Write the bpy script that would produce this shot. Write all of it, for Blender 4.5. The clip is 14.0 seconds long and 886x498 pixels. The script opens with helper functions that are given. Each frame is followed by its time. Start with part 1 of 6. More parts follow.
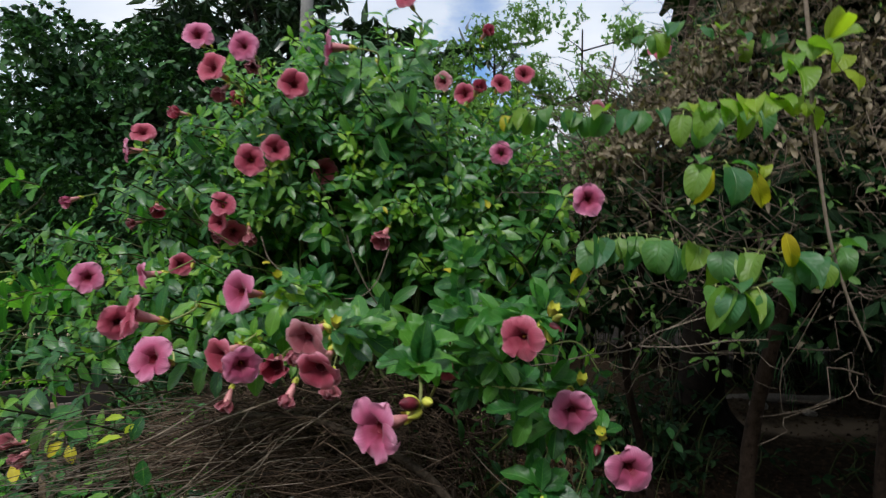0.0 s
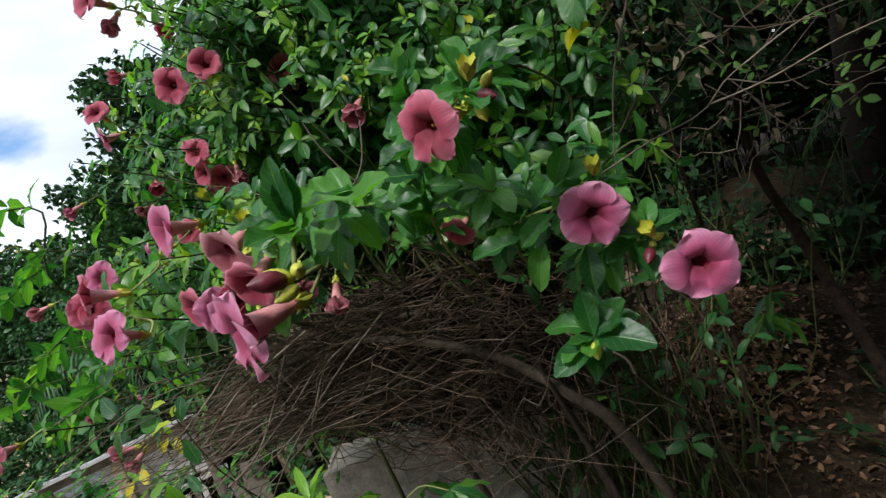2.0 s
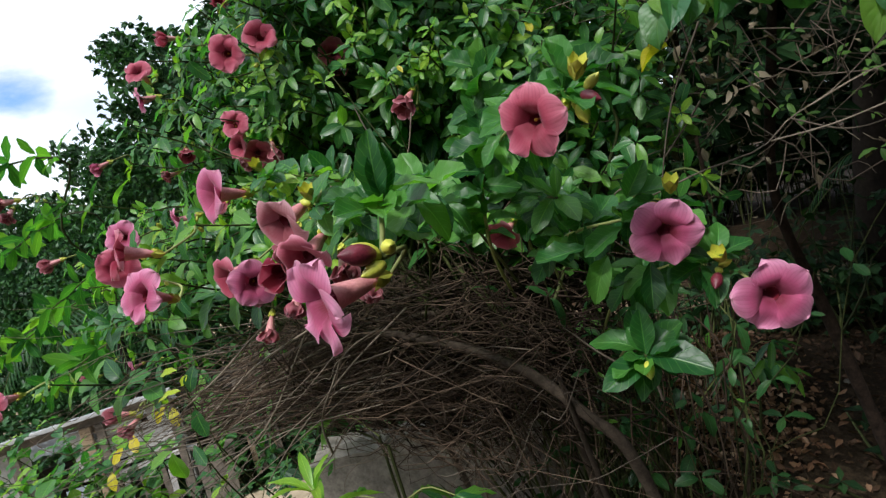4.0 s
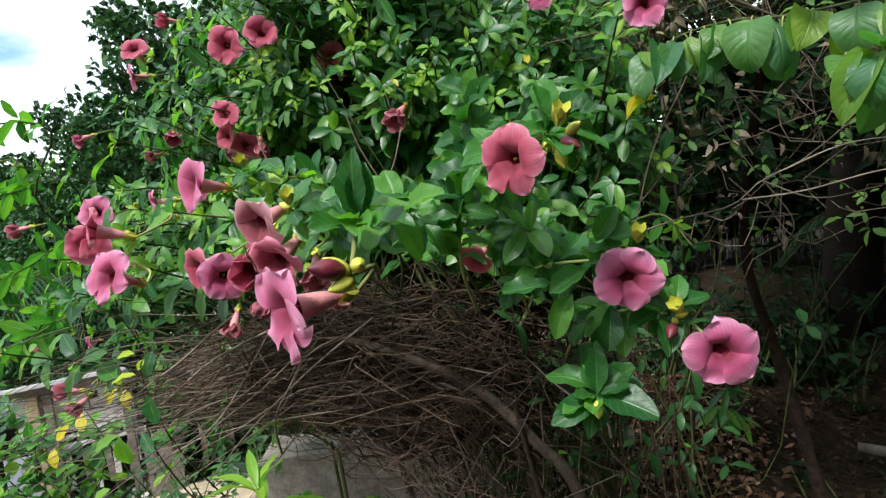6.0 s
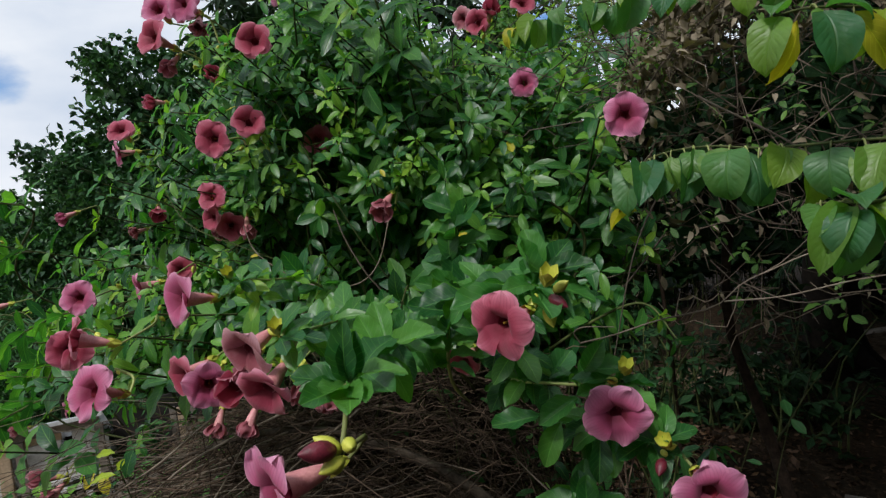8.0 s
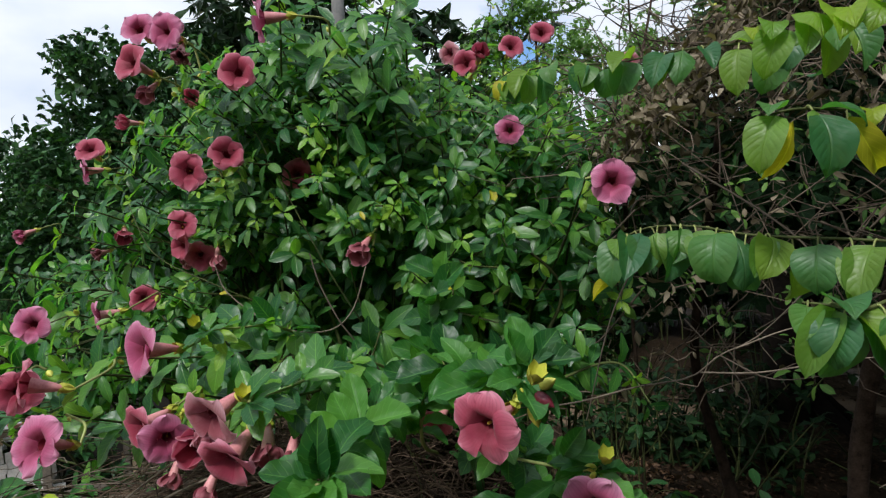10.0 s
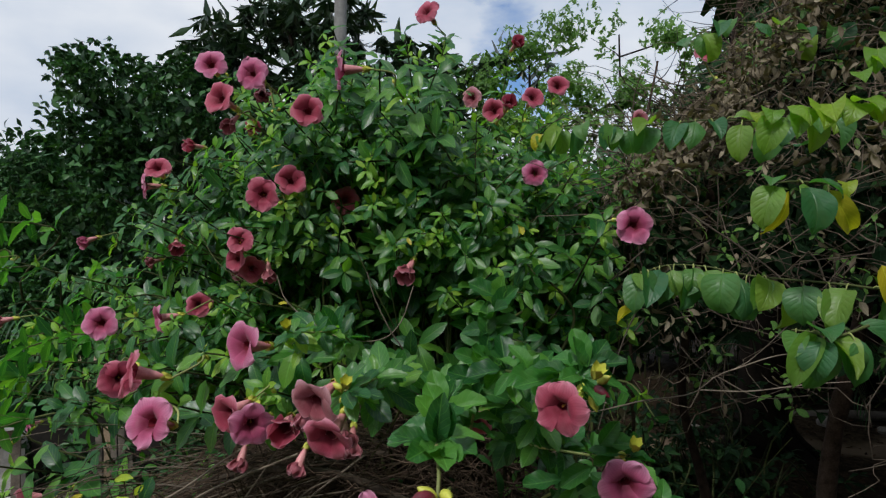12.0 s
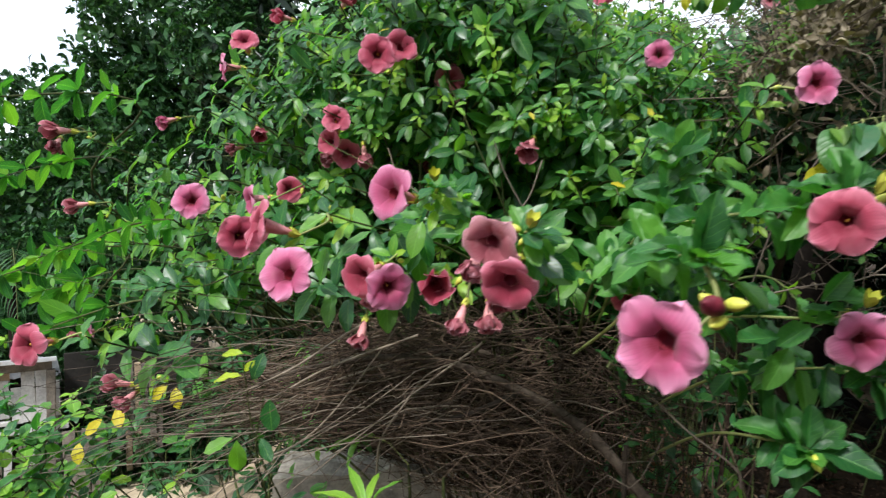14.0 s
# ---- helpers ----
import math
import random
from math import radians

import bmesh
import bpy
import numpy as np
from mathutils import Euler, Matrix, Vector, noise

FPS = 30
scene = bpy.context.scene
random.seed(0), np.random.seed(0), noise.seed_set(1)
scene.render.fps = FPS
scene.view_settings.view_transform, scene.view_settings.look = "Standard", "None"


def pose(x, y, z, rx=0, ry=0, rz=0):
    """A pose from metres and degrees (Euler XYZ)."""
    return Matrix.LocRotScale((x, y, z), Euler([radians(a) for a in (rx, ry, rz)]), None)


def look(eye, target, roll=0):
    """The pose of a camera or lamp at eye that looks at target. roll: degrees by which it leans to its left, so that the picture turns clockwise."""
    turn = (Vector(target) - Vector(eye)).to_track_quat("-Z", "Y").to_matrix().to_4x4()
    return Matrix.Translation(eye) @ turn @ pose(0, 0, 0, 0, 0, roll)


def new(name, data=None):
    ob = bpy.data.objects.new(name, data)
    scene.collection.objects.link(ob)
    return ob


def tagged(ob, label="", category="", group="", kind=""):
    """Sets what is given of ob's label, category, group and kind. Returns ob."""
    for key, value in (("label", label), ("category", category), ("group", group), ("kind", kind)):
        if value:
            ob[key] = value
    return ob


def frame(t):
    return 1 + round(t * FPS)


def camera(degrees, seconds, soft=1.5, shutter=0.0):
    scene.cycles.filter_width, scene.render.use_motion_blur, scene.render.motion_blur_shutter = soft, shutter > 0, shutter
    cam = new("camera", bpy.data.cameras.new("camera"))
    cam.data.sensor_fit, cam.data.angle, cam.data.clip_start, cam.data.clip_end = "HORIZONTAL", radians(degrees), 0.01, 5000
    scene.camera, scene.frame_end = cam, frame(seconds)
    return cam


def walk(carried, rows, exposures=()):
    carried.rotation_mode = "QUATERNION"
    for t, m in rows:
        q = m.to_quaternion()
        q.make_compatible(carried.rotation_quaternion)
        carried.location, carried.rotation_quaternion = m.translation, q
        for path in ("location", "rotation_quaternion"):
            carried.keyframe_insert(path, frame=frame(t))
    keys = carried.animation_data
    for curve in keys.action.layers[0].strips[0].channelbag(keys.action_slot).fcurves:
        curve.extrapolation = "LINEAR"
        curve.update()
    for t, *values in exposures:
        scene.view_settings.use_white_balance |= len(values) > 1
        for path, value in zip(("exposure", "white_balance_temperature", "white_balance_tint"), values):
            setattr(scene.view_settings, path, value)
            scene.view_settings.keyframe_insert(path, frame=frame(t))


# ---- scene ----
cam = camera(74.5, 14.0, soft=1.3, shutter=0.4)
PATH = [
    (0, (0.082, 0.021, 1.506), (-0.035, 2.017, 1.472), 1.8),
    (0.5, (0.144, 0.117, 1.456), (0.029, 2.111, 1.359), -3.0),
    (1, (0.198, 0.19, 1.394), (-0.03, 2.167, 1.197), -10.6),
    (1.5, (0.272, 0.266, 1.364), (-0.211, 2.19, 1.109), -18.7),
    (2, (0.256, 0.297, 1.357), (-0.348, 2.186, 1.095), -21.0),
    (2.5, (0.228, 0.295, 1.359), (-0.401, 2.178, 1.118), -21.2),
    (3, (0.219, 0.294, 1.362), (-0.405, 2.178, 1.116), -20.4),
    (5.3, (0.146, 0.272, 1.37), (-0.36, 2.194, 1.145), -5.7),
    (5.5, (0.165, 0.272, 1.372), (-0.337, 2.195, 1.145), -5.7),
    (6, (0.196, 0.275, 1.376), (-0.301, 2.2, 1.155), -6.4),
    (6.5, (0.201, 0.281, 1.409), (-0.291, 2.208, 1.197), -6.7),
    (7, (0.2, 0.284, 1.444), (-0.277, 2.218, 1.263), -6.7),
    (7.5, (0.2, 0.282, 1.46), (-0.258, 2.223, 1.317), -6.7),
    (8, (0.202, 0.282, 1.482), (-0.234, 2.23, 1.359), -6.6),
    (10.3, (0.188, 0.304, 1.548), (-0.135, 2.276, 1.467), -2.8),
    (10.5, (0.188, 0.293, 1.552), (-0.13, 2.265, 1.468), -2.6),
    (11, (0.172, 0.249, 1.559), (-0.124, 2.226, 1.5), -2.0),
    (11.5, (0.129, 0.182, 1.556), (-0.138, 2.164, 1.548), -0.7),
    (12, (0.099, 0.136, 1.547), (-0.161, 2.119, 1.555), -0.1),
    (12.5, (0.067, 0.133, 1.513), (-0.183, 2.117, 1.478), 0.6),
    (13, (0.027, 0.135, 1.469), (-0.243, 2.114, 1.374), 1.3),
    (13.5, (-0.028, 0.174, 1.431), (-0.313, 2.149, 1.3), 1.5),
    (14, (-0.117, 0.207, 1.39), (-0.419, 2.179, 1.255), 1.4),
]
walk(cam, [(t, look(eye, target, roll)) for t, eye, target, roll in PATH], [(0, -0.48), (0.5, -0.40), (1, -0.14), (1.5, -0.10), (2, -0.24), (3, -0.24), (5.5, 0.3), (6, 0.34), (6.5, 0.2), (7, -0.18), (7.5, -0.52), (8, -0.62), (10.5, -0.36), (11.5, -0.68), (12, -0.76), (12.5, -0.48), (13, 0.07), (14, 0.36)])

# ---- sky, sun ----
SUN_EL, SUN_AZ = 52.0, 200.0        # degrees; azimuth clockwise from +y
world = bpy.data.worlds.new("sky")
scene.world = world
world.use_nodes = True
wn, wl = world.node_tree.nodes, world.node_tree.links
wn.clear()
w_out = wn.new("ShaderNodeOutputWorld")
w_bg = wn.new("ShaderNodeBackground")
w_bg.inputs["Strength"].default_value = 0.1
w_sky = wn.new("ShaderNodeTexSky")
w_sky.sky_type = "NISHITA"
w_sky.sun_disc = False
w_sky.sun_elevation = radians(SUN_EL)
w_sky.sun_rotation = radians(SUN_AZ)
w_co = wn.new("ShaderNodeTexCoord")
w_map = wn.new("ShaderNodeMapping")
w_map.inputs["Scale"].default_value = (1.0, 1.0, 2.2)
w_map.inputs["Location"].default_value = (0.3, 0.15, 0.0)
w_noise = wn.new("ShaderNodeTexNoise")
w_noise.inputs["Scale"].default_value = 3.2
w_noise.inputs["Detail"].default_value = 7.0
w_noise.inputs["Roughness"].default_value = 0.55
w_ramp = wn.new("ShaderNodeValToRGB")
w_ramp.color_ramp.elements[0].position = 0.25
w_ramp.color_ramp.elements[1].position = 0.35
w_shade = wn.new("ShaderNodeValToRGB")
w_shade.color_ramp.elements[0].position = 0.38
w_shade.color_ramp.elements[0].color = (9.4, 10.7, 12.8, 1)
w_shade.color_ramp.elements[1].position = 0.62
w_shade.color_ramp.elements[1].color = (13.0, 13.7, 14.8, 1)
w_mix = wn.new("ShaderNodeMixRGB")
wl.new(w_co.outputs["Generated"], w_map.inputs["Vector"])
wl.new(w_map.outputs["Vector"], w_noise.inputs["Vector"])
wl.new(w_noise.outputs["Fac"], w_ramp.inputs["Fac"])
wl.new(w_noise.outputs["Fac"], w_shade.inputs["Fac"])
# two rifts of clear blue between the clouds
w_cover = w_ramp.outputs["Color"]
for way, width in (((0.002, 1.02, 0.286), 0.0065), ((-0.94, 0.813, 0.335), 0.0022)):
    w_dot = wn.new("ShaderNodeVectorMath")
    w_dot.operation = "DOT_PRODUCT"
    w_dot.inputs[1].default_value = Vector(way).normalized()
    wl.new(w_co.outputs["Generated"], w_dot.inputs[0])
    w_off = wn.new("ShaderNodeMath")
    w_off.operation = "MULTIPLY_ADD"
    w_off.inputs[1].default_value, w_off.inputs[2].default_value = -1.0 / width, 1.0 / width
    wl.new(w_dot.outputs["Value"], w_off.inputs[0])
    w_edge = wn.new("ShaderNodeMath")
    w_edge.operation = "MULTIPLY_ADD"
    w_edge.inputs[1].default_value, w_edge.inputs[2].default_value = 5.0, -2.2
    wl.new(w_noise.outputs["Fac"], w_edge.inputs[0])
    w_sum = wn.new("ShaderNodeMath")
    w_sum.use_clamp = True
    wl.new(w_off.outputs[0], w_sum.inputs[0])
    wl.new(w_edge.outputs[0], w_sum.inputs[1])
    w_min = wn.new("ShaderNodeMath")
    w_min.operation = "MINIMUM"
    wl.new(w_cover, w_min.inputs[0])
    wl.new(w_sum.outputs[0], w_min.inputs[1])
    w_cover = w_min.outputs[0]
wl.new(w_cover, w_mix.inputs["Fac"])
w_blue = wn.new("ShaderNodeMixRGB")
w_blue.blend_type = "MULTIPLY"
w_blue.inputs[0].default_value = 1.0
w_blue.inputs[2].default_value = (1.1, 1.7, 2.3, 1)
wl.new(w_sky.outputs["Color"], w_blue.inputs[1])
wl.new(w_blue.outputs["Color"], w_mix.inputs["Color1"])
wl.new(w_shade.outputs["Color"], w_mix.inputs["Color2"])
wl.new(w_mix.outputs["Color"], w_bg.inputs["Color"])
wl.new(w_bg.outputs["Background"], w_out.inputs["Surface"])

sun_data = bpy.data.lights.new("sun", "SUN")
sun_data.energy = 4.4
sun_data.angle = radians(10.0)
sun_data.color = (1.0, 0.98, 0.96)
sun = new("sun", sun_data)
sun_dir = Vector((math.sin(radians(SUN_AZ)) * math.cos(radians(SUN_EL)), math.cos(radians(SUN_AZ)) * math.cos(radians(SUN_EL)), math.sin(radians(SUN_EL))))
sun.matrix_world = look(sun_dir * 30, (0, 0, 0))


# ---- materials ----
class Nodes:
    """A short hand for node materials."""

    def __init__(self, name):
        self.mat = bpy.data.materials.new(name)
        self.mat.use_nodes = True
        self.n, self.l = self.mat.node_tree.nodes, self.mat.node_tree.links
        self.n.clear()
        self.out = self.n.new("ShaderNodeOutputMaterial")
        self.bsdf = self.n.new("ShaderNodeBsdfPrincipled")
        self.l.new(self.bsdf.outputs[0], self.out.inputs["Surface"])

    def add(self, kind, **values):
        node = self.n.new("ShaderNode" + kind)
        for key, value in values.items():
            key = key.replace("_", " ")
            node.inputs[key].default_value = value
        return node

    def link(self, a, b):
        self.l.new(a, b)

    def math(self, op, a, b=None, c=None):
        node = self.n.new("ShaderNodeMath")
        node.operation = op
        for i, v in enumerate((a, b, c)):
            if v is None:
                continue
            if isinstance(v, (int, float)):
                node.inputs[i].default_value = v
            else:
                self.link(v, node.inputs[i])
        return node.outputs[0]

    def mix(self, fac, a, b):
        node = self.n.new("ShaderNodeMixRGB")
        for i, v in enumerate((fac, a, b)):
            if isinstance(v, (int, float)):
                node.inputs[i].default_value = v
            elif isinstance(v, tuple):
                node.inputs[i].default_value = (*v, 1) if len(v) == 3 else v
            else:
                self.link(v, node.inputs[i])
        return node.outputs[0]

    def ramp(self, fac, *stops):
        node = self.n.new("ShaderNodeValToRGB")
        els = node.color_ramp.elements
        while len(els) < len(stops):
            els.new(0.5)
        for el, (pos, col) in zip(els, stops):
            el.position = pos
            el.color = (*col, 1) if isinstance(col, tuple) else (col, col, col, 1)
        self.link(fac, node.inputs[0])
        return node.outputs[0]

    def noise(self, scale, detail=4.0, rough=0.55, where="Object"):
        co = self.n.new("ShaderNodeTexCoord")
        node = self.add("TexNoise", Scale=scale, Detail=detail, Roughness=rough)
        self.link(co.outputs[where], node.inputs["Vector"])
        return node.outputs["Fac"]

    def world_noise(self, scale, detail=4.0, rough=0.55):
        geo = self.n.new("ShaderNodeNewGeometry")
        node = self.add("TexNoise", Scale=scale, Detail=detail, Roughness=rough)
        self.link(geo.outputs["Position"], node.inputs["Vector"])
        return node.outputs["Fac"]

    def chance(self):
        """A random number for each loose piece and each object."""
        geo, info = self.n.new("ShaderNodeNewGeometry"), self.n.new("ShaderNodeObjectInfo")
        return self.math("FRACT", self.math("ADD", geo.outputs["Random Per Island"], info.outputs["Random"]))

    def bump(self, height, strength, distance):
        node = self.add("Bump", Strength=strength, Distance=distance)
        self.link(height, node.inputs["Height"])
        self.link(node.outputs[0], self.bsdf.inputs["Normal"])
        return node.outputs[0]


def leaf_material(name, colours, rough=0.38, spec=0.35, sheen_through=0.3, veins=8.0, rib=0.35, relief=0.002, blotch=0.10, blotch_colour=(0.20, 0.17, 0.03)):
    m = Nodes(name)
    uv = m.n.new("ShaderNodeUVMap")
    sep = m.n.new("ShaderNodeSeparateXYZ")
    m.link(uv.outputs[0], sep.inputs[0])
    across = m.math("ABSOLUTE", m.math("SUBTRACT", sep.outputs[0], 0.5))
    along = sep.outputs[1]
    stops = [(i / (len(colours) - 1), c) for i, c in enumerate(colours)]
    base = m.ramp(m.chance(), *stops)
    speck = m.world_noise(55.0, 3.0)
    base = m.mix(m.math("MULTIPLY", m.ramp(speck, (0.45, 0.0), (0.75, 1.0)), blotch), base, blotch_colour)
    large = m.world_noise(3.0, 2.0)
    base = m.mix(m.math("MULTIPLY", large, 0.35), base, tuple(c * 0.55 for c in colours[0]))
    midrib = m.ramp(across, (0.0, 1.0), (0.035, 0.0))
    wave = m.math("SINE", m.math("MULTIPLY", m.math("SUBTRACT", along, m.math("MULTIPLY", across, 0.55)), veins * 6.283))
    vein = m.ramp(wave, (0.86, 0.0), (1.0, 1.0))
    lines = m.math("MAXIMUM", midrib, m.math("MULTIPLY", vein, 0.35 if relief <= 0.002 else 0.10))
    light = tuple(min(1.0, c * 2.0 + 0.05) for c in colours[-1])
    base = m.mix(m.math("MULTIPLY", lines, rib), base, light)
    m.link(base, m.bsdf.inputs["Base Color"])
    m.bsdf.inputs["Roughness"].default_value = rough
    m.bsdf.inputs["Specular IOR Level"].default_value = spec
    height = m.math("ADD", m.math("MULTIPLY", lines, -0.6), m.math("MULTIPLY", m.world_noise(90.0, 2.0), 0.7))
    if relief > 0.002:
        # quilted between the veins
        quilt = m.math("MULTIPLY", m.math("ABSOLUTE", wave), m.ramp(across, (0.02, 0.0), (0.2, 1.0), (0.42, 0.4)))
        height = m.math("ADD", height, m.math("ADD", m.math("MULTIPLY", quilt, 0.35), m.world_noise(38.0, 3.0)))
    normal = m.bump(height, 0.35 if relief <= 0.002 else 0.6, relief)
    thin = m.n.new("ShaderNodeBsdfTranslucent")
    bright_node = m.n.new("ShaderNodeMixRGB")
    bright_node.blend_type = "MULTIPLY"
    bright_node.inputs[0].default_value = 1.0
    m.link(base, bright_node.inputs[1])
    bright_node.inputs[2].default_value = (1.7, 1.9, 0.6, 1)
    m.link(bright_node.outputs[0], thin.inputs[0])
    m.link(normal, thin.inputs["Normal"])
    both = m.n.new("ShaderNodeMixShader")
    both.inputs[0].default_value = sheen_through
    m.link(m.bsdf.outputs[0], both.inputs[1])
    m.link(thin.outputs[0], both.inputs[2])
    m.link(both.outputs[0], m.out.inputs["Surface"])
    return m.mat


def bark_material(name, dark, light, scale=14.0, rough=0.85, depth=0.004, spec=0.15):
    m = Nodes(name)
    n1, n2 = m.world_noise(scale, 6.0, 0.65), m.world_noise(scale * 5, 3.0)
    both = m.math("ADD", m.math("MULTIPLY", n1, 0.7), m.math("MULTIPLY", n2, 0.3))
    base = m.ramp(both, (0.32, dark), (0.68, light))
    tint = m.ramp(m.chance(), (0.0, 0.25), (0.8, 0.9), (1.0, 1.0))
    mul = m.n.new("ShaderNodeMixRGB")
    mul.blend_type = "MULTIPLY"
    mul.inputs[0].default_value = 1.0
    m.link(base, mul.inputs[1])
    m.link(tint, mul.inputs[2])
    m.link(mul.outputs[0], m.bsdf.inputs["Base Color"])
    m.bsdf.inputs["Roughness"].default_value = rough
    m.bsdf.inputs["Specular IOR Level"].default_value = spec
    m.bump(both, 0.6, depth)
    return m.mat


def petal_material(name, centre, middle, edge, fade=0.0):
    m = Nodes(name)
    co = m.n.new("ShaderNodeTexCoord")
    sep = m.n.new("ShaderNodeSeparateXYZ")
    m.link(co.outputs["Object"], sep.inputs[0])
    uv = m.n.new("ShaderNodeUVMap")
    flat = m.n.new("ShaderNodeSeparateXYZ")
    m.link(uv.outputs[0], flat.inputs[0])
    across = m.math("ABSOLUTE", m.math("SUBTRACT", flat.outputs[0], 0.5))
    r = m.math("SQRT", m.math("ADD", m.math("POWER", sep.outputs[0], 2.0), m.math("POWER", sep.outputs[1], 2.0)))
    grain = m.noise(120.0, 3.0)
    # the dark throat runs further out along the petal's middle
    r2 = m.math("ADD", r, m.math("MULTIPLY", m.math("SUBTRACT", grain, 0.5), 0.006))
    r2 = m.math("ADD", r2, m.math("MULTIPLY", across, 0.005))
    base = m.ramp(m.math("MULTIPLY", r2, 24.0), (0.24, centre), (0.40, tuple(0.45 * a + 0.55 * b for a, b in zip(centre, middle))), (0.55, middle), (0.92, edge))
    info = m.n.new("ShaderNodeObjectInfo")
    base = m.mix(m.math("MULTIPLY", info.outputs["Random"], 0.4), base, tuple(0.8 * c for c in middle))
    blot = m.ramp(m.world_noise(60.0, 4.0), (0.52, 0.0), (0.75, 1.0))
    base = m.mix(m.math("MULTIPLY", blot, 0.14 + fade), base, (0.70, 0.34, 0.38))
    veins = m.math("SINE", m.math("ADD", m.math("MULTIPLY", flat.outputs[0], 66.0), m.math("MULTIPLY", grain, 5.0)))
    base = m.mix(m.math("MULTIPLY", m.ramp(veins, (0.35, 0.0), (1.0, 1.0)), 0.20), base, tuple(0.6 * c for c in middle))
    # pale highlight along the margin, put into the petal's colour
    rim = m.math("MAXIMUM", m.ramp(across, (0.40, 0.0), (0.5, 1.0)), m.ramp(flat.outputs[1], (0.86, 0.0), (1.0, 1.0)))
    rim = m.math("MULTIPLY", rim, m.ramp(flat.outputs[1], (0.45, 0.0), (0.75, 1.0)))
    base = m.mix(m.math("MULTIPLY", rim, 0.40), base, (0.86, 0.52, 0.62))
    m.link(base, m.bsdf.inputs["Base Color"])
    m.bsdf.inputs["Roughness"].default_value = 0.6
    m.bsdf.inputs["Specular IOR Level"].default_value = 0.25
    m.bsdf.inputs["Sheen Weight"].default_value = 0.12
    normal = m.bump(m.math("ADD", m.math("MULTIPLY", veins, 0.12), grain), 0.22, 0.0008)
    thin = m.n.new("ShaderNodeBsdfTranslucent")
    m.link(base, thin.inputs[0])
    m.link(normal, thin.inputs["Normal"])
    both = m.n.new("ShaderNodeMixShader")
    both.inputs[0].default_value = 0.40
    m.link(m.bsdf.outputs[0], both.inputs[1])
    m.link(thin.outputs[0], both.inputs[2])
    m.link(both.outputs[0], m.out.inputs["Surface"])
    return m.mat


def plain_material(name, dark, light, scale, rough, metal=0.0, depth=0.002, through=0.0):
    m = Nodes(name)
    n1, n2 = m.world_noise(scale, 6.0, 0.6), m.world_noise(scale * 7, 3.0)
    both = m.math("ADD", m.math("MULTIPLY", n1, 0.65), m.math("MULTIPLY", n2, 0.35))
    base = m.ramp(both, (0.35, dark), (0.65, light))
    m.link(base, m.bsdf.inputs["Base Color"])
    m.bsdf.inputs["Roughness"].default_value = rough
    m.bsdf.inputs["Metallic"].default_value = metal
    m.bump(both, 0.5, depth)
    return m.mat


def ground_material():
    m = Nodes("earth")
    n1, n2, n3 = m.world_noise(1.2, 5.0), m.world_noise(22.0, 5.0, 0.7), m.world_noise(120.0, 3.0)
    # near-black tones: shade under the trees is put into the litter
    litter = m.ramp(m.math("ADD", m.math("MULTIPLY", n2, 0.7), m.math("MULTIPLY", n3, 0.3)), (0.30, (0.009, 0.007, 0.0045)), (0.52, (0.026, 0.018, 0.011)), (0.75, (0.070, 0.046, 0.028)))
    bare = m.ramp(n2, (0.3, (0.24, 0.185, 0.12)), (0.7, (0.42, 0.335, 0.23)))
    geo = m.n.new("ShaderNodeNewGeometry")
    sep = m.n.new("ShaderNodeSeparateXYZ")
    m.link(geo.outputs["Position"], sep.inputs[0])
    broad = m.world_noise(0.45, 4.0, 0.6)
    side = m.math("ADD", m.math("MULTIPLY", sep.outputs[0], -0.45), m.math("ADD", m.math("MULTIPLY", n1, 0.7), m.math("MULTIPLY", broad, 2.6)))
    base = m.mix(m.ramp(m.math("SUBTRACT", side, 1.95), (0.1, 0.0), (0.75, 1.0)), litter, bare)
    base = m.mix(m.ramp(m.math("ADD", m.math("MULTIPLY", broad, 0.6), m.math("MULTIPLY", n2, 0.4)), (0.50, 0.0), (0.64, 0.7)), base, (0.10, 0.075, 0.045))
    # a paler trodden strip beyond the trees, sunlight put into its colour
    strip = m.math("ADD", sep.outputs[1], m.math("MULTIPLY", n1, 0.9))
    strip = m.ramp(m.math("ABSOLUTE", m.math("SUBTRACT", strip, 5.5)), (0.10, 1.0), (0.28, 0.0))
    base = m.mix(m.math("MULTIPLY", strip, 0.45), base, (0.34, 0.25, 0.17))
    m.link(base, m.bsdf.inputs["Base Color"])
    m.bsdf.inputs["Roughness"].default_value = 0.95
    m.bsdf.inputs["Specular IOR Level"].default_value = 0.08
    m.bump(m.math("ADD", n2, m.math("MULTIPLY", n3, 0.4)), 0.8, 0.02)
    return m.mat


M_LEAF = leaf_material("allamanda_leaf", [(0.017, 0.098, 0.036), (0.033, 0.163, 0.045), (0.074, 0.245, 0.046), (0.17, 0.39, 0.05)], rough=0.36, spec=0.58, rib=0.30, sheen_through=0.48)
M_LEAF_NEAR = leaf_material("near_leaf", [(0.014, 0.088, 0.022), (0.026, 0.135, 0.028), (0.05, 0.20, 0.034), (0.11, 0.31, 0.045)], rough=0.42, spec=0.50, rib=0.28, sheen_through=0.38, veins=7.0)
# the bush's leaf again, with shade put into its green
M_SHADE_LEAF = leaf_material("shaded_bush_leaf", [(0.010, 0.045, 0.016), (0.020, 0.080, 0.022), (0.035, 0.125, 0.03)], rough=0.4, spec=0.3, rib=0.3, sheen_through=0.3)
M_LEAF_YOUNG = leaf_material("young_leaf", [(0.105, 0.29, 0.04), (0.18, 0.38, 0.045), (0.28, 0.45, 0.045)], sheen_through=0.35)
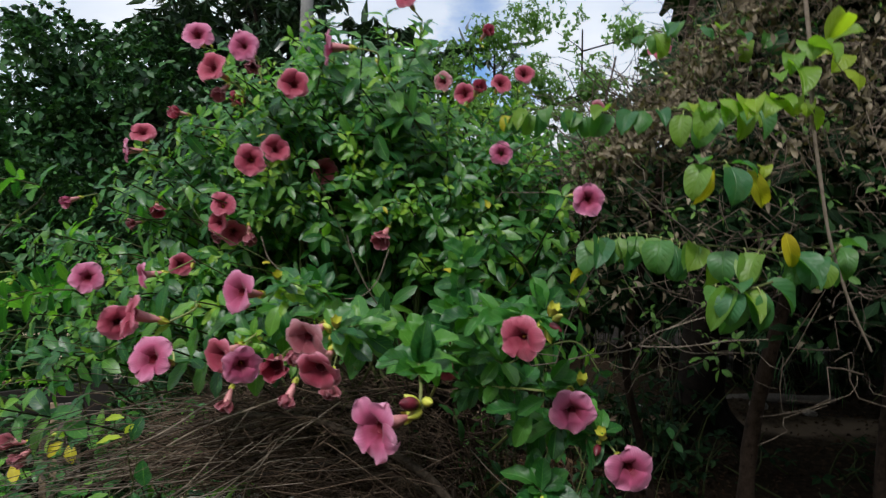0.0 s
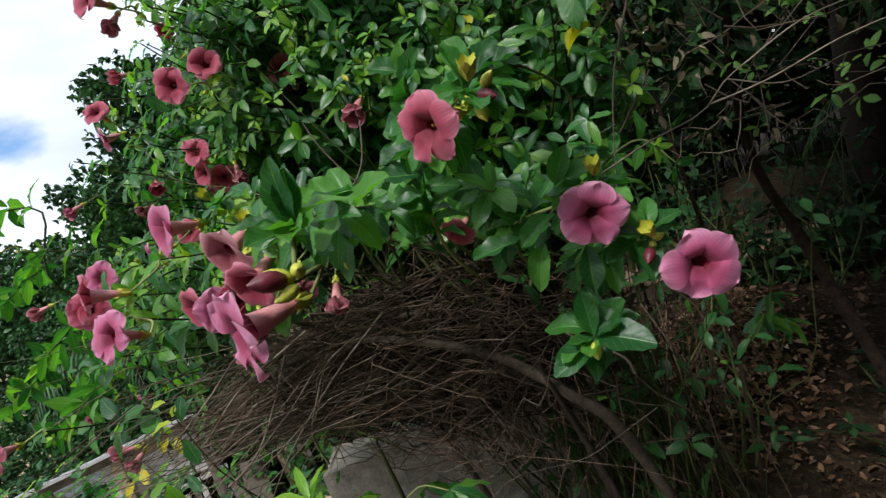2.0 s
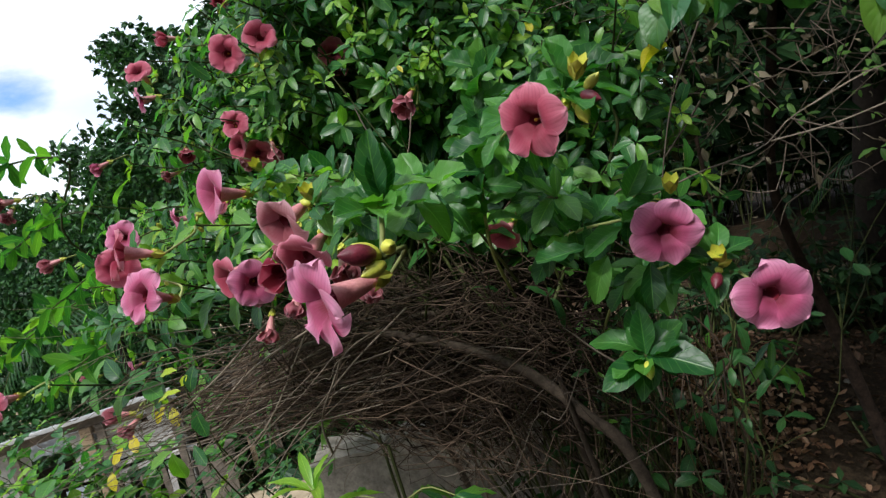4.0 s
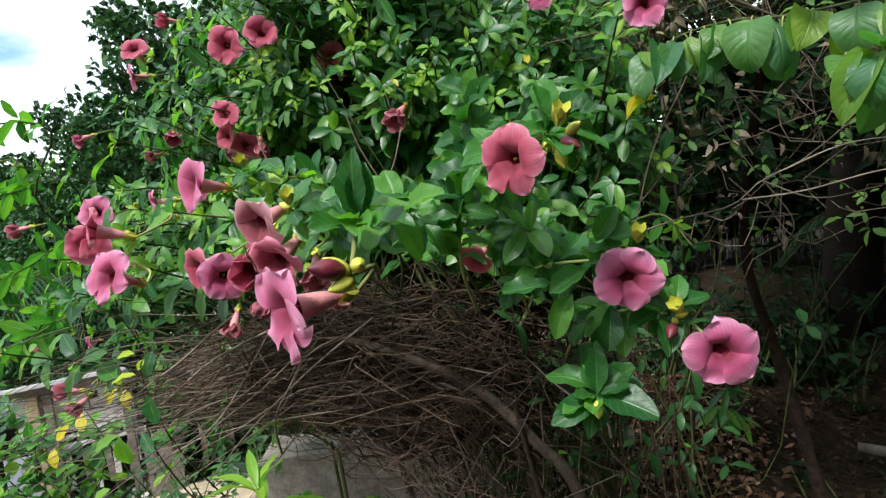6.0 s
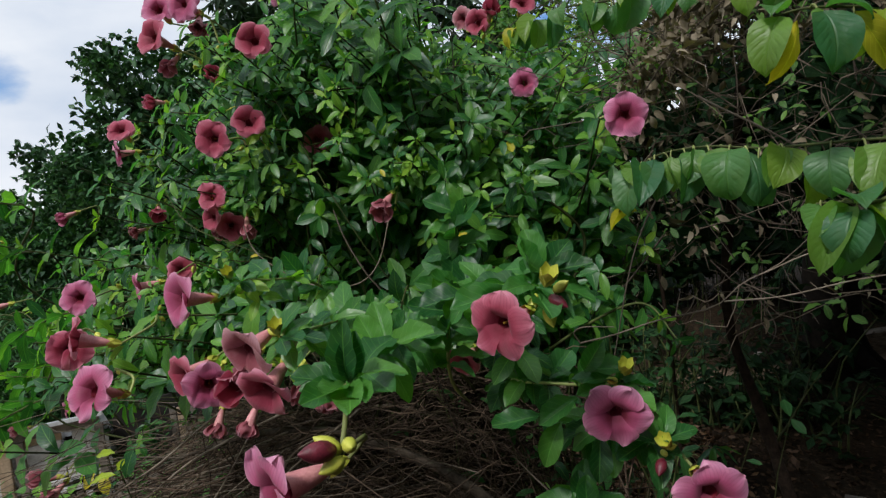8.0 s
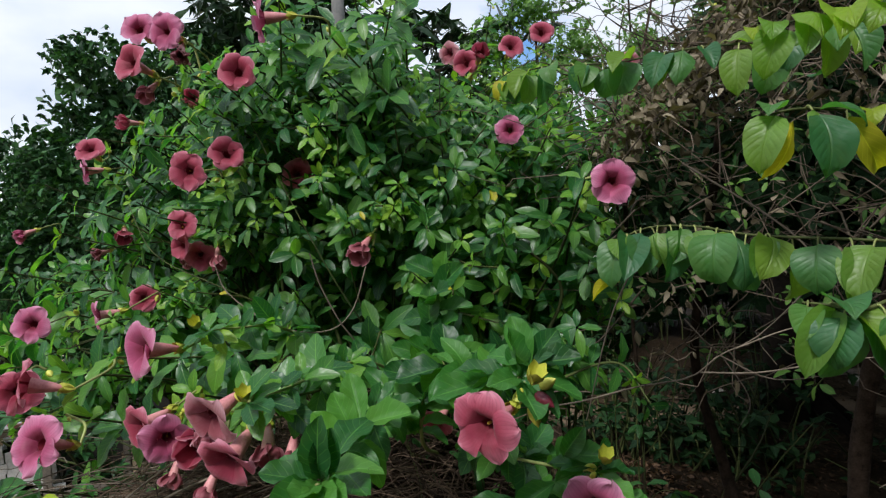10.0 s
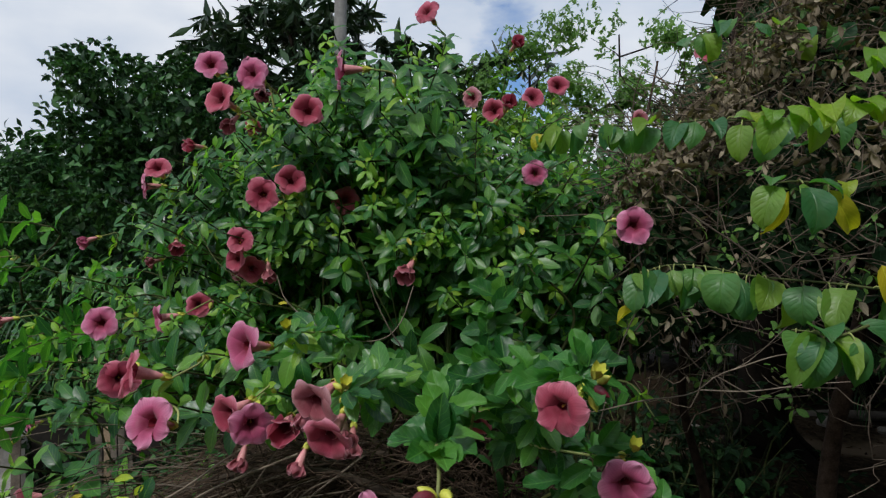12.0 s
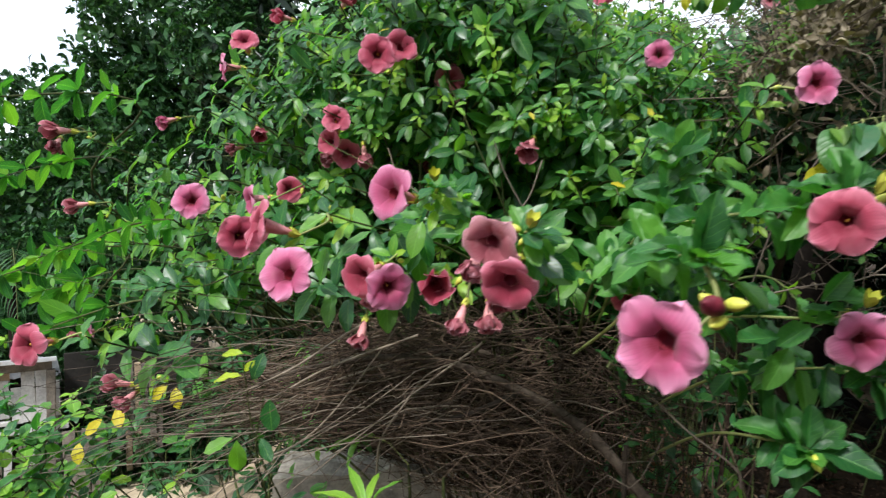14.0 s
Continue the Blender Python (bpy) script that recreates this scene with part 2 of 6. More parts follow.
M_LEAF_LIME = leaf_material("lime_leaf", [(0.30, 0.45, 0.03), (0.44, 0.54, 0.035)], sheen_through=0.35)
M_LEAF_YELLOW = leaf_material("yellow_leaf", [(0.42, 0.40, 0.03), (0.60, 0.48, 0.03)], sheen_through=0.35)
M_VINE_LEAF = leaf_material("vine_leaf", [(0.035, 0.15, 0.060), (0.060, 0.20, 0.062), (0.095, 0.25, 0.052), (0.23, 0.37, 0.045)], rough=0.46, spec=0.60, sheen_through=0.42, veins=4.0, rib=0.05, blotch=0.15, relief=0.0021)
M_VINE_LIME = leaf_material("vine_lime_leaf", [(0.13, 0.29, 0.040), (0.27, 0.42, 0.04), (0.44, 0.52, 0.04)], rough=0.44, spec=0.55, sheen_through=0.5, veins=4.0, rib=0.05, blotch=0.12, relief=0.0021)
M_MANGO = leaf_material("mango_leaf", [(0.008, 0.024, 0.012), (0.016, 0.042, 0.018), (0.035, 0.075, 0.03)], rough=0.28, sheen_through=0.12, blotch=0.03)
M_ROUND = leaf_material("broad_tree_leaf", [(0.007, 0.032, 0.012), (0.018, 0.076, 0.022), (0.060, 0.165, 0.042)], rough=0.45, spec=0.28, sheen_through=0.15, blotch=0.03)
M_LIGHT_TREE = leaf_material("light_tree_leaf", [(0.05, 0.13, 0.03), (0.09, 0.21, 0.04), (0.14, 0.28, 0.05)], rough=0.5, sheen_through=0.35)
# leaf green taken down to hold the gloom under the trees
M_SHADE = leaf_material("shade_toned_leaf", [(0.006, 0.022, 0.009), (0.012, 0.040, 0.014), (0.024, 0.068, 0.020)], rough=0.6, spec=0.1, sheen_through=0.15, blotch=0.05)
# dead-leaf colour lowered so that it carries the ground's shade
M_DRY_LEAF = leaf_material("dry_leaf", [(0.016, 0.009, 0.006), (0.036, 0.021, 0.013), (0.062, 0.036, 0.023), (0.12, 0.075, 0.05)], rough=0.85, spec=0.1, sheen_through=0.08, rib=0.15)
# rust-brown leaves, the mound's dappled sun put into a brighter colour
M_RUST_LEAF = leaf_material("rust_leaf", [(0.07, 0.036, 0.020), (0.16, 0.085, 0.048), (0.26, 0.145, 0.085), (0.40, 0.27, 0.18)], rough=0.8, spec=0.15, sheen_through=0.1, rib=0.15)
M_DEAD_LEAF = leaf_material("dead_vine_leaf", [(0.05, 0.042, 0.028), (0.13, 0.108, 0.074), (0.23, 0.19, 0.135), (0.36, 0.305, 0.225)], rough=0.85, spec=0.1, sheen_through=0.12, rib=0.15)
M_STEM = bark_material("green_stem", (0.035, 0.055, 0.018), (0.13, 0.15, 0.05), 40.0, 0.6, 0.001)
M_PALE_STEM = bark_material("pale_stem", (0.24, 0.29, 0.09), (0.44, 0.48, 0.18), 60.0, 0.5, 0.0006)
M_TWIG = bark_material("dry_twig", (0.030, 0.020, 0.014), (0.22, 0.155, 0.11), 50.0, 0.9, 0.001)
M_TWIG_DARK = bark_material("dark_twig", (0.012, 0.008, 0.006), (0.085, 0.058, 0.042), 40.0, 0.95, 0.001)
M_BRANCH = bark_material("branch_bark", (0.040, 0.030, 0.022), (0.16, 0.125, 0.095), 45.0, 0.9, 0.002)
# bark brought down to near black, the trunks' shade in its colour
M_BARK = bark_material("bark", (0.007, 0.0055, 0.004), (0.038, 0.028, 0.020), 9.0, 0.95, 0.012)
M_VINE_TWIG = bark_material("dead_vine", (0.07, 0.055, 0.042), (0.30, 0.24, 0.185), 50.0, 0.9, 0.001)
M_LIANA = bark_material("liana_bark", (0.12, 0.095, 0.07), (0.29, 0.24, 0.19), 45.0, 0.85, 0.001)
M_PETAL = petal_material("petal_pink", (0.19, 0.010, 0.028), (0.58, 0.115, 0.25), (0.84, 0.36, 0.57))
M_PETAL_ROSE = petal_material("petal_rose", (0.16, 0.008, 0.02), (0.47, 0.066, 0.12), (0.75, 0.235, 0.335))
M_PETAL_FADED = petal_material("petal_faded", (0.12, 0.012, 0.022), (0.44, 0.12, 0.155), (0.76, 0.43, 0.48), 0.15)
M_THROAT = plain_material("throat", (0.12, 0.006, 0.016), (0.20, 0.010, 0.026), 80.0, 0.6)
M_TUBE = plain_material("tube_skin", (0.46, 0.15, 0.17), (0.66, 0.30, 0.30), 60.0, 0.5)
M_CALYX = plain_material("calyx", (0.40, 0.44, 0.05), (0.62, 0.60, 0.10), 60.0, 0.45)
M_BUD_RED = plain_material("red_bud", (0.075, 0.006, 0.014), (0.19, 0.022, 0.04), 90.0, 0.45)
M_PISTIL = plain_material("pistil", (0.55, 0.28, 0.03), (0.70, 0.42, 0.06), 200.0, 0.6)
M_EARTH = ground_material()
M_CONCRETE = plain_material("old_concrete", (0.12, 0.108, 0.09), (0.33, 0.30, 0.255), 16.0, 0.92, depth=0.008)
M_MORTAR = plain_material("mortar", (0.26, 0.25, 0.22), (0.52, 0.50, 0.45), 30.0, 0.95, depth=0.004)
M_POLE = plain_material("pole_concrete", (0.12, 0.12, 0.115), (0.22, 0.22, 0.21), 4.0, 0.85)
M_TIN = plain_material("roof_sheet", (0.46, 0.48, 0.50), (0.70, 0.72, 0.75), 3.0, 0.42, 0.3)
M_BOARD = plain_material("grey_board", (0.30, 0.30, 0.29), (0.62, 0.615, 0.60), 8.0, 0.85, depth=0.003)
M_PLANK = plain_material("bare_plank", (0.20, 0.145, 0.09), (0.40, 0.30, 0.20), 8.0, 0.85, depth=0.003)
M_SHEET = plain_material("blue_sheet", (0.22, 0.26, 0.32), (0.36, 0.41, 0.48), 3.0, 0.6)
M_TERRACE = plain_material("trodden_terrace", (0.30, 0.24, 0.16), (0.50, 0.41, 0.29), 7.0, 0.95, depth=0.006)
M_POST = plain_material("weathered_post", (0.07, 0.06, 0.048), (0.20, 0.17, 0.14), 12.0, 0.9, depth=0.004)
# shade inside the shed, put into a near-black colour
M_DARK = plain_material("unlit_inside", (0.012, 0.010, 0.009), (0.03, 0.025, 0.02), 5.0, 0.95)


# ---- mesh helpers ----
rng = np.random.default_rng(7)


def mesh_of(name, verts, faces, material, uvs=None, smooth=True):
    """A mesh from arrays: verts (n, 3), faces (m, 4), one uv for each vertex."""
    verts, faces = np.asarray(verts, np.float32), np.asarray(faces, np.int32)
    k = faces.shape[1]
    me = bpy.data.meshes.new(name)
    me.vertices.add(len(verts))
    me.vertices.foreach_set("co", verts.ravel())
    me.loops.add(faces.size)
    me.loops.foreach_set("vertex_index", faces.ravel())
    me.polygons.add(len(faces))
    me.polygons.foreach_set("loop_start", np.arange(0, faces.size, k, dtype=np.int32))
    me.polygons.foreach_set("use_smooth", np.full(len(faces), smooth))
    if uvs is not None:
        layer = me.uv_layers.new(name="UVMap")
        layer.data.foreach_set("uv", np.asarray(uvs, np.float32)[faces.ravel()].ravel())
    me.update(calc_edges=True)
    me.validate()
    me.materials.append(material)
    return me


def under(ob, parent, m=None):
    """Parents ob, keeping the world pose m."""
    if parent is not None:
        ob.parent = parent
        ob.matrix_parent_inverse = WORLD[parent.name].inverted()
    m = m if m is not None else Matrix.Identity(4)
    ob.matrix_basis = m
    WORLD[ob.name] = m.copy()
    return ob


WORLD = {}


def part(name, mesh, parent, label="", m=None, kind=""):
    ob = under(new(name, mesh), parent, m)
    return tagged(ob, label=label, kind=kind) if label or kind else ob


def thing(name, where, label, category, group="", kind=""):
    ob = new(name)
    ob.empty_display_size = 0.05
    ob.location = where
    WORLD[ob.name] = Matrix.Translation(where)
    return tagged(ob, label, category, group, kind)


def solid(name, bm, material):
    me = bpy.data.meshes.new(name)
    bm.to_mesh(me)
    bm.free()
    me.materials.append(material)
    return me


def box(size, bevel=0.0, wobble=0.0, cuts=0):
    bm = bmesh.new()
    bmesh.ops.create_cube(bm, size=1.0)
    bmesh.ops.scale(bm, vec=size, verts=bm.verts)
    if cuts:
        bmesh.ops.subdivide_edges(bm, edges=bm.edges, cuts=cuts, use_grid_fill=True)
    if bevel:
        bmesh.ops.bevel(bm, geom=bm.edges if not cuts else [e for e in bm.edges if e.calc_face_angle(0) > 0.5], offset=bevel, segments=2, affect="EDGES", profile=0.6)
    if wobble:
        for v in bm.verts:
            v.co += noise.noise_vector(v.co * 6.0) * wobble
    return bm


def unit(v):
    v = np.asarray(v, float)
    return v / (np.linalg.norm(v) + 1e-9)


def spline(points, n):
    """A smooth line of n points through the given ones."""
    p = np.asarray(points, float)
    p = np.vstack([2 * p[0] - p[1], p, 2 * p[-1] - p[-2]])
    out = []
    for s in np.linspace(0, len(p) - 3 - 1e-6, n):
        i, u = int(s), s - int(s)
        a, b, c, d = p[i:i + 4]
        out.append(0.5 * (2 * b + (c - a) * u + (2 * a - 5 * b + 4 * c - d) * u * u + (3 * b - a - 3 * c + d) * u ** 3))
    return np.array(out)


def tube(path, r0, r1, sides=6, wobble=0.0):
    """A tapered tube along a path: verts, faces, uvs."""
    path = np.asarray(path, float)
    n = len(path)
    tang = np.gradient(path, axis=0)
    verts, uvs = [], []
    side = unit(np.cross(tang[0], (0.3, 0.2, 0.93)) + 1e-6)
    for i in range(n):
        t = unit(tang[i])
        side = unit(side - t * side.dot(t))
        other = np.cross(t, side)
        r = r0 + (r1 - r0) * i / (n - 1)
        r *= 1 + wobble * rng.uniform(-1, 1)
        for k in range(sides):
            a = 2 * math.pi * k / sides
            verts.append(path[i] + r * (side * math.cos(a) + other * math.sin(a)))
            uvs.append((k / sides, i / (n - 1)))
    faces = [(i * sides + k, i * sides + (k + 1) % sides, (i + 1) * sides + (k + 1) % sides, (i + 1) * sides + k) for i in range(n - 1) for k in range(sides)]
    tip = len(verts)
    verts += [path[-1] + unit(tang[-1]) * r1 * 0.6]
    uvs += [(0.5, 1)]
    faces += [((n - 1) * sides + k, (n - 1) * sides + (k + 1) % sides, tip, tip) for k in range(sides)]
    faces = [f if f[2] != f[3] else f for f in faces]
    return np.array(verts), np.array(faces), np.array(uvs)


def tube_mesh(name, path, r0, r1, material, sides=6, wobble=0.0):
    v, f, uv = tube(path, r0, r1, sides, wobble)
    quads = f[: -sides]
    return mesh_of(name, v, quads, material, uv)


class Heap:
    """Many pieces gathered for one mesh."""

    def __init__(self):
        self.v, self.f, self.uv, self.n = [], [], [], 0

    def put(self, v, f, uv):
        self.v.append(v)
        self.f.append(f + self.n)
        self.uv.append(uv)
        self.n += len(v)

    def tube(self, path, r0, r1, sides=4):
        v, f, uv = tube(path, r0, r1, sides)
        self.put(v, f[:-sides], uv)

    def mesh(self, name, material):
        return mesh_of(name, np.vstack(self.v), np.vstack(self.f), material, np.vstack(self.uv))


def leaf_shape(width, rows=6, cols=4, widest=0.55, droop=0.25, fold=0.35, wave=0.04, point=0.75, seed=0):
    """A leaf one long along +y, its face up: verts, faces, uvs. width is the whole width."""
    r = np.random.default_rng(seed)
    ph = r.uniform(0, 6.28, 3)
    verts, uvs = [], []
    a = widest / (1 - widest) * point
    peak = widest ** a * (1 - widest) ** point
    for i in range(rows + 1):
        v = i / rows
        vv = min(max(v, 0.02), 0.985)
        hw = width / 2 * (vv ** a * (1 - vv) ** point) / peak
        for k in range(cols + 1):
            u = 2 * k / cols - 1
            x = hw * u
            z = -droop * v * v + fold * abs(x) * (1 - 0.4 * v) + wave * math.sin(5 * v * 3 + ph[0] + u * 2) * abs(u) + 0.03 * math.sin(4 * v + ph[1])
            verts.append((x, v * (1 - 0.15 * droop), z))
            uvs.append((0.5 + u / 2, v))
    c = cols + 1
    faces = [(i * c + k, i * c + k + 1, (i + 1) * c + k + 1, (i + 1) * c + k) for i in range(rows) for k in range(cols)]
    return np.array(verts), np.array(faces), np.array(uvs)


def frame_of(pos, along, up, size, wide=1.0):
    """A 4x4 array: y along, z as near up as may be."""
    y = unit(along)
    up = np.asarray(up, float)
    z = up - y * up.dot(y)
    z = unit(z) if np.linalg.norm(z) > 1e-4 else unit(np.cross(y, (1, 0, 0.1)))
    x = np.cross(y, z)
    m = np.eye(4)
    m[:3, 0], m[:3, 1], m[:3, 2], m[:3, 3] = x * size * wide, y * size, z * size, pos
    return m


def heap_leaves(poses, shapes):
    """One heap of leaves from 4x4 arrays."""
    heap = Heap()
    poses = np.array(poses)
    pick = rng.integers(0, len(shapes), len(poses))
    for s, (v, f, uv) in enumerate(shapes):
        ms = poses[pick == s]
        if not len(ms):
            continue
        world = np.einsum("nij,vj->nvi", ms[:, :3, :3], v) + ms[:, None, :3, 3]
        k = len(v)
        faces = (f[None] + (np.arange(len(ms)) * k)[:, None, None]).reshape(-1, 4)
        heap.put(world.reshape(-1, 3), faces, np.tile(uv, (len(ms), 1)))
    return heap


def whorl(pos, axis, n, size, open_angle=62.0, spread=0.25, sag=0.18):
    """Poses of n leaves round a stem at pos."""
    axis = unit(axis)
    a = unit(np.cross(axis, (0.21, 0.35, 0.9)))
    b = np.cross(axis, a)
    turn = rng.uniform(0, 6.28)
    out = []
    for k in range(n):
        t = turn + 2 * math.pi * k / n + rng.normal(0, spread)
        op = radians(open_angle + rng.normal(0, 12))
        rad = a * math.cos(t) + b * math.sin(t)
        d = axis * math.cos(op) + rad * math.sin(op)
        d[2] -= sag * rng.uniform(0.2, 1.6)
        up = axis * math.sin(op) - rad * math.cos(op) + np.array((0, 0, 0.5)) + rng.normal(0, 0.18, 3)
        s = size * rng.uniform(0.7, 1.2)
        out.append(frame_of(pos + rad * 0.003, d, up, s, rng.uniform(0.85, 1.15)))
    return out


LEAF_SHAPES = [leaf_shape(0.48, 7, 4, 0.58, d, f, 0.04, 0.66, i) for i, (d, f) in enumerate([(0.15, 0.35), (0.32, 0.25), (0.5, 0.45), (0.05, 0.5)])]
LEAF_SMALL = [leaf_shape(0.43, 5, 2, 0.57, d, f, 0.03, 0.68, i) for i, (d, f) in enumerate([(0.15, 0.4), (0.35, 0.3), (0.5, 0.5)])]


def leaf_parts(poses, shapes, material, parent, name="leaf", label=""):
    """Each leaf an object of its own, on a few shared meshes."""
    meshes = [mesh_of(name, *s[:2], material, s[2]) for s in shapes]
    for m in poses:
        part(name, meshes[rng.integers(0, len(meshes))], parent, label, Matrix(np.asarray(m).tolist()))


# ---- ground ----
def ground_height(x, y):
    d = (-(x + 0.9) * 0.85 + (y - 2.0) * 0.1) / 4.0
    d = np.clip(d, 0, 1)
    h = -2.5 * d * d * (3 - 2 * d)
    h = h + 0.22 * np.exp(-((x - 0.62) / 0.35) ** 2 - ((y - 3.3) / 0.45) ** 2)
    h = h + 0.16 * np.exp(-((x + 0.1) / 0.7) ** 2 - ((y - 2.6) / 0.5) ** 2)
    near = np.exp(-(x * x + y * y) / 400.0)
    return h + near * (0.05 * np.sin(1.3 * x + 0.7 * y) + 0.03 * np.sin(3.1 * x - 2.3 * y + 1) + 0.02 * np.sin(6.2 * y + 4 * x))


def build_ground():
    s = np.sinh(np.linspace(-1, 1, 221) * 6.2) / np.sinh(6.2) * 400
    x, y = np.meshgrid(s, s + 3.0, indexing="ij")
    v = np.stack([x, y, ground_height(x, y)], -1).reshape(-1, 3)
    n = len(s)
    i, j = np.meshgrid(np.arange(n - 1), np.arange(n - 1), indexing="ij")
    a = (i * n + j).ravel()
    f = np.stack([a, a + n, a + n + 1, a + 1], -1)
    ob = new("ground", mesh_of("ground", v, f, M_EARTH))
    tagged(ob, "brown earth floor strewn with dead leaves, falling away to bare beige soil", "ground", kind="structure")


build_ground()


def build_litter():
    shapes = [leaf_shape(0.5, 3, 2, 0.5, d, f, 0.08, 0.8, 50 + i) for i, (d, f) in enumerate([(0.3, 0.6), (-0.3, 0.3), (0.6, -0.4), (0.1, 0.9)])]
    poses, mound = [], []
    for _ in range(5000):
        x, y = rng.uniform(-1.2, 4.2), 1.3 + 5.0 * rng.random() ** 1.3
        z = float(ground_height(x, y)) + rng.uniform(0.004, 0.025)
        a = rng.uniform(0, 6.28)
        up = np.array((0, 0, 1.0)) + rng.normal(0, 0.45, 3)
        poses.append(frame_of((x, y, z), (math.cos(a), math.sin(a), rng.normal(0, 0.25)), up, rng.uniform(0.02, 0.06)))
    for _ in range(3500):
        x, y = rng.uniform(0.1, 2.2), rng.uniform(1.8, 4.4)
        z = float(ground_height(x, y)) + rng.uniform(0.004, 0.018)
        a = rng.uniform(0, 6.28)
        poses.append(frame_of((x, y, z), (math.cos(a), math.sin(a), rng.normal(0, 0.3)), np.array((0, 0, 1.0)) + rng.normal(0, 0.5, 3), rng.uniform(0.012, 0.034)))
    for _ in range(3200):
        x, y = rng.normal(0.42, 0.20), rng.normal(2.95, 0.35)
        z = float(ground_height(x, y)) + rng.uniform(0.006, 0.03)
        a = rng.uniform(0, 6.28)
        mound.append(frame_of((x, y, z), (math.cos(a), math.sin(a), rng.normal(0, 0.3)), np.array((0, 0, 1.0)) + rng.normal(0, 0.55, 3), rng.uniform(0.018, 0.045)))
    heap = new("leaf_mound", heap_leaves(mound, shapes).mesh("leaf_mound", M_RUST_LEAF))
    tagged(heap, "mound of rust-brown dead leaves beside the bush", "leaf litter", kind="stuff")
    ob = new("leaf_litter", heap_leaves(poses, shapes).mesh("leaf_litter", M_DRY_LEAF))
    tagged(ob, "curled brown dead leaves lying thick on the earth", "leaf litter", kind="stuff")


build_litter()


# ---- trees behind ----
def tree(name, base, top, crown, n, leaf_size, shapes, material, label, rosette=7, hang=0.6, trunk_r=0.16, lean=(0, 0, 0), inner=0.55, core=0, clumps=0, droop=False):
    """Trunk, limbs to the crown's lumps, and leaf rosettes in the lumps. crown: rows of centre and radii."""
    base = np.asarray(base, float)
    ob = thing(name, tuple(base), label, "tree")
    top = np.asarray(top, float)
    path = spline([base - (0, 0, 0.15), base + (top - base) * 0.35 + np.array(lean), base + (top - base) * 0.7 + np.array(lean) * 0.6, top], 14)
    part("trunk", tube_mesh("trunk", path, trunk_r, trunk_r * 0.3, M_BARK, 10, 0.05), ob)
    for k in range(5):
        a = 2 * math.pi * k / 5 + rng.normal(0, 0.3)
        out = np.array((math.cos(a), math.sin(a), 0.0))
        foot = base + out * trunk_r * rng.uniform(1.8, 2.6)
        foot[2] -= 0.06
        part("root", tube_mesh("root", spline([base + out * trunk_r * 0.45 + (0, 0, trunk_r * 2.2), base + out * trunk_r * 0.95 + (0, 0, trunk_r * 0.8), foot], 7), trunk_r * 0.42, trunk_r * 0.22, M_BARK, 7, 0.08), ob)
    poses = []
    volume = [r[0] * r[1] * r[2] for _, r in crown]
    for (c, r), vol in zip(crown, volume):
        c, r = np.asarray(c, float), np.asarray(r, float)
        start = path[rng.integers(6, 13)]
        mid = (start + c) / 2 + rng.normal(0, 0.12, 3) + (0, 0, 0.1)
        limb = spline([start, mid, c + rng.normal(0, 0.1, 3)], 8)
        part("limb", tube_mesh("limb", limb, trunk_r * 0.32, trunk_r * 0.08, M_BARK, 6), ob)
        tufts = [unit(rng.normal(0, 1, 3) + (0, -0.3, 0.25)) for _ in range(clumps)]
        count = max(4, int(n * (vol / sum(volume)) / rosette))
        for _ in range(count):
            d = unit(rng.normal(0, 1, 3))
            if clumps:
                # leaves gather in tufts over the lump, with dark gaps between
                d = unit(tufts[rng.integers(0, clumps)] + rng.normal(0, 0.15, 3) * (1, 1, 0.7))
            rad = inner + (1 - inner) * rng.random() ** 0.7
            rad *= min(1.06, 1 + 0.28 * noise.noise(Vector(d * 2.3 + c)) + 0.08 * rng.normal())
            p = c + d * r * rad
            axis = unit(d * (0.7, 0.7, 0.4) + np.array((0, 0, 0.25 - hang * 0.2)) + rng.normal(0, 0.3, 3))
            if droop:
                axis = unit(d * (0.6, 0.6, 0.1) + (0, 0, -0.7) + rng.normal(0, 0.2, 3))
            poses += whorl(p, axis, rosette, leaf_size, 42 if droop else 70, 0.5, hang)
        for _ in range(int(core * vol / sum(volume))):
            d = unit(rng.normal(0, 1, 3))
            poses.append(frame_of(c + d * r * rng.uniform(0.1, 0.90), rng.normal(0, 1, 3), d + rng.normal(0, 0.4, 3), leaf_size * 1.8))
    part("crown", heap_leaves(poses, shapes).mesh("crown", material), ob, kind="stuff")
    return ob


LONG_LEAF = [leaf_shape(0.26, 2, 2, 0.5, d, 0.4, 0.04, 0.8, 20 + i) for i, d in enumerate((0.4, 0.7, 0.2))]
ROUND_LEAF = [leaf_shape(0.72, 5, 4, 0.5, d, 0.3, 0.05, 0.7, 40 + i) for i, d in enumerate((0.2, 0.4, 0.1))]
OVAL_LEAF = [leaf_shape(0.54, 2, 2, 0.5, d, 0.4, 0.04, 0.8, 30 + i) for i, d in enumerate((0.2, 0.4, 0.1))]

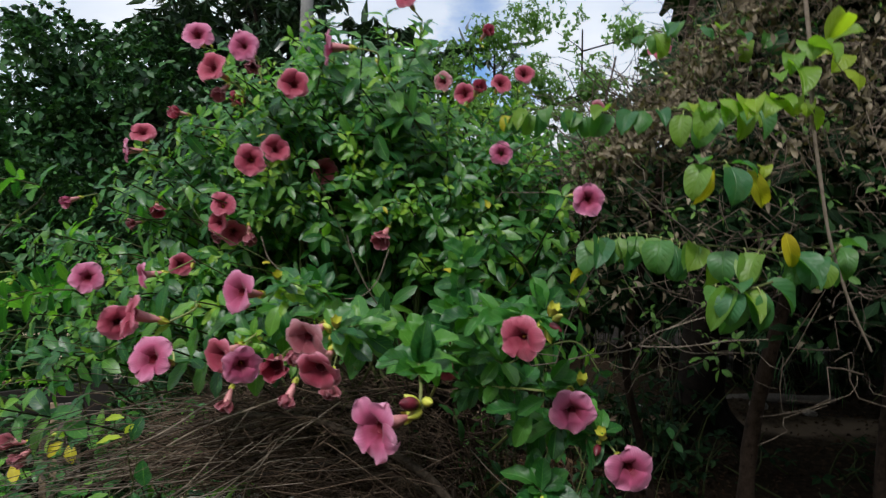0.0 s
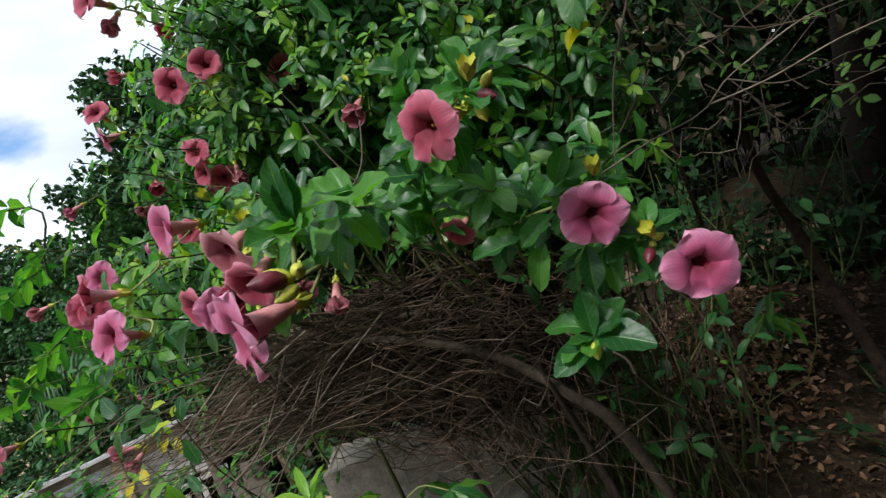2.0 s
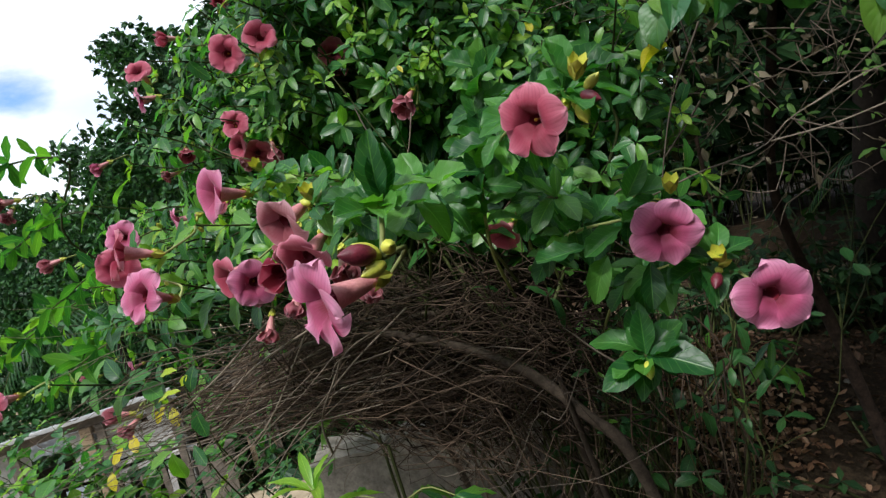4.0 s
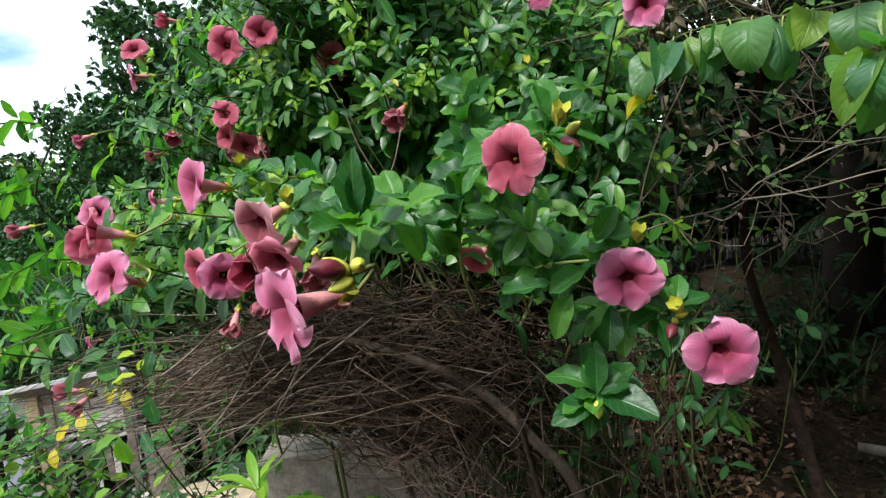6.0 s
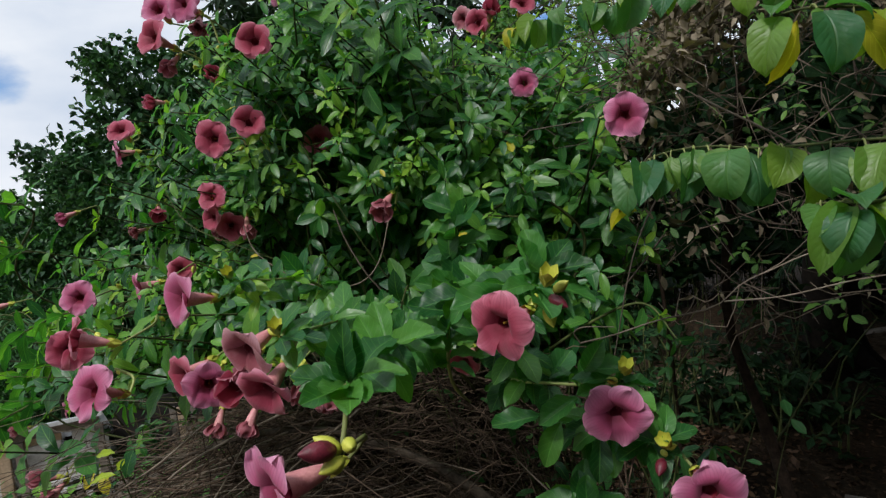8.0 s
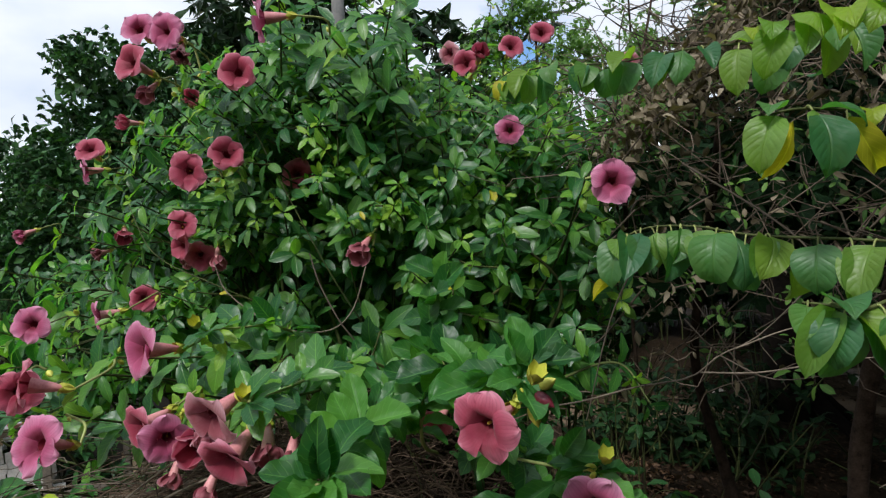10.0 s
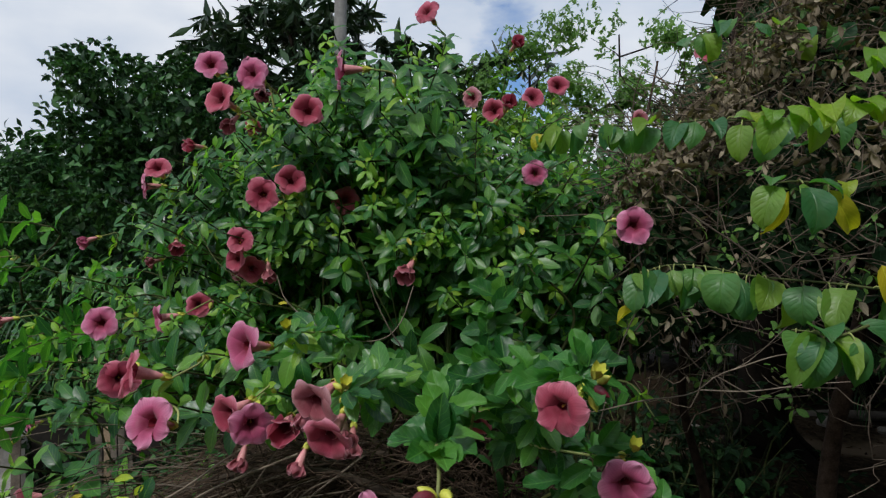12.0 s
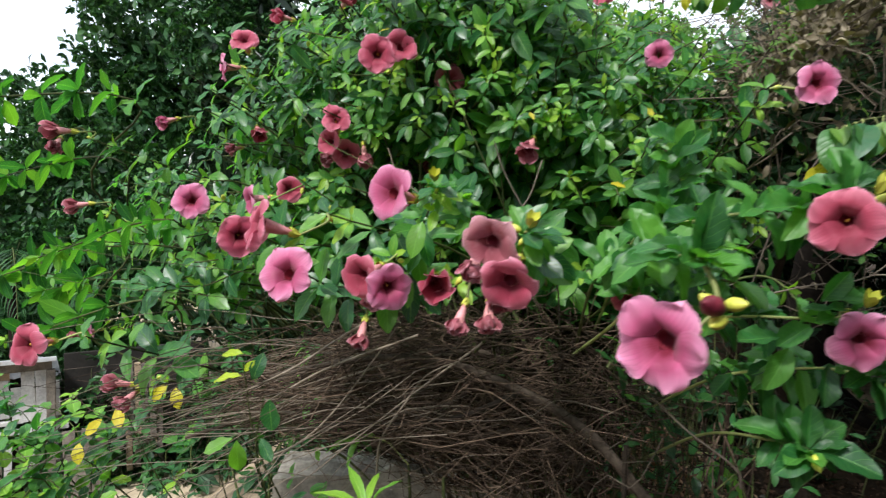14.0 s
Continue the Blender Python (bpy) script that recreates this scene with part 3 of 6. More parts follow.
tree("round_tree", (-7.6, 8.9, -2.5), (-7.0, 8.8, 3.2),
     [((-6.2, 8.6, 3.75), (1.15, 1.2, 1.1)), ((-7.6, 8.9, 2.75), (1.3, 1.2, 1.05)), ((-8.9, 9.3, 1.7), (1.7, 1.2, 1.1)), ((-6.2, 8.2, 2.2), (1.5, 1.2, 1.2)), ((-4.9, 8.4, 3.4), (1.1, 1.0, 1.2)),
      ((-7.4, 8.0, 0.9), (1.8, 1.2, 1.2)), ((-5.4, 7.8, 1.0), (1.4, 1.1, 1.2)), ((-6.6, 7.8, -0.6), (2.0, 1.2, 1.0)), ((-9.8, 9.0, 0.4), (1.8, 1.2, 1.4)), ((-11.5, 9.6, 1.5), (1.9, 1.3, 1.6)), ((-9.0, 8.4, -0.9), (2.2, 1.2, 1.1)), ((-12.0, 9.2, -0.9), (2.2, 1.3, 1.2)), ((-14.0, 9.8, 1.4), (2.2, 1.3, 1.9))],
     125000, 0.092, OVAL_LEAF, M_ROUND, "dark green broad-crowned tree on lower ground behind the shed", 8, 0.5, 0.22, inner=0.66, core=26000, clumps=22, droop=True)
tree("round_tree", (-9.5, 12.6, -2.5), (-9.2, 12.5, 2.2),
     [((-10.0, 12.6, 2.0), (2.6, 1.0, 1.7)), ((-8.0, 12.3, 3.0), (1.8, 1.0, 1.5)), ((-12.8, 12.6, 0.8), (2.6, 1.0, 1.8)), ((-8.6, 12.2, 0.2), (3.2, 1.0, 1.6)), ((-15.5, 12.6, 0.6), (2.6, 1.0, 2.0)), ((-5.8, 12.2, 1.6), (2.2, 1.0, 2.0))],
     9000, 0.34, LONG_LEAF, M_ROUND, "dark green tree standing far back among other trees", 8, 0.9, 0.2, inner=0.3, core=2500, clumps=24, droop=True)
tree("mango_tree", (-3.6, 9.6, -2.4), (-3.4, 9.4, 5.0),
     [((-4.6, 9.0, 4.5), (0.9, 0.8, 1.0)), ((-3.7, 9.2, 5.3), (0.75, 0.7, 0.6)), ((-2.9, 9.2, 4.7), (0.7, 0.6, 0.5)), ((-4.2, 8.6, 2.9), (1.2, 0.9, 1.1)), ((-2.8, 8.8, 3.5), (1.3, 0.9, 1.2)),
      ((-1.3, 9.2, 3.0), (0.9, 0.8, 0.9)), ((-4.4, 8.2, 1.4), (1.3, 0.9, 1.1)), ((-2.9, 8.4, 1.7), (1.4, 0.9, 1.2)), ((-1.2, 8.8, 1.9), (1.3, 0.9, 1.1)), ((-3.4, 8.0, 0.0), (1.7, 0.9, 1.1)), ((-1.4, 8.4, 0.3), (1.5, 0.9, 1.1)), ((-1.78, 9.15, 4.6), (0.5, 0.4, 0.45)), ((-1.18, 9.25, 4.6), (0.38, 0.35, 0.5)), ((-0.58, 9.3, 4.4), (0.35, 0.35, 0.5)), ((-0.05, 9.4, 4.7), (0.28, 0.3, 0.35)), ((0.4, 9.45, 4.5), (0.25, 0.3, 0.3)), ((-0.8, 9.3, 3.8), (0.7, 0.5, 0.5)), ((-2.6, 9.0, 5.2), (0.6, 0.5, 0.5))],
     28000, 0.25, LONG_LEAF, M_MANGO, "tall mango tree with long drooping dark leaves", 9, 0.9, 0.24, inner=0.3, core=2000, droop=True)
tree("sparse_tree", (1.6, 8.6, 0.0), (1.5, 8.6, 4.6),
     [((0.9, 8.4, 3.7), (0.7, 0.6, 0.5)), ((2.4, 8.6, 4.4), (0.9, 0.8, 0.6)), ((0.3, 8.2, 2.9), (0.8, 0.7, 0.7)), ((1.5, 8.2, 3.5), (0.75, 0.7, 0.7)), ((1.0, 8.2, 3.3), (0.6, 0.6, 0.6)), ((2.9, 8.6, 3.6), (1.0, 0.8, 0.9)), ((0.9, 8.2, 2.0), (1.0, 0.7, 0.7)), ((2.3, 8.2, 2.3), (1.0, 0.7, 0.8)), ((1.3, 9.0, 4.8), (0.4, 0.4, 0.5)), ((3.6, 8.4, 2.6), (1.0, 0.8, 1.0)), ((3.9, 8.6, 4.4), (1.0, 0.8, 0.8))],
     21000, 0.068, OVAL_LEAF, M_LIGHT_TREE, "thin-crowned light green tree with sky between its leaves", 6, 0.3, 0.04, inner=0.1, clumps=12)


tree("sparse_tree", (0.25, 9.0, 0.0), (0.25, 8.9, 4.6),
     [((0.2, 8.8, 4.5), (0.5, 0.4, 0.45)), ((-0.4, 8.9, 4.1), (0.45, 0.4, 0.5)), ((0.75, 8.8, 4.8), (0.4, 0.4, 0.4)), ((-0.1, 8.7, 3.5), (0.6, 0.5, 0.5)), ((0.6, 8.8, 3.8), (0.5, 0.4, 0.4))],
     6500, 0.065, OVAL_LEAF, M_LIGHT_TREE, "slim young tree with a thin light green crown", 6, 0.3, 0.035, inner=0.1)


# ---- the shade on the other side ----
# the upper crown lumps lie out of view, set to shade the ground
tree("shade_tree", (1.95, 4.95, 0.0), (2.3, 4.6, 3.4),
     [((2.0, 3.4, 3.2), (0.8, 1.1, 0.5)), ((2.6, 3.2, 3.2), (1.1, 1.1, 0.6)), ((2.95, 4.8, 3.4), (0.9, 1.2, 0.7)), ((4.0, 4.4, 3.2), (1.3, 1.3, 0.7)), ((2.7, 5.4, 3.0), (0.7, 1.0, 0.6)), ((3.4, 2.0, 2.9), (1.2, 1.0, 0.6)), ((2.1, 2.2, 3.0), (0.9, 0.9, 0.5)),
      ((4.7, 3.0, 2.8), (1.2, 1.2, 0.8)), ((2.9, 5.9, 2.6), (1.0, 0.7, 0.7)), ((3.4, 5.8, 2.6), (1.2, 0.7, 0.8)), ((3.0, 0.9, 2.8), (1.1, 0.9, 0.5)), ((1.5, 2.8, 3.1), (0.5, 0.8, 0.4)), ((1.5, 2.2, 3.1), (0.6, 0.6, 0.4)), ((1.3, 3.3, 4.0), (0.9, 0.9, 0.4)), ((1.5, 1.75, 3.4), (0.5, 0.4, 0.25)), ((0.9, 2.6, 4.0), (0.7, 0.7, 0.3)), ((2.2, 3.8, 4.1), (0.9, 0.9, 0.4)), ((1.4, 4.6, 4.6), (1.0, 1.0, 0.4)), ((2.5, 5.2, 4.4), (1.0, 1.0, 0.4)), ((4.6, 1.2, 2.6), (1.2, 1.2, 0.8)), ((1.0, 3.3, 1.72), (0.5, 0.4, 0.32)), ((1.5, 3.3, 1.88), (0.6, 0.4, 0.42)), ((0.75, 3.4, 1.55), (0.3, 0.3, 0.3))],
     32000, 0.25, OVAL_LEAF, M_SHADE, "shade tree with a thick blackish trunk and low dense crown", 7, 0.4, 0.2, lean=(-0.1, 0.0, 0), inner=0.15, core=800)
# stands out of view, added to dim the ground by the thicket
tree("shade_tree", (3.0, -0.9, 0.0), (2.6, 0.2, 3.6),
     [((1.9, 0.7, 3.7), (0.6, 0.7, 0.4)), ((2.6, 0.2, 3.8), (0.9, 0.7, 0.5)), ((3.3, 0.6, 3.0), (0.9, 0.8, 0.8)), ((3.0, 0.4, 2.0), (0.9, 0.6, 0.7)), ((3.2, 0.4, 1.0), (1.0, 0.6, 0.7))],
     6000, 0.24, OVAL_LEAF, M_SHADE, "slim unseen tree added for shade, leafy down to the ground", 7, 0.4, 0.10, inner=0.1)
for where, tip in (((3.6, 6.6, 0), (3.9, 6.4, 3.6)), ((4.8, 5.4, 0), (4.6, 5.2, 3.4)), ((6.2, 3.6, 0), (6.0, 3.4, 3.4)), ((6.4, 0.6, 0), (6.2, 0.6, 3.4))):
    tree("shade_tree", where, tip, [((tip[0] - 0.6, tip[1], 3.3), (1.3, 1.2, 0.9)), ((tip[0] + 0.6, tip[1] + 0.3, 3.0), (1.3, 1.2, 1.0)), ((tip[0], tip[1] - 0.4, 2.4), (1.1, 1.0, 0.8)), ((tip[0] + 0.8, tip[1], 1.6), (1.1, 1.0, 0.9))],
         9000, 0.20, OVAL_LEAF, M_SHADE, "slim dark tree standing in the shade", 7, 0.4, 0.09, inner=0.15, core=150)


def undergrowth(name, x0, x1, y0, y1, height, n, size, material, label, lift=0.0):
    """Leafy low growth: upright stems with whorls, one object of many."""
    poses, stems = [], Heap()
    for _ in range(n):
        x, y = rng.uniform(x0, x1), rng.uniform(y0, y1)
        z = float(ground_height(x, y))
        h = height * rng.uniform(0.35, 1.1)
        tip = np.array((x + rng.normal(0, 0.18), y + rng.normal(0, 0.18), z + h + lift))
        path = spline([(x, y, z - 0.02), ((x + tip[0]) / 2 + rng.normal(0, 0.05), y, z + h * 0.55), tip], 6)
        stems.tube(path, 0.008, 0.003, 4)
        for s in np.linspace(0.25, 1, max(3, int(h / 0.12))):
            p = path[min(5, int(s * 5))] + rng.normal(0, 0.05, 3)
            poses += whorl(p, (rng.normal(0, 0.3), rng.normal(0, 0.3), 1), 4, size, 70, 0.4, 0.35)
    ob = thing(name, (x0, y0, float(ground_height(x0, y0))), label, "undergrowth")
    part("stem_mass", stems.mesh("stem_mass", M_STEM), ob, kind="stuff")
    part("foliage", heap_leaves(poses, OVAL_LEAF).mesh("foliage", material), ob, kind="stuff")
    return ob


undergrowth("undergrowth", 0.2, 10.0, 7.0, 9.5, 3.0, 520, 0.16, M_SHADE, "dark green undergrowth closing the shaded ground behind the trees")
# out of view: added to keep low skylight from the shaded ground
undergrowth("undergrowth", 1.7, 3.6, -0.4, 1.0, 2.6, 110, 0.16, M_SHADE, "dark leafy growth added out of view to cut low skylight")
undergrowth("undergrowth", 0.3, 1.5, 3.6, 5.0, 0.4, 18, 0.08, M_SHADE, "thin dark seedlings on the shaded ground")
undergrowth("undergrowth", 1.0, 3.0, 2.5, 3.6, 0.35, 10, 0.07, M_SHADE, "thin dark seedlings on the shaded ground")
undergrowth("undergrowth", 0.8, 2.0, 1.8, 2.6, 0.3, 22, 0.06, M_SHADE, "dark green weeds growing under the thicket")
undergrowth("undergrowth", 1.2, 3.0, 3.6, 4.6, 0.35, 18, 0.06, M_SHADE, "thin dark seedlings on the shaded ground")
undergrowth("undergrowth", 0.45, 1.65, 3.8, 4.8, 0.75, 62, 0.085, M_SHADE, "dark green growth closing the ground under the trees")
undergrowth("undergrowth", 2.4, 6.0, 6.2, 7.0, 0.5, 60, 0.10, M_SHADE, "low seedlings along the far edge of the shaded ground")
undergrowth("undergrowth", -12.5, -2.4, 6.4, 7.8, 1.9, 330, 0.16, M_ROUND, "dark leafy undergrowth on the slope below the trees")
# an unseen screen, added against the sky low behind the viewpoint
undergrowth("hedge", 0.5, 4.5, -2.6, -1.6, 2.5, 260, 0.16, M_ROUND, "tall green hedge added out of view to darken the ground")
# unseen trees added round the open side to cut low skylight
for where, tip, n in (((-6.5, -7.5, 0), (-6.3, -7.4, 4.5), 5000), ((0.5, -9.0, 0), (0.6, -8.8, 5.0), 6000), ((6.0, -5.5, 0), (5.8, -5.3, 4.6), 6000), ((8.0, -1.5, 0), (7.8, -1.4, 4.4), 5000), ((4.0, -2.1, 0), (4.0, -2.1, 4.6), 7500), ((-11.0, -2.0, -2), (-10.8, -2.0, 3.0), 5000)):
    tree("screen_tree", where, tip, [((tip[0] - 1.4, tip[1], tip[2] - 0.6), (2.0, 1.6, 1.5)), ((tip[0] + 1.4, tip[1] + 0.3, tip[2] - 1.0), (2.0, 1.6, 1.5)), ((tip[0], tip[1], tip[2] + 0.4), (1.8, 1.6, 1.3)), ((tip[0] - 0.6, tip[1] + 0.5, 1.4), (2.2, 1.4, 1.2)), ((tip[0] + 1.2, tip[1], 1.6), (2.0, 1.4, 1.2))],
         n // 2, 0.42, OVAL_LEAF, M_ROUND, "leafy green unseen tree added to cut low skylight", 7, 0.4, 0.16, inner=0.3)
undergrowth("undergrowth", -1.35, -0.8, 2.5, 3.4, 0.6, 50, 0.09, M_ROUND, "low dark growth on the slope behind the brush")
undergrowth("undergrowth", -5.0, -3.3, 3.0, 4.8, 1.0, 120, 0.10, M_ROUND, "low dark growth on the slope behind the brush")
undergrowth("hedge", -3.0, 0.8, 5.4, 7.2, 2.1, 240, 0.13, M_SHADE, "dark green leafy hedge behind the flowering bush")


# ---- the flowering bush ----
bush = thing("allamanda_bush", (-0.3, 1.9, 0.0), "tall purple allamanda bush covered in dusky pink trumpet flowers", "flowering bush")
near_leaves, far_leaves, young_leaves, cane_heap = [], [], [], Heap()
BASES = [np.array((-0.3, 1.95, 0.0)), np.array((-0.05, 1.85, 0.05)), np.array((-0.55, 2.05, -0.02)), np.array((0.15, 2.0, 0.04))]


def front(x, z):
    """How far off the bush's leafy face stands at x and z."""
    y = 1.34 + 0.45 * max(0.0, z - 1.75) + 0.30 * max(0.0, -x - 0.75)
    # the far shoulder leans away
    y += 1.4 * max(0.0, z - 1.72) * min(1.0, max(0.0, (x + 0.2) / 0.2)) + (0.13 * min(1.0, max(0.0, (x + 0.02) / 0.12)) if z > 1.55 else 0.0)
    return y - 0.85 * max(0.0, 1.5 - z) * (1.0 if x < 0.05 else 0.5)


def crown_top(x):
    return float(np.interp(x, (-1.7, -1.3, -0.95, -0.7, -0.5, -0.28, -0.16, -0.06, 0.05, 0.25, 0.36, 0.45, 0.6), (1.42, 1.5, 1.70, 1.90, 1.99, 2.02, 1.99, 1.91, 1.86, 1.92, 1.83, 1.74, 1.6)))


def crown_foot(x):
    return float(np.interp(x, (-1.7, -1.2, -0.8, -0.4, 0.0, 0.3, 0.6), (1.08, 1.12, 1.18, 1.24, 1.22, 1.2, 1.3)))


def cane(tip, leafy, size, base=None, gap=0.045, thick=0.0045, rise=0.86, own=False, back=None, n=4, young=0.0):
    """A cane from the bush's foot to tip; its last leafy metres carry whorls."""
    tip = np.asarray(tip, float)
    if base is None:
        base = BASES[rng.integers(0, len(BASES))] + rng.normal(0, 0.06, 3) * (1, 1, 0)
    base = base.copy()
    if not own and rng.random() < 0.8:
        # a side branch, from the older wood inside the bush
        base = np.array((tip[0] * 0.55 + base[0] * 0.45, max(tip[1] + 0.12, 1.35) + rng.uniform(0, 0.25), min(tip[2] - 0.15, rng.uniform(0.98, 1.25))))
    elif base[2] < 0.2:
        base[2] = float(ground_height(base[0], base[1])) - 0.02
    mid = base + (tip - base) * (0.35, 0.35, 0) + np.array((rng.normal(0, 0.07), 0.08, (tip[2] - base[2]) * 0.6))
    hi = base + (tip - base) * (0.75, 0.7, 0) + np.array((rng.normal(0, 0.04), 0.06, (tip[2] - base[2]) * rise + rng.uniform(0.0, 0.08)))
    pts = [base, mid, hi] + ([np.asarray(back, float)] if back is not None else []) + [tip]
    path = spline(pts, 26)
    if own:
        part("stem", tube_mesh("stem", path, thick, thick * 0.35, M_STEM, 6), bush)
    else:
        cane_heap.tube(path, thick, thick * 0.3, 5)
    step = np.linalg.norm(np.diff(path, axis=0), axis=1)
    left = np.concatenate([np.cumsum(step[::-1])[::-1], [0]])
    d = 0.01
    while d < leafy:
        k = int(np.argmin(np.abs(left - d)))
        k = max(1, min(k, len(path) - 1))
        p = path[k] + rng.normal(0, 0.004, 3)
        axis = path[min(k + 1, len(path) - 1)] - path[k - 1]
        s = size * (0.62 + 0.5 * min(1.0, d / 0.12))
        got = whorl(p, unit(axis) + (0, -0.15, 0.25), rng.integers(3, n + 1), s)
        if d < 0.075 and rng.random() < young:
            young_leaves.extend(whorl(p, axis, 4, s * 0.75, 42))
        else:
            (near_leaves if p[1] < 1.12 else far_leaves).extend(got)
        d += gap * rng.uniform(0.75, 1.35)
    return path


# canes over the whole face of the bush, and some behind it
for i in range(330):
    x = rng.uniform(-0.95, 0.42) if i % 9 else rng.uniform(-1.75, -0.6)
    lo, hi = crown_foot(x), crown_top(x)
    z = lo + (hi - lo) * rng.random() ** 0.8
    y = front(x, z) + rng.exponential(0.17) + (0.05 if i % 3 else 0.3)
    cane((x, y, z), rng.uniform(0.26, 0.46) if x > -0.8 else 0.25, rng.uniform(0.042, 0.066), gap=0.052, young=0.30 if x > -0.7 else 0.15)
for i in range(48):
    x = rng.uniform(-0.62, 0.22)
    z = rng.uniform(1.62, crown_top(x))
    cane((x, front(x, z) + rng.uniform(0.02, 0.3), z), rng.uniform(0.25, 0.4), rng.uniform(0.040, 0.060), gap=0.05, young=0.35)
for i in range(44):
    x = rng.uniform(-0.42, 0.24)
    z = rng.uniform(1.52, 2.0)
    cane((x, front(x, z) + rng.uniform(-0.04, 0.08), z), rng.uniform(0.2, 0.34), rng.uniform(0.040, 0.060), gap=0.05, young=0.28)
# loose upright shoots along the top
for i in range(18):
    x = rng.uniform(-0.85, 0.3)
    cane((x, (1.6 if x < -0.2 else 1.9) + rng.uniform(0, 0.4), crown_top(x) + rng.uniform(-0.02, 0.14)), 0.35, 0.06, young=0.5)
# leafy wood further in
for i in range(110):
    x = rng.uniform(-0.6, 0.32)
    z = rng.uniform(1.45, min(2.0, crown_top(x)))
    cane((x, front(x, z) + rng.uniform(0.12, 0.5), z), rng.uniform(0.3, 0.45), rng.uniform(0.042, 0.060), gap=0.05, young=0.2)
for i in range(90):
    x, z = (rng.uniform(-0.28, 0.14), rng.uniform(1.42, 1.88)) if i % 2 else (rng.uniform(-0.6, -0.1), rng.uniform(1.55, 1.95))
    cane((x, front(x, z) + rng.uniform(-0.05, 0.08), z), rng.uniform(0.18, 0.28), rng.uniform(0.040, 0.056), gap=0.05, young=0.28)
for i in range(26):
    x, z = rng.uniform(-0.45, -0.10), rng.uniform(1.50, 1.70)
    cane((x, front(x, z) + rng.uniform(0.0, 0.14), z), rng.uniform(0.18, 0.28), rng.uniform(0.044, 0.060), gap=0.05, young=0.15)
for i in range(16):
    x, z = rng.uniform(-0.42, -0.05), rng.uniform(1.40, 1.62)
    cane((x, front(x, z) + rng.uniform(0.06, 0.25), z), rng.uniform(0.18, 0.28), rng.uniform(0.046, 0.062), gap=0.05, young=0.1)
# tall dark shoots over the crown's middle
for tip, big_leaf in (((-0.273, 1.35, 1.985), 0.062), ((-0.19, 1.33, 1.945), 0.062), ((-0.116, 1.35, 1.93), 0.064), ((-0.057, 1.38, 1.995), 0.066), ((-0.15, 1.40, 2.03), 0.06), ((-0.33, 1.45, 2.06), 0.06)):
    cane(tip, 0.32, big_leaf, own=True, gap=0.045, young=0.1)
# long sprays reaching out to the side
for tip, via in (((-1.42, 1.30, 1.60), (-0.95, 1.34, 1.60)), ((-1.75, 1.75, 1.45), (-1.2, 1.6, 1.5)), ((-1.75, 1.6, 1.12), (-1.1, 1.5, 1.28)), ((-1.45, 1.5, 1.02), (-0.9, 1.35, 1.18)), ((-1.6, 1.9, 1.25), (-1.0, 1.7, 1.35)), ((-1.3, 1.45, 1.25), (-0.9, 1.4, 1.35)), ((-1.85, 2.0, 1.05), (-1.2, 1.7, 1.2))):
    cane(tip, 0.5, 0.060, own=True, back=via, gap=0.055, young=0.5)


# ---- flowers ----
def petal_mesh(name, material, kind, seed):
    """A broad rounded lobe, one edge lapping over the next petal's, its margin curled and waved."""
    r = np.random.default_rng(seed)
    rows, cols = 12, 10
    a, b = r.uniform(0, 6.28, 2)
    curl, lap, cup = r.uniform(0.0, 0.009), r.uniform(0.0022, 0.0042), r.uniform(0.0015, 0.005)
    crease = r.uniform(0.0, 1.0) ** 4
    verts, uvs = [], []
    for i in range(rows + 1):
        s = 1 - (1 - i / rows) ** 1.5
        w = (0.0066 + 0.0136 * math.sin(min(1.0, s / 0.64) * math.pi / 2) ** 1.15) * math.sqrt(max(0.0, 1 - max(0.0, (s - 0.50) / 0.50) ** 2.2))
        w = max(w, 0.0005)
        for k in range(cols + 1):
            v = 2 * k / cols - 1
            x, y = 0.0066 + 0.0325 * s * (1 - 0.05 * v * v * s) + 0.0008 * math.sin(5 * v + a) * s, v * w
            z = -0.0125 + 0.0120 * math.sin(min(1.0, s * 2.6) * math.pi / 2) - curl * s ** 2.6
            z += lap * v * s - cup * v * v * s * s + 0.0018 * math.sin(4.2 * s + 3 * v + a) * s + 0.0016 * math.sin(8 * v + b) * s * s
            if crease > 0.5 and v > 0.35:
                y -= (v - 0.35) * 0.007 * s
                z += (v - 0.35) * 0.008 * s
            if kind == "bell":
                x, z = 0.0062 + 0.018 * s - 0.006 * s * s, -0.022 + 0.038 * s + 0.004 * v * s
            elif kind == "funnel":
                x = 0.0072 + 0.0225 * s + 0.0075 * s * s - 0.0026 * v * s - 0.0025 * v * v * s
                z = -0.013 + 0.026 * s - (0.014 + curl) * s ** 3 + lap * 0.7 * v * s - 0.6 * cup * v * v * s + 0.0014 * math.sin(3 * v + b) * s
                y *= 1.08
            elif kind == "limp":
                x = 0.0062 + 0.010 * math.sin(s * 2.4) + 0.0035 * math.sin(5 * s + a) * s + 0.003 * math.sin(4 * v + b)
                y, z = y * (0.95 - 0.25 * s) + 0.002 * math.sin(7 * s + b), -0.020 + 0.033 * s - 0.006 * s ** 3 + 0.003 * math.sin(5 * v + a) * s
            verts.append((x, y, z))
            uvs.append((0.5 + v / 2, s))
    c = cols + 1
    faces = [(i * c + k, i * c + k + 1, (i + 1) * c + k + 1, (i + 1) * c + k) for i in range(rows) for k in range(cols)]
    return mesh_of(name, verts, faces, material, uvs)


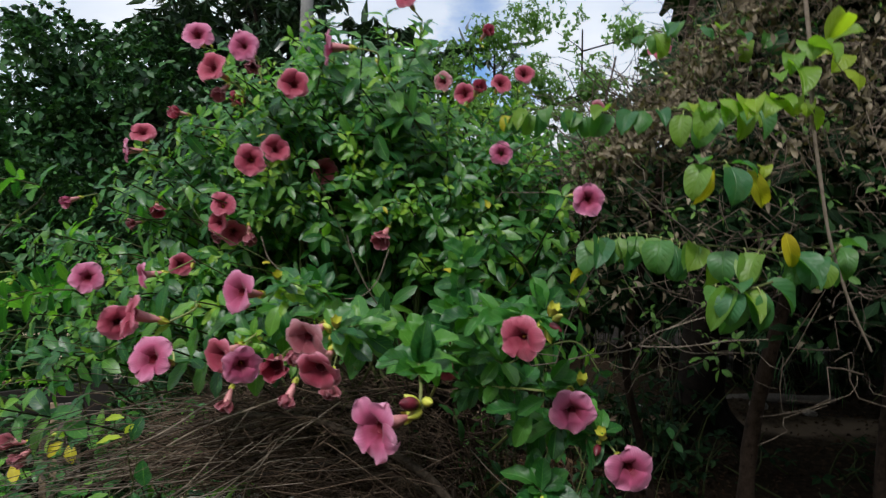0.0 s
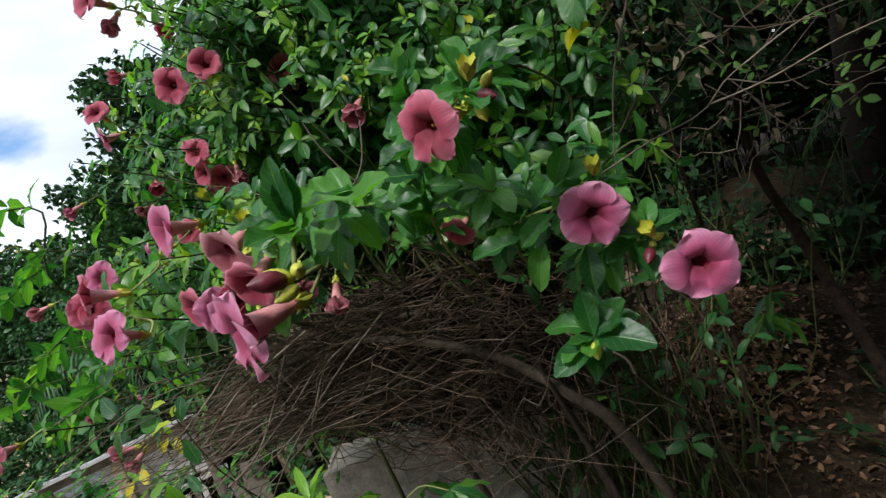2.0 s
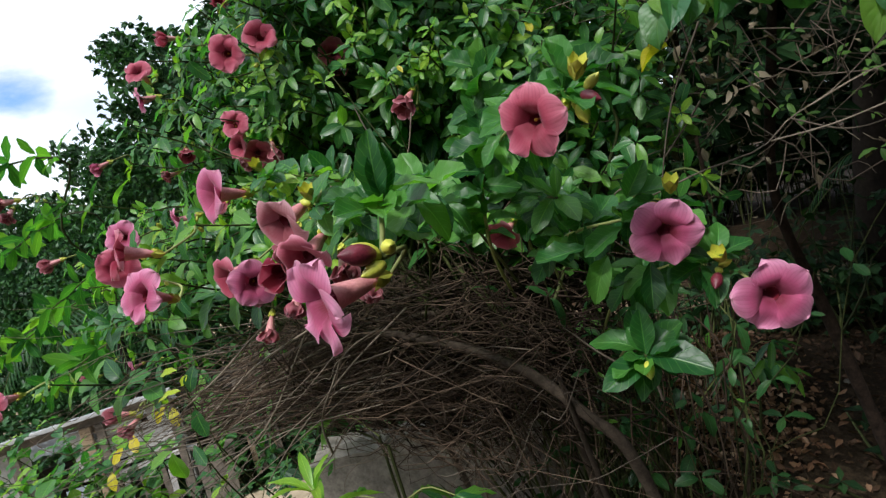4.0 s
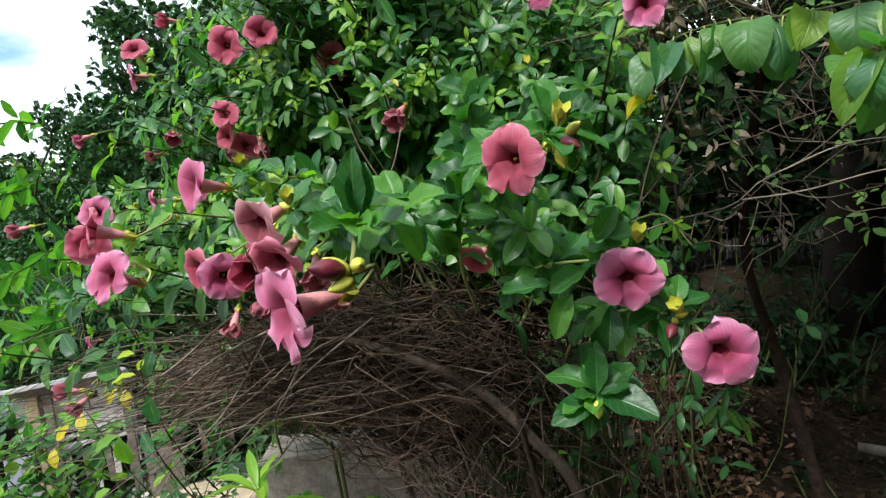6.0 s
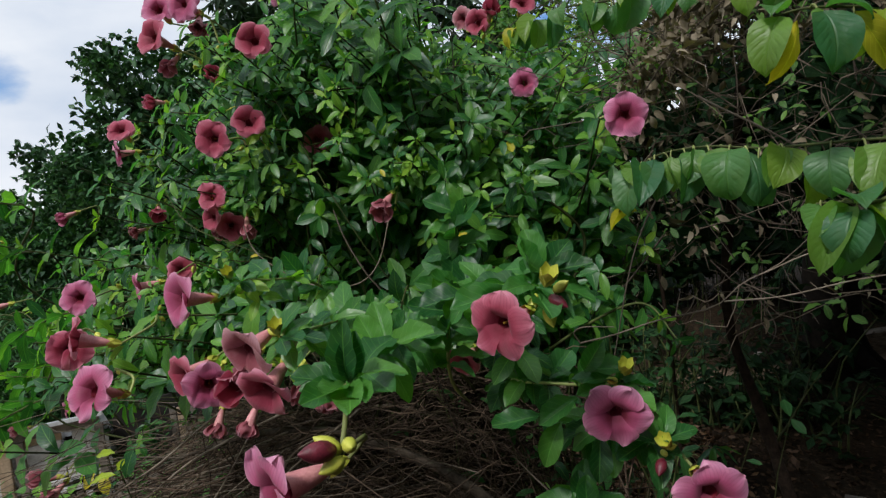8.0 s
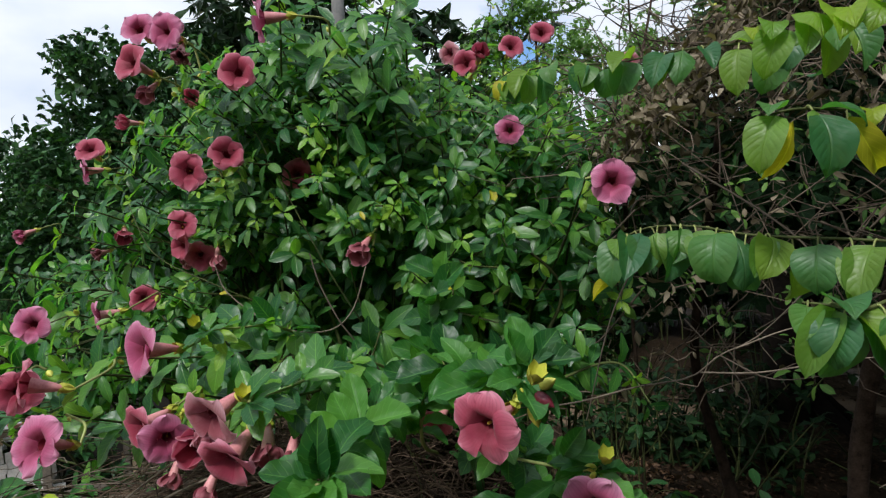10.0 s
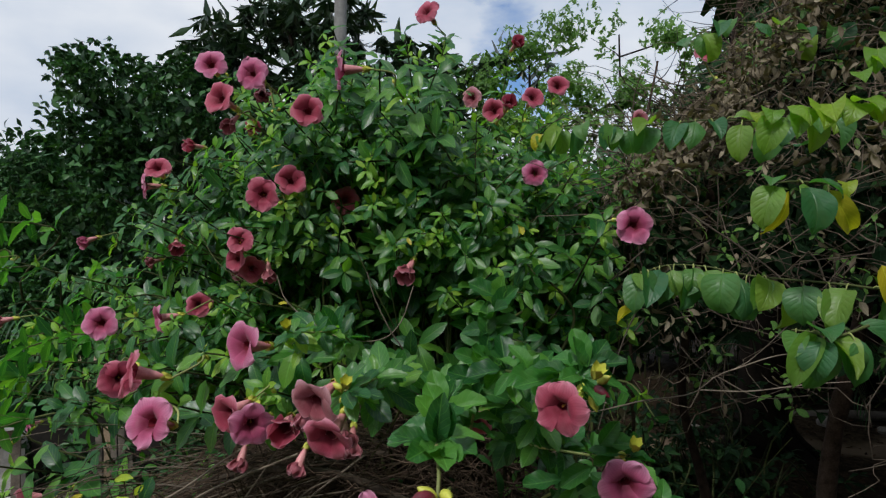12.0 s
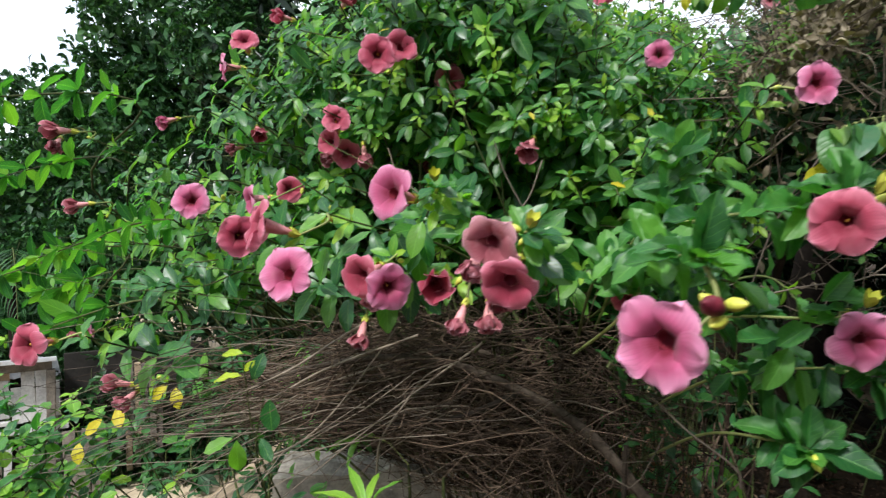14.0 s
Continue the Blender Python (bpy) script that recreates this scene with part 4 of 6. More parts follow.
def lathe(name, profile, material, sides=14):
    verts = [(r * math.cos(2 * math.pi * k / sides), r * math.sin(2 * math.pi * k / sides), z) for r, z in profile for k in range(sides)]
    uvs = [(k / sides, i / (len(profile) - 1)) for i in range(len(profile)) for k in range(sides)]
    faces = [(i * sides + k, i * sides + (k + 1) % sides, (i + 1) * sides + (k + 1) % sides, (i + 1) * sides + k) for i in range(len(profile) - 1) for k in range(sides)]
    return mesh_of(name, verts, faces, material, uvs)


PETALS = {(tone, kind): [petal_mesh("petal", mat, kind, 7 * i + len(kind)) for i in range(7)]
          for tone, mat in (("pink", M_PETAL), ("rose", M_PETAL_ROSE), ("faded", M_PETAL_FADED)) for kind in ("open", "bell", "limp", "funnel")}
TUBE = lathe("flower", [(0.0022, -0.066), (0.0028, -0.058), (0.0044, -0.049), (0.0068, -0.040), (0.0086, -0.030), (0.0098, -0.021), (0.0112, -0.0125)], M_TUBE)
THROAT = lathe("throat", [(0.0006, -0.026), (0.0040, -0.024), (0.0058, -0.020), (0.0066, -0.015), (0.0076, -0.0115)], M_THROAT)
PISTIL = lathe("pistil", [(0.0005, -0.026), (0.0008, -0.018), (0.0017, -0.015), (0.0017, -0.013), (0.0005, -0.0115)], M_PISTIL, 8)


def calyx_mesh():
    heap = Heap()
    v, f, uv = leaf_shape(0.62, 5, 2, 0.45, -0.12, 0.5, 0.0, 0.9, 3)
    for k in range(5):
        a = 2 * math.pi * k / 5
        m = frame_of((0.002 * math.cos(a), 0.002 * math.sin(a), -0.068), (0.42 * math.cos(a), 0.42 * math.sin(a), 1), (-math.cos(a), -math.sin(a), 0.4), 0.021)
        heap.put(v @ m[:3, :3].T + m[:3, 3], f, uv)
    return heap.mesh("calyx", M_CALYX)


CALYX = calyx_mesh()
BUDS = [lathe("bud", [(0.0010, 0.0), (0.0050, 0.002), (0.0085, 0.008), (0.0096, 0.015), (0.0085, 0.022), (0.0050, 0.029), (0.0020, 0.033), (0.0006, 0.035)], mat, 10) for mat in (M_CALYX, M_BUD_RED)]


MOUTHS = []


def clear_of_flowers(poses):
    """Leaves that don't poke through a flower's face."""
    if not len(poses):
        return poses
    ms = np.array(poses)
    keep = np.ones(len(ms), bool)
    for pos, w in MOUTHS:
        for s in (0.0, 0.35, 0.7, 1.0):
            d = ms[:, :3, 3] + ms[:, :3, 1] * s - pos
            a = d @ w
            off = np.linalg.norm(d - a[:, None] * w, axis=1)
            keep &= ~((a > -0.018) & (a < 0.09) & (off < 0.036))
    return [m for m, k in zip(poses, keep) if k]


def aim(yaw, pitch):
    """The way a flower faces: yaw 0 is towards -y, more turns to +x; pitch up."""
    a, p = radians(yaw), radians(pitch)
    return np.array((math.sin(a) * math.cos(p), -math.cos(a) * math.cos(p), math.sin(p)))


def bud(pos, way, size=1.0, kind=0):
    w = unit(way)
    m = frame_of(pos, np.cross((0.3, 0.5, 0.81), w), w, size)
    part("bud", BUDS[kind], bush, "plump yellow-green flower bud" if kind == 0 else "dark red furled flower bud", Matrix(m.tolist()))


def flower(x, y, z, yaw=0, pitch=0, size=1.0, tone="pink", kind="open", hold=None, leafy=0.2, buds=1, stalk=True, spin=None):
    """One trumpet flower whose mouth is at x, y, z, with its stalk and the shoot behind it."""
    w = aim(yaw, pitch)
    pos = np.array((x, y, z))
    if kind == "open" and tone == "rose" and y > 1.15 and rng.random() < 0.4:
        kind = "funnel"
    chance = rng.uniform(0, 72)
    spin = chance if spin is None else spin
    MOUTHS.append((pos, w))
    size *= 0.95
    m = frame_of(pos, np.cross((0.1, 0.2, 0.97), w), w, size)
    base = Matrix(m.tolist())
    head = part("flower", TUBE, bush, {"pink": "dusky pink trumpet flower with a maroon throat", "rose": "rose red trumpet flower with a dark throat", "faded": "wilting brownish pink flower"}[tone], base)
    meshes = PETALS[(tone, kind)]
    for k in range(5):
        part("petal", meshes[rng.integers(0, 7)], head, "", base @ pose(0, 0, 0, rng.normal(0, 3), rng.normal(0, 5), spin + 72 * k + rng.normal(0, 3)) @ Matrix.Diagonal((rng.uniform(0.95, 1.06), rng.uniform(0.98, 1.10), 1, 1)))
    part("throat", THROAT, head, "dark maroon throat", base)
    part("calyx", CALYX, head, "yellow-green calyx", base)
    if kind == "open" and len(MOUTHS) % 3 == 0:
        part("pistil", PISTIL, head, "small orange pistil", base)
    root = pos - w * 0.066 * size
    if not stalk:
        return root
    joint = np.asarray(hold, float) if hold is not None else root + np.array((rng.normal(0, 0.02), 0.05, rng.normal(-0.01, 0.02)))
    mid = (root + joint) / 2 - w * 0.02 + (0, 0, 0.008)
    part("flower_stalk", tube_mesh("flower_stalk", spline([joint, mid, root], 8), 0.0022, 0.0016, M_PALE_STEM, 6), bush)
    for _ in range(buds):
        d = unit(rng.normal(0, 0.6, 3) + w * 0.5)
        bud(joint + d * 0.006, d, rng.uniform(0.25, 0.55), 0)
    if leafy:
        cane(joint, leafy, 0.062, own=True, young=0.75, gap=0.04)
    return root


# the upper bush
flower(-0.62, 1.42, 1.99, 10, 12)
flower(-0.415, 1.20, 1.893, -5, 5, 0.95)
flower(-0.400, 1.22, 1.850, 20, -50, 0.8, "faded", "limp", leafy=0)
flower(-0.474, 1.186, 1.844, -18, 15, 0.95, "rose")
flower(-0.47, 1.22, 1.795, -20, -45, 0.7, "faded", "bell", leafy=0)
flower(-0.53, 1.455, 1.843, 35, 10, 0.85, "rose", "bell")
flower(-0.23, 1.17, 1.88, -72, -5, 0.95, "pink")
flower(-0.331, 1.28, 1.837, 8, 5, 1.0, "rose")
flower(-0.68, 1.43, 1.80, -40, 0, 0.7, "rose", "bell")
flower(-0.745, 1.407, 1.747, 15, 25, 0.85, "rose")
flower(-0.86, 1.52, 1.715, -55, -5, 0.9, "pink")
flower(-0.396, 1.209, 1.658, 5, -5, 0.92, "rose")
flower(-0.372, 1.300, 1.698, 25, 15, 0.98, "rose")
flower(-0.302, 1.449, 1.668, 15, 12, 0.95, "rose")
flower(-0.300, 1.46, 1.630, 10, -45, 0.85, "rose", "limp", leafy=0)
flower(-0.271, 1.636, 1.829, -10, 0, 0.9, "faded", "limp")
flower(-0.057, 2.06, 2.056, -25, 0, 1.0, "faded")
flower(0.03, 1.70, 1.925, -20, 5, 0.95, "rose")
flower(0.075, 1.64, 1.93, 15, 15, 0.9, "rose", "bell", leafy=0)
flower(0.14, 1.80, 1.985, 20, 20, 0.95, "rose")
flower(0.217, 1.943, 2.055, 5, 10, 1.0, "rose")
flower(0.096, 2.06, 2.235, 30, 20, 0.95, "rose", "bell")
flower(-0.12, 1.50, 2.12, -20, 20, 0.9, "rose")
flower(0.40, 1.66, 1.885, -10, 0, 0.6, "faded")
flower(0.136, 1.519, 1.730, -5, 0, 0.85, "pink", leafy=0.15)
flower(0.292, 1.153, 1.591, 0, 0, 0.90, "pink", leafy=0.1)
flower(0.50, 1.45, 1.98, -10, 10, 0.8, "rose", leafy=0.05)
# the middle and the side
flower(-0.95, 1.42, 1.570, -30, -20, 0.75, "pink", "limp")
flower(-1.115, 1.29, 1.535, -60, 0, 0.85, "faded", "bell")
flower(-1.125, 1.31, 1.50, 20, -35, 0.8, "faded", "limp", leafy=0)
flower(-0.76, 1.51, 1.556, 35, -30, 0.85, "rose", "bell")
flower(-0.83, 1.50, 1.52, -20, -10, 0.7, "faded", "limp")
flower(-0.529, 1.382, 1.574, 15, 30, 0.9, "rose")
flower(-0.555, 1.41, 1.530, -15, 5, 0.9, "rose")
flower(-0.520, 1.43, 1.505, 25, -25, 0.9, "rose", leafy=0)
flower(-0.580, 1.463, 1.495, -20, -30, 0.8, "faded", "limp", leafy=0)
flower(-0.475, 1.42, 1.49, 30, -60, 0.8, "faded", "bell", leafy=0)
flower(-0.357, 1.558, 1.494, 10, -30, 0.95, "rose", "bell")
flower(-0.132, 1.302, 1.500, -15, -35, 0.95, "faded", "bell", leafy=0.12)
flower(-0.784, 1.267, 1.397, 16, 8, 0.98, "pink")
flower(-0.692, 1.322, 1.399, -50, -8, 0.95, "pink", "funnel")
flower(-0.631, 1.391, 1.425, 35, 5, 0.85, "rose")
flower(-1.169, 1.404, 1.377, -60, -10, 0.8, "faded", "bell")
flower(-1.60, 1.96, 0.945, -35, -5, 0.8, "pink")
flower(-0.898, 0.995, 1.162, -5, 5, 1.0, "rose", hold=(-0.86, 1.08, 1.16), leafy=0.25)
flower(-0.985, 1.29, 1.01, -60, 10, 0.85, "faded", "bell", leafy=0.15)
flower(-1.187, 1.42, 1.066, -30, 0, 0.7, "faded", "limp", leafy=0.2)
flower(-0.955, 1.285, 0.965, -10, -25, 0.9, "faded", "limp", leafy=0, hold=(-0.94, 1.33, 1.01))
# the overhanging edge
flower(-0.301, 0.932, 1.411, -28, 8, 1.02, "pink", "funnel", hold=(-0.255, 1.02, 1.415), buds=3)
flower(-0.490, 0.951, 1.366, -55, 15, 1.0, "rose", hold=(-0.42, 1.04, 1.38), buds=3)
flower(-0.530, 0.985, 1.345, 40, -5, 0.9, "rose", leafy=0.1)
flower(-0.426, 0.903, 1.306, -10, 22, 1.0, "pink", "open", hold=(-0.47, 1.0, 1.31))
flower(-0.356, 0.989, 1.292, -25, -15, 1.0, "rose", "funnel")
flower(-0.309, 0.985, 1.280, 30, -10, 0.95, "pink")
flower(-0.345, 1.03, 1.252, 0, -40, 0.9, "faded", "limp", leafy=0)
flower(-0.384, 1.092, 1.173, -10, -60, 0.8, "faded", "limp", leafy=0, hold=(-0.36, 1.1, 1.25))
flower(-0.235, 0.930, 1.293, 10, -5, 1.0, "rose", "bell", leafy=0.1)
flower(-0.165, 0.850, 1.352, -26, -22, 1.0, "faded", "funnel", hold=(-0.125, 0.87, 1.365), buds=2, leafy=0.25)
flower(-0.142, 0.845, 1.308, -14, -30, 1.0, "rose", "funnel", leafy=0, hold=(-0.125, 0.88, 1.345))
flower(-0.155, 0.96, 1.268, 20, -45, 0.9, "faded", "limp", leafy=0)
flower(-0.177, 1.065, 1.217, 5, -50, 0.9, "faded", "limp", leafy=0)
flower(0.027, 1.107, 1.258, -25, -25, 0.78, "rose", "funnel", leafy=0, hold=(0.05, 1.10, 1.33), buds=0)


flower(-0.205, 0.90, 1.245, -25, -55, 0.7, "faded", "limp", leafy=0, hold=(-0.20, 0.94, 1.31))
flower(-0.188, 0.885, 1.315, -20, -45, 0.8, "faded", "limp", leafy=0, hold=(-0.13, 0.90, 1.355))


# ---- the nearest spray, with its large glossy leaves ----
def spray(points, size, first=0.45, gap=0.027, thick=0.0028, end=5):
    """A near shoot with close-set whorls of glossy leaves from first to its tip."""
    path = spline(points, 48)
    part("stem", tube_mesh("stem", path[::2], thick, thick * 0.45, M_PALE_STEM, 8), bush)
    length = np.concatenate([[0], np.cumsum(np.linalg.norm(np.diff(path, axis=0), axis=1))])
    out, at = [], length[-1] * first
    while at < length[-1]:
        k = int(np.argmin(np.abs(length - at)))
        k = max(1, min(46, k))
        out += whorl(path[k], unit(path[k + 1] - path[k - 1]) + np.array((0, 0, 0.9)), 4, size * rng.uniform(0.7, 1.15), 58 + rng.normal(0, 16), 0.5, 0.3)
        at += gap * rng.uniform(0.8, 1.3)
    out += whorl(path[46], unit(path[47] - path[45]) * 0.6 + np.array((0, 0, 0.9)), end, size * 0.9, 50, 0.5, 0.35)
    return out


big = []
big += spray([(-0.02, 1.45, 1.10), (-0.02, 1.15, 1.28), (0.00, 0.92, 1.34), (0.012, 0.78, 1.352), (0.018, 0.702, 1.357)], 0.047, gap=0.033)
big += spray([(0.02, 1.45, 1.15), (0.04, 1.15, 1.35), (0.08, 0.93, 1.385), (0.13, 0.84, 1.40), (0.168, 0.79, 1.41)], 0.047, gap=0.033)
shoot_path = spline([(-0.03, 1.4, 1.10), (0.015, 1.08, 1.24), (0.034, 1.0, 1.32), (0.05, 0.995, 1.40), (0.066, 1.0, 1.478)], 40)
part("stem", tube_mesh("stem", shoot_path[::2], 0.003, 0.0015, M_PALE_STEM, 8), bush)
for k in range(13, 40):
    side = (-1, 1, 0)[k % 3]
    d = np.array((0.95 * side + rng.normal(0, 0.2), -0.30 + rng.normal(0, 0.2), 0.30 + (0.5 if side == 0 else 0.0) + rng.normal(0, 0.2)))
    big.append(frame_of(shoot_path[k] + rng.normal(0, 0.002, 3), d, np.array((0.35 * side, -0.9, 0.75)) + rng.normal(0, 0.2, 3), rng.uniform(0.040, 0.054), rng.uniform(0.95, 1.2)))
big += spray([(0.06, 1.5, 1.05), (0.08, 1.2, 1.20), (0.13, 1.0, 1.26), (0.20, 0.93, 1.275), (0.235, 0.905, 1.283)], 0.048, 0.42, 0.032)
big += spray([(0.12, 1.4, 1.0), (0.17, 1.15, 1.14), (0.23, 0.98, 1.205), (0.265, 0.91, 1.215)], 0.046, 0.5, 0.032)
big += spray([(0.12, 1.4, 0.9), (0.16, 1.15, 1.05), (0.185, 0.95, 1.12), (0.188, 0.875, 1.14)], 0.046, 0.82, 0.016, end=6)
big += spray([(-0.2, 1.5, 1.2), (-0.22, 1.2, 1.38), (-0.24, 1.05, 1.415), (-0.25, 1.0, 1.42)], 0.046, 0.55)
big += spray([(-0.08, 1.5, 1.2), (-0.1, 1.2, 1.33), (-0.12, 0.93, 1.36), (-0.125, 0.87, 1.365)], 0.044, 0.5)
big += spray([(0.0, 1.5, 1.15), (0.06, 1.2, 1.28), (0.10, 1.02, 1.31), (0.13, 0.95, 1.31)], 0.046, 0.55)
hang = np.array((0.024, 0.665, 1.318))
part("flower_stalk", tube_mesh("flower_stalk", spline([(0.018, 0.702, 1.357), (0.023, 0.682, 1.338), hang], 8), 0.0022, 0.0020, M_PALE_STEM, 6), bush)
flower(-0.024, 0.644, 1.297, -40, -4, 1.0, "pink", "open", hold=hang, leafy=0, buds=0)
bud(hang, (-0.6, -0.2, 0.5), 0.68)
bud(hang + (0.002, 0, -0.004), (-0.5, -0.6, -0.15), 0.62)
bud(hang + (0.004, 0.004, 0.006), (0.35, -0.6, 0.1), 0.6)
bud(hang + (-0.002, -0.004, 0.004), (-0.6, -0.75, 0.22), 0.85, 1)
flower(0.137, 0.732, 1.388, -32, -6, 0.81, "rose", spin=18, hold=(0.168, 0.79, 1.405), leafy=0, buds=3)
bud((0.175, 0.775, 1.395), (0.2, -0.5, -0.8), 0.6)
kept = [frame_of(np.array(p), d, u, g, 1.0) for p, d, u, g in (((0.174, 0.80, 1.418), (0.9, 0.1, 0.15), (0, -0.6, 0.8), 0.044), ((0.174, 0.80, 1.418), (0.55, 0.25, 0.7), (0.1, -0.9, 0.5), 0.044), ((0.174, 0.80, 1.418), (-0.3, 0.3, 0.85), (0, -0.9, 0.4), 0.046), ((0.174, 0.80, 1.418), (-0.9, 0.3, 0.4), (0, -0.7, 0.8), 0.044), ((0.174, 0.81, 1.415), (0.8, 0.4, -0.15), (0, -0.4, 1), 0.042), ((0.174, 0.81, 1.415), (0.1, 0.4, 0.9), (0, -0.9, 0.3), 0.040),
                                                                ((0.272, 0.885, 1.228), (0.85, 0.1, 0.45), (-0.2, -0.7, 0.7), 0.036), ((0.270, 0.885, 1.230), (0.35, 0.2, 0.9), (0.1, -0.9, 0.3), 0.036), ((0.270, 0.885, 1.228), (0.8, 0.3, 0.1), (0, -0.6, 0.8), 0.034), ((0.268, 0.885, 1.228), (-0.25, 0.3, 0.9), (0, -0.9, 0.3), 0.032), ((0.266, 0.885, 1.226), (-0.7, 0.1, 0.3), (0.0, -0.7, 0.8), 0.030),
                                                                ((0.20, 0.90, 1.30), (0.5, -0.3, 0.8), (0.1, -0.9, 0.4), 0.042), ((0.20, 0.90, 1.30), (0.95, -0.2, 0.1), (0, -0.7, 0.8), 0.046), ((0.19, 0.90, 1.27), (-0.7, -0.4, -0.3), (0, -0.7, 0.8), 0.05), ((0.17, 0.90, 1.245), (-0.4, -0.4, -0.6), (0, -0.8, 0.6), 0.05), ((0.15, 0.88, 1.26), (-0.9, -0.3, -0.1), (0, -0.6, 0.9), 0.05), ((0.21, 0.90, 1.23), (-0.1, -0.3, -0.8), (0.2, -0.9, 0.3), 0.048))]
for spot, way, g, kind in (((0.178, 0.775, 1.402), (0.5, -0.3, -0.3), 0.55, 1), ((0.182, 0.78, 1.405), (0.7, -0.4, 0.5), 0.5, 0), ((0.268, 0.88, 1.212), (-0.3, -0.7, -0.4), 0.6, 1)):
    bud(np.array(spot), way, g, kind)
flower(0.226, 0.862, 1.263, -5, -2, 0.92, "pink", spin=12, hold=(0.237, 0.905, 1.285), leafy=0, buds=2)
flower(0.304, 0.836, 1.194, 6, -2, 0.94, "pink", spin=50, hold=(0.268, 0.905, 1.212), leafy=0, buds=2)
bud((0.188, 0.868, 1.138), (0, -0.7, -0.5), 0.6)
for spot, way in (((0.240, 0.890, 1.296), (0.1, -0.5, 0.9)), ((0.275, 0.885, 1.222), (-0.3, -0.6, 0.7)), ((0.176, 0.765, 1.412), (0.3, -0.5, 0.8)), ((-0.12, 0.855, 1.372), (0.2, -0.6, 0.8)), ((-0.25, 0.985, 1.428), (0.1, -0.7, 0.6))):
    w = unit(way)
    m = frame_of(np.array(spot) + w * 0.068, np.cross((0.3, 0.5, 0.81), w), w, 1.0)
    part("calyx", CALYX, bush, "yellow-green calyx left after a flower fell", Matrix(m.tolist()))

for _ in range(5):
    x, z = rng.uniform(-0.4, 0.3), rng.uniform(1.35, 1.85)
    m = whorl(np.array((x, front(x, z) - 0.03, z)), (0, -0.6, 0.6), 1, 0.027)
    leaf_parts(m, LEAF_SHAPES[:1], M_LEAF_YELLOW, bush, "leaf", "yellow dying leaf")

big = clear_of_flowers(big)
LEAF_BIG = [leaf_shape(0.52, 8, 6, 0.58, d, f, 0.05, 0.66, 110 + i) for i, (d, f) in enumerate([(0.10, 0.8), (0.35, 0.6), (0.60, 0.75), (0.02, 1.0), (-0.15, 0.7)])]
near_leaves = big[275:] + clear_of_flowers(near_leaves)
far_leaves, young_leaves = clear_of_flowers(far_leaves), clear_of_flowers(young_leaves)
leaf_parts(kept + big[:275], LEAF_BIG, M_LEAF_NEAR, bush)
leaf_parts(near_leaves[:40], LEAF_SHAPES, M_LEAF, bush)
if near_leaves[40:]:
    part("foliage", heap_leaves(near_leaves[40:], LEAF_SHAPES).mesh("foliage", M_LEAF), bush, "glossy green leaves in whorls", kind="stuff")
part("foliage", heap_leaves(far_leaves, LEAF_SMALL).mesh("foliage", M_LEAF), bush, "glossy green leaves in whorls", kind="stuff")
part("young_foliage", heap_leaves(young_leaves, LEAF_SMALL).mesh("young_foliage", M_LEAF_YOUNG), bush, "fresh yellow-green shoot tips", kind="stuff")
part("cane_mass", cane_heap.mesh("cane_mass", M_STEM), bush, "thin dark green canes", kind="stuff")


for pts, r in (([(-0.383, 1.25, 1.50), (-0.353, 1.24, 1.443), (-0.257, 1.23, 1.384), (-0.172, 1.23, 1.376), (-0.129, 1.24, 1.409), (-0.105, 1.25, 1.48)], 0.0022), ([(-0.187, 1.21, 1.508), (-0.169, 1.2, 1.458), (-0.136, 1.19, 1.399), (-0.112, 1.2, 1.359), (-0.07, 1.25, 1.26), (-0.05, 1.4, 1.0)], 0.0028),
               ([(0.0, 1.5, 1.86), (0.0, 1.47, 1.71), (0.01, 1.48, 1.55), (0.0, 1.6, 1.2)], 0.0028), ([(-0.197, 1.42, 1.80), (-0.194, 1.40, 1.60), (-0.18, 1.42, 1.42), (-0.15, 1.6, 1.1)], 0.0028), ([(-0.36, 1.36, 1.78), (-0.265, 1.34, 1.59), (-0.18, 1.36, 1.41), (-0.1, 1.5, 1.2)], 0.0024),
               ([(-0.62, 1.35, 1.62), (-0.52, 1.28, 1.52), (-0.40, 1.27, 1.46), (-0.3, 1.32, 1.40)], 0.0020), ([(-0.95, 1.12, 1.31), (-0.75, 1.05, 1.30), (-0.55, 1.05, 1.285), (-0.4, 1.1, 1.26)], 0.0012), ([(-1.1, 1.2, 1.25), (-0.85, 1.1, 1.245), (-0.6, 1.1, 1.235), (-0.4, 1.2, 1.2)], 0.0011)):
    part("stem", tube_mesh("stem", spline(pts, 22), r * 0.4, r * 0.6, M_LIANA if 1.4 < pts[0][2] < 1.55 else M_STEM, 6, 0.05), bush)


# ---- heap of dry branches under the bush ----
def wander(a, b, n, jitter, sag=0.0):
    a, b = np.asarray(a, float), np.asarray(b, float)
    pts = [a + (b - a) * s + rng.normal(0, jitter, 3) * math.sin(math.pi * min(1, s * 1.1)) + np.array((0, 0, sag * 4 * s * (1 - s))) for s in np.linspace(0, 1, 5)]
    return spline(pts, n)


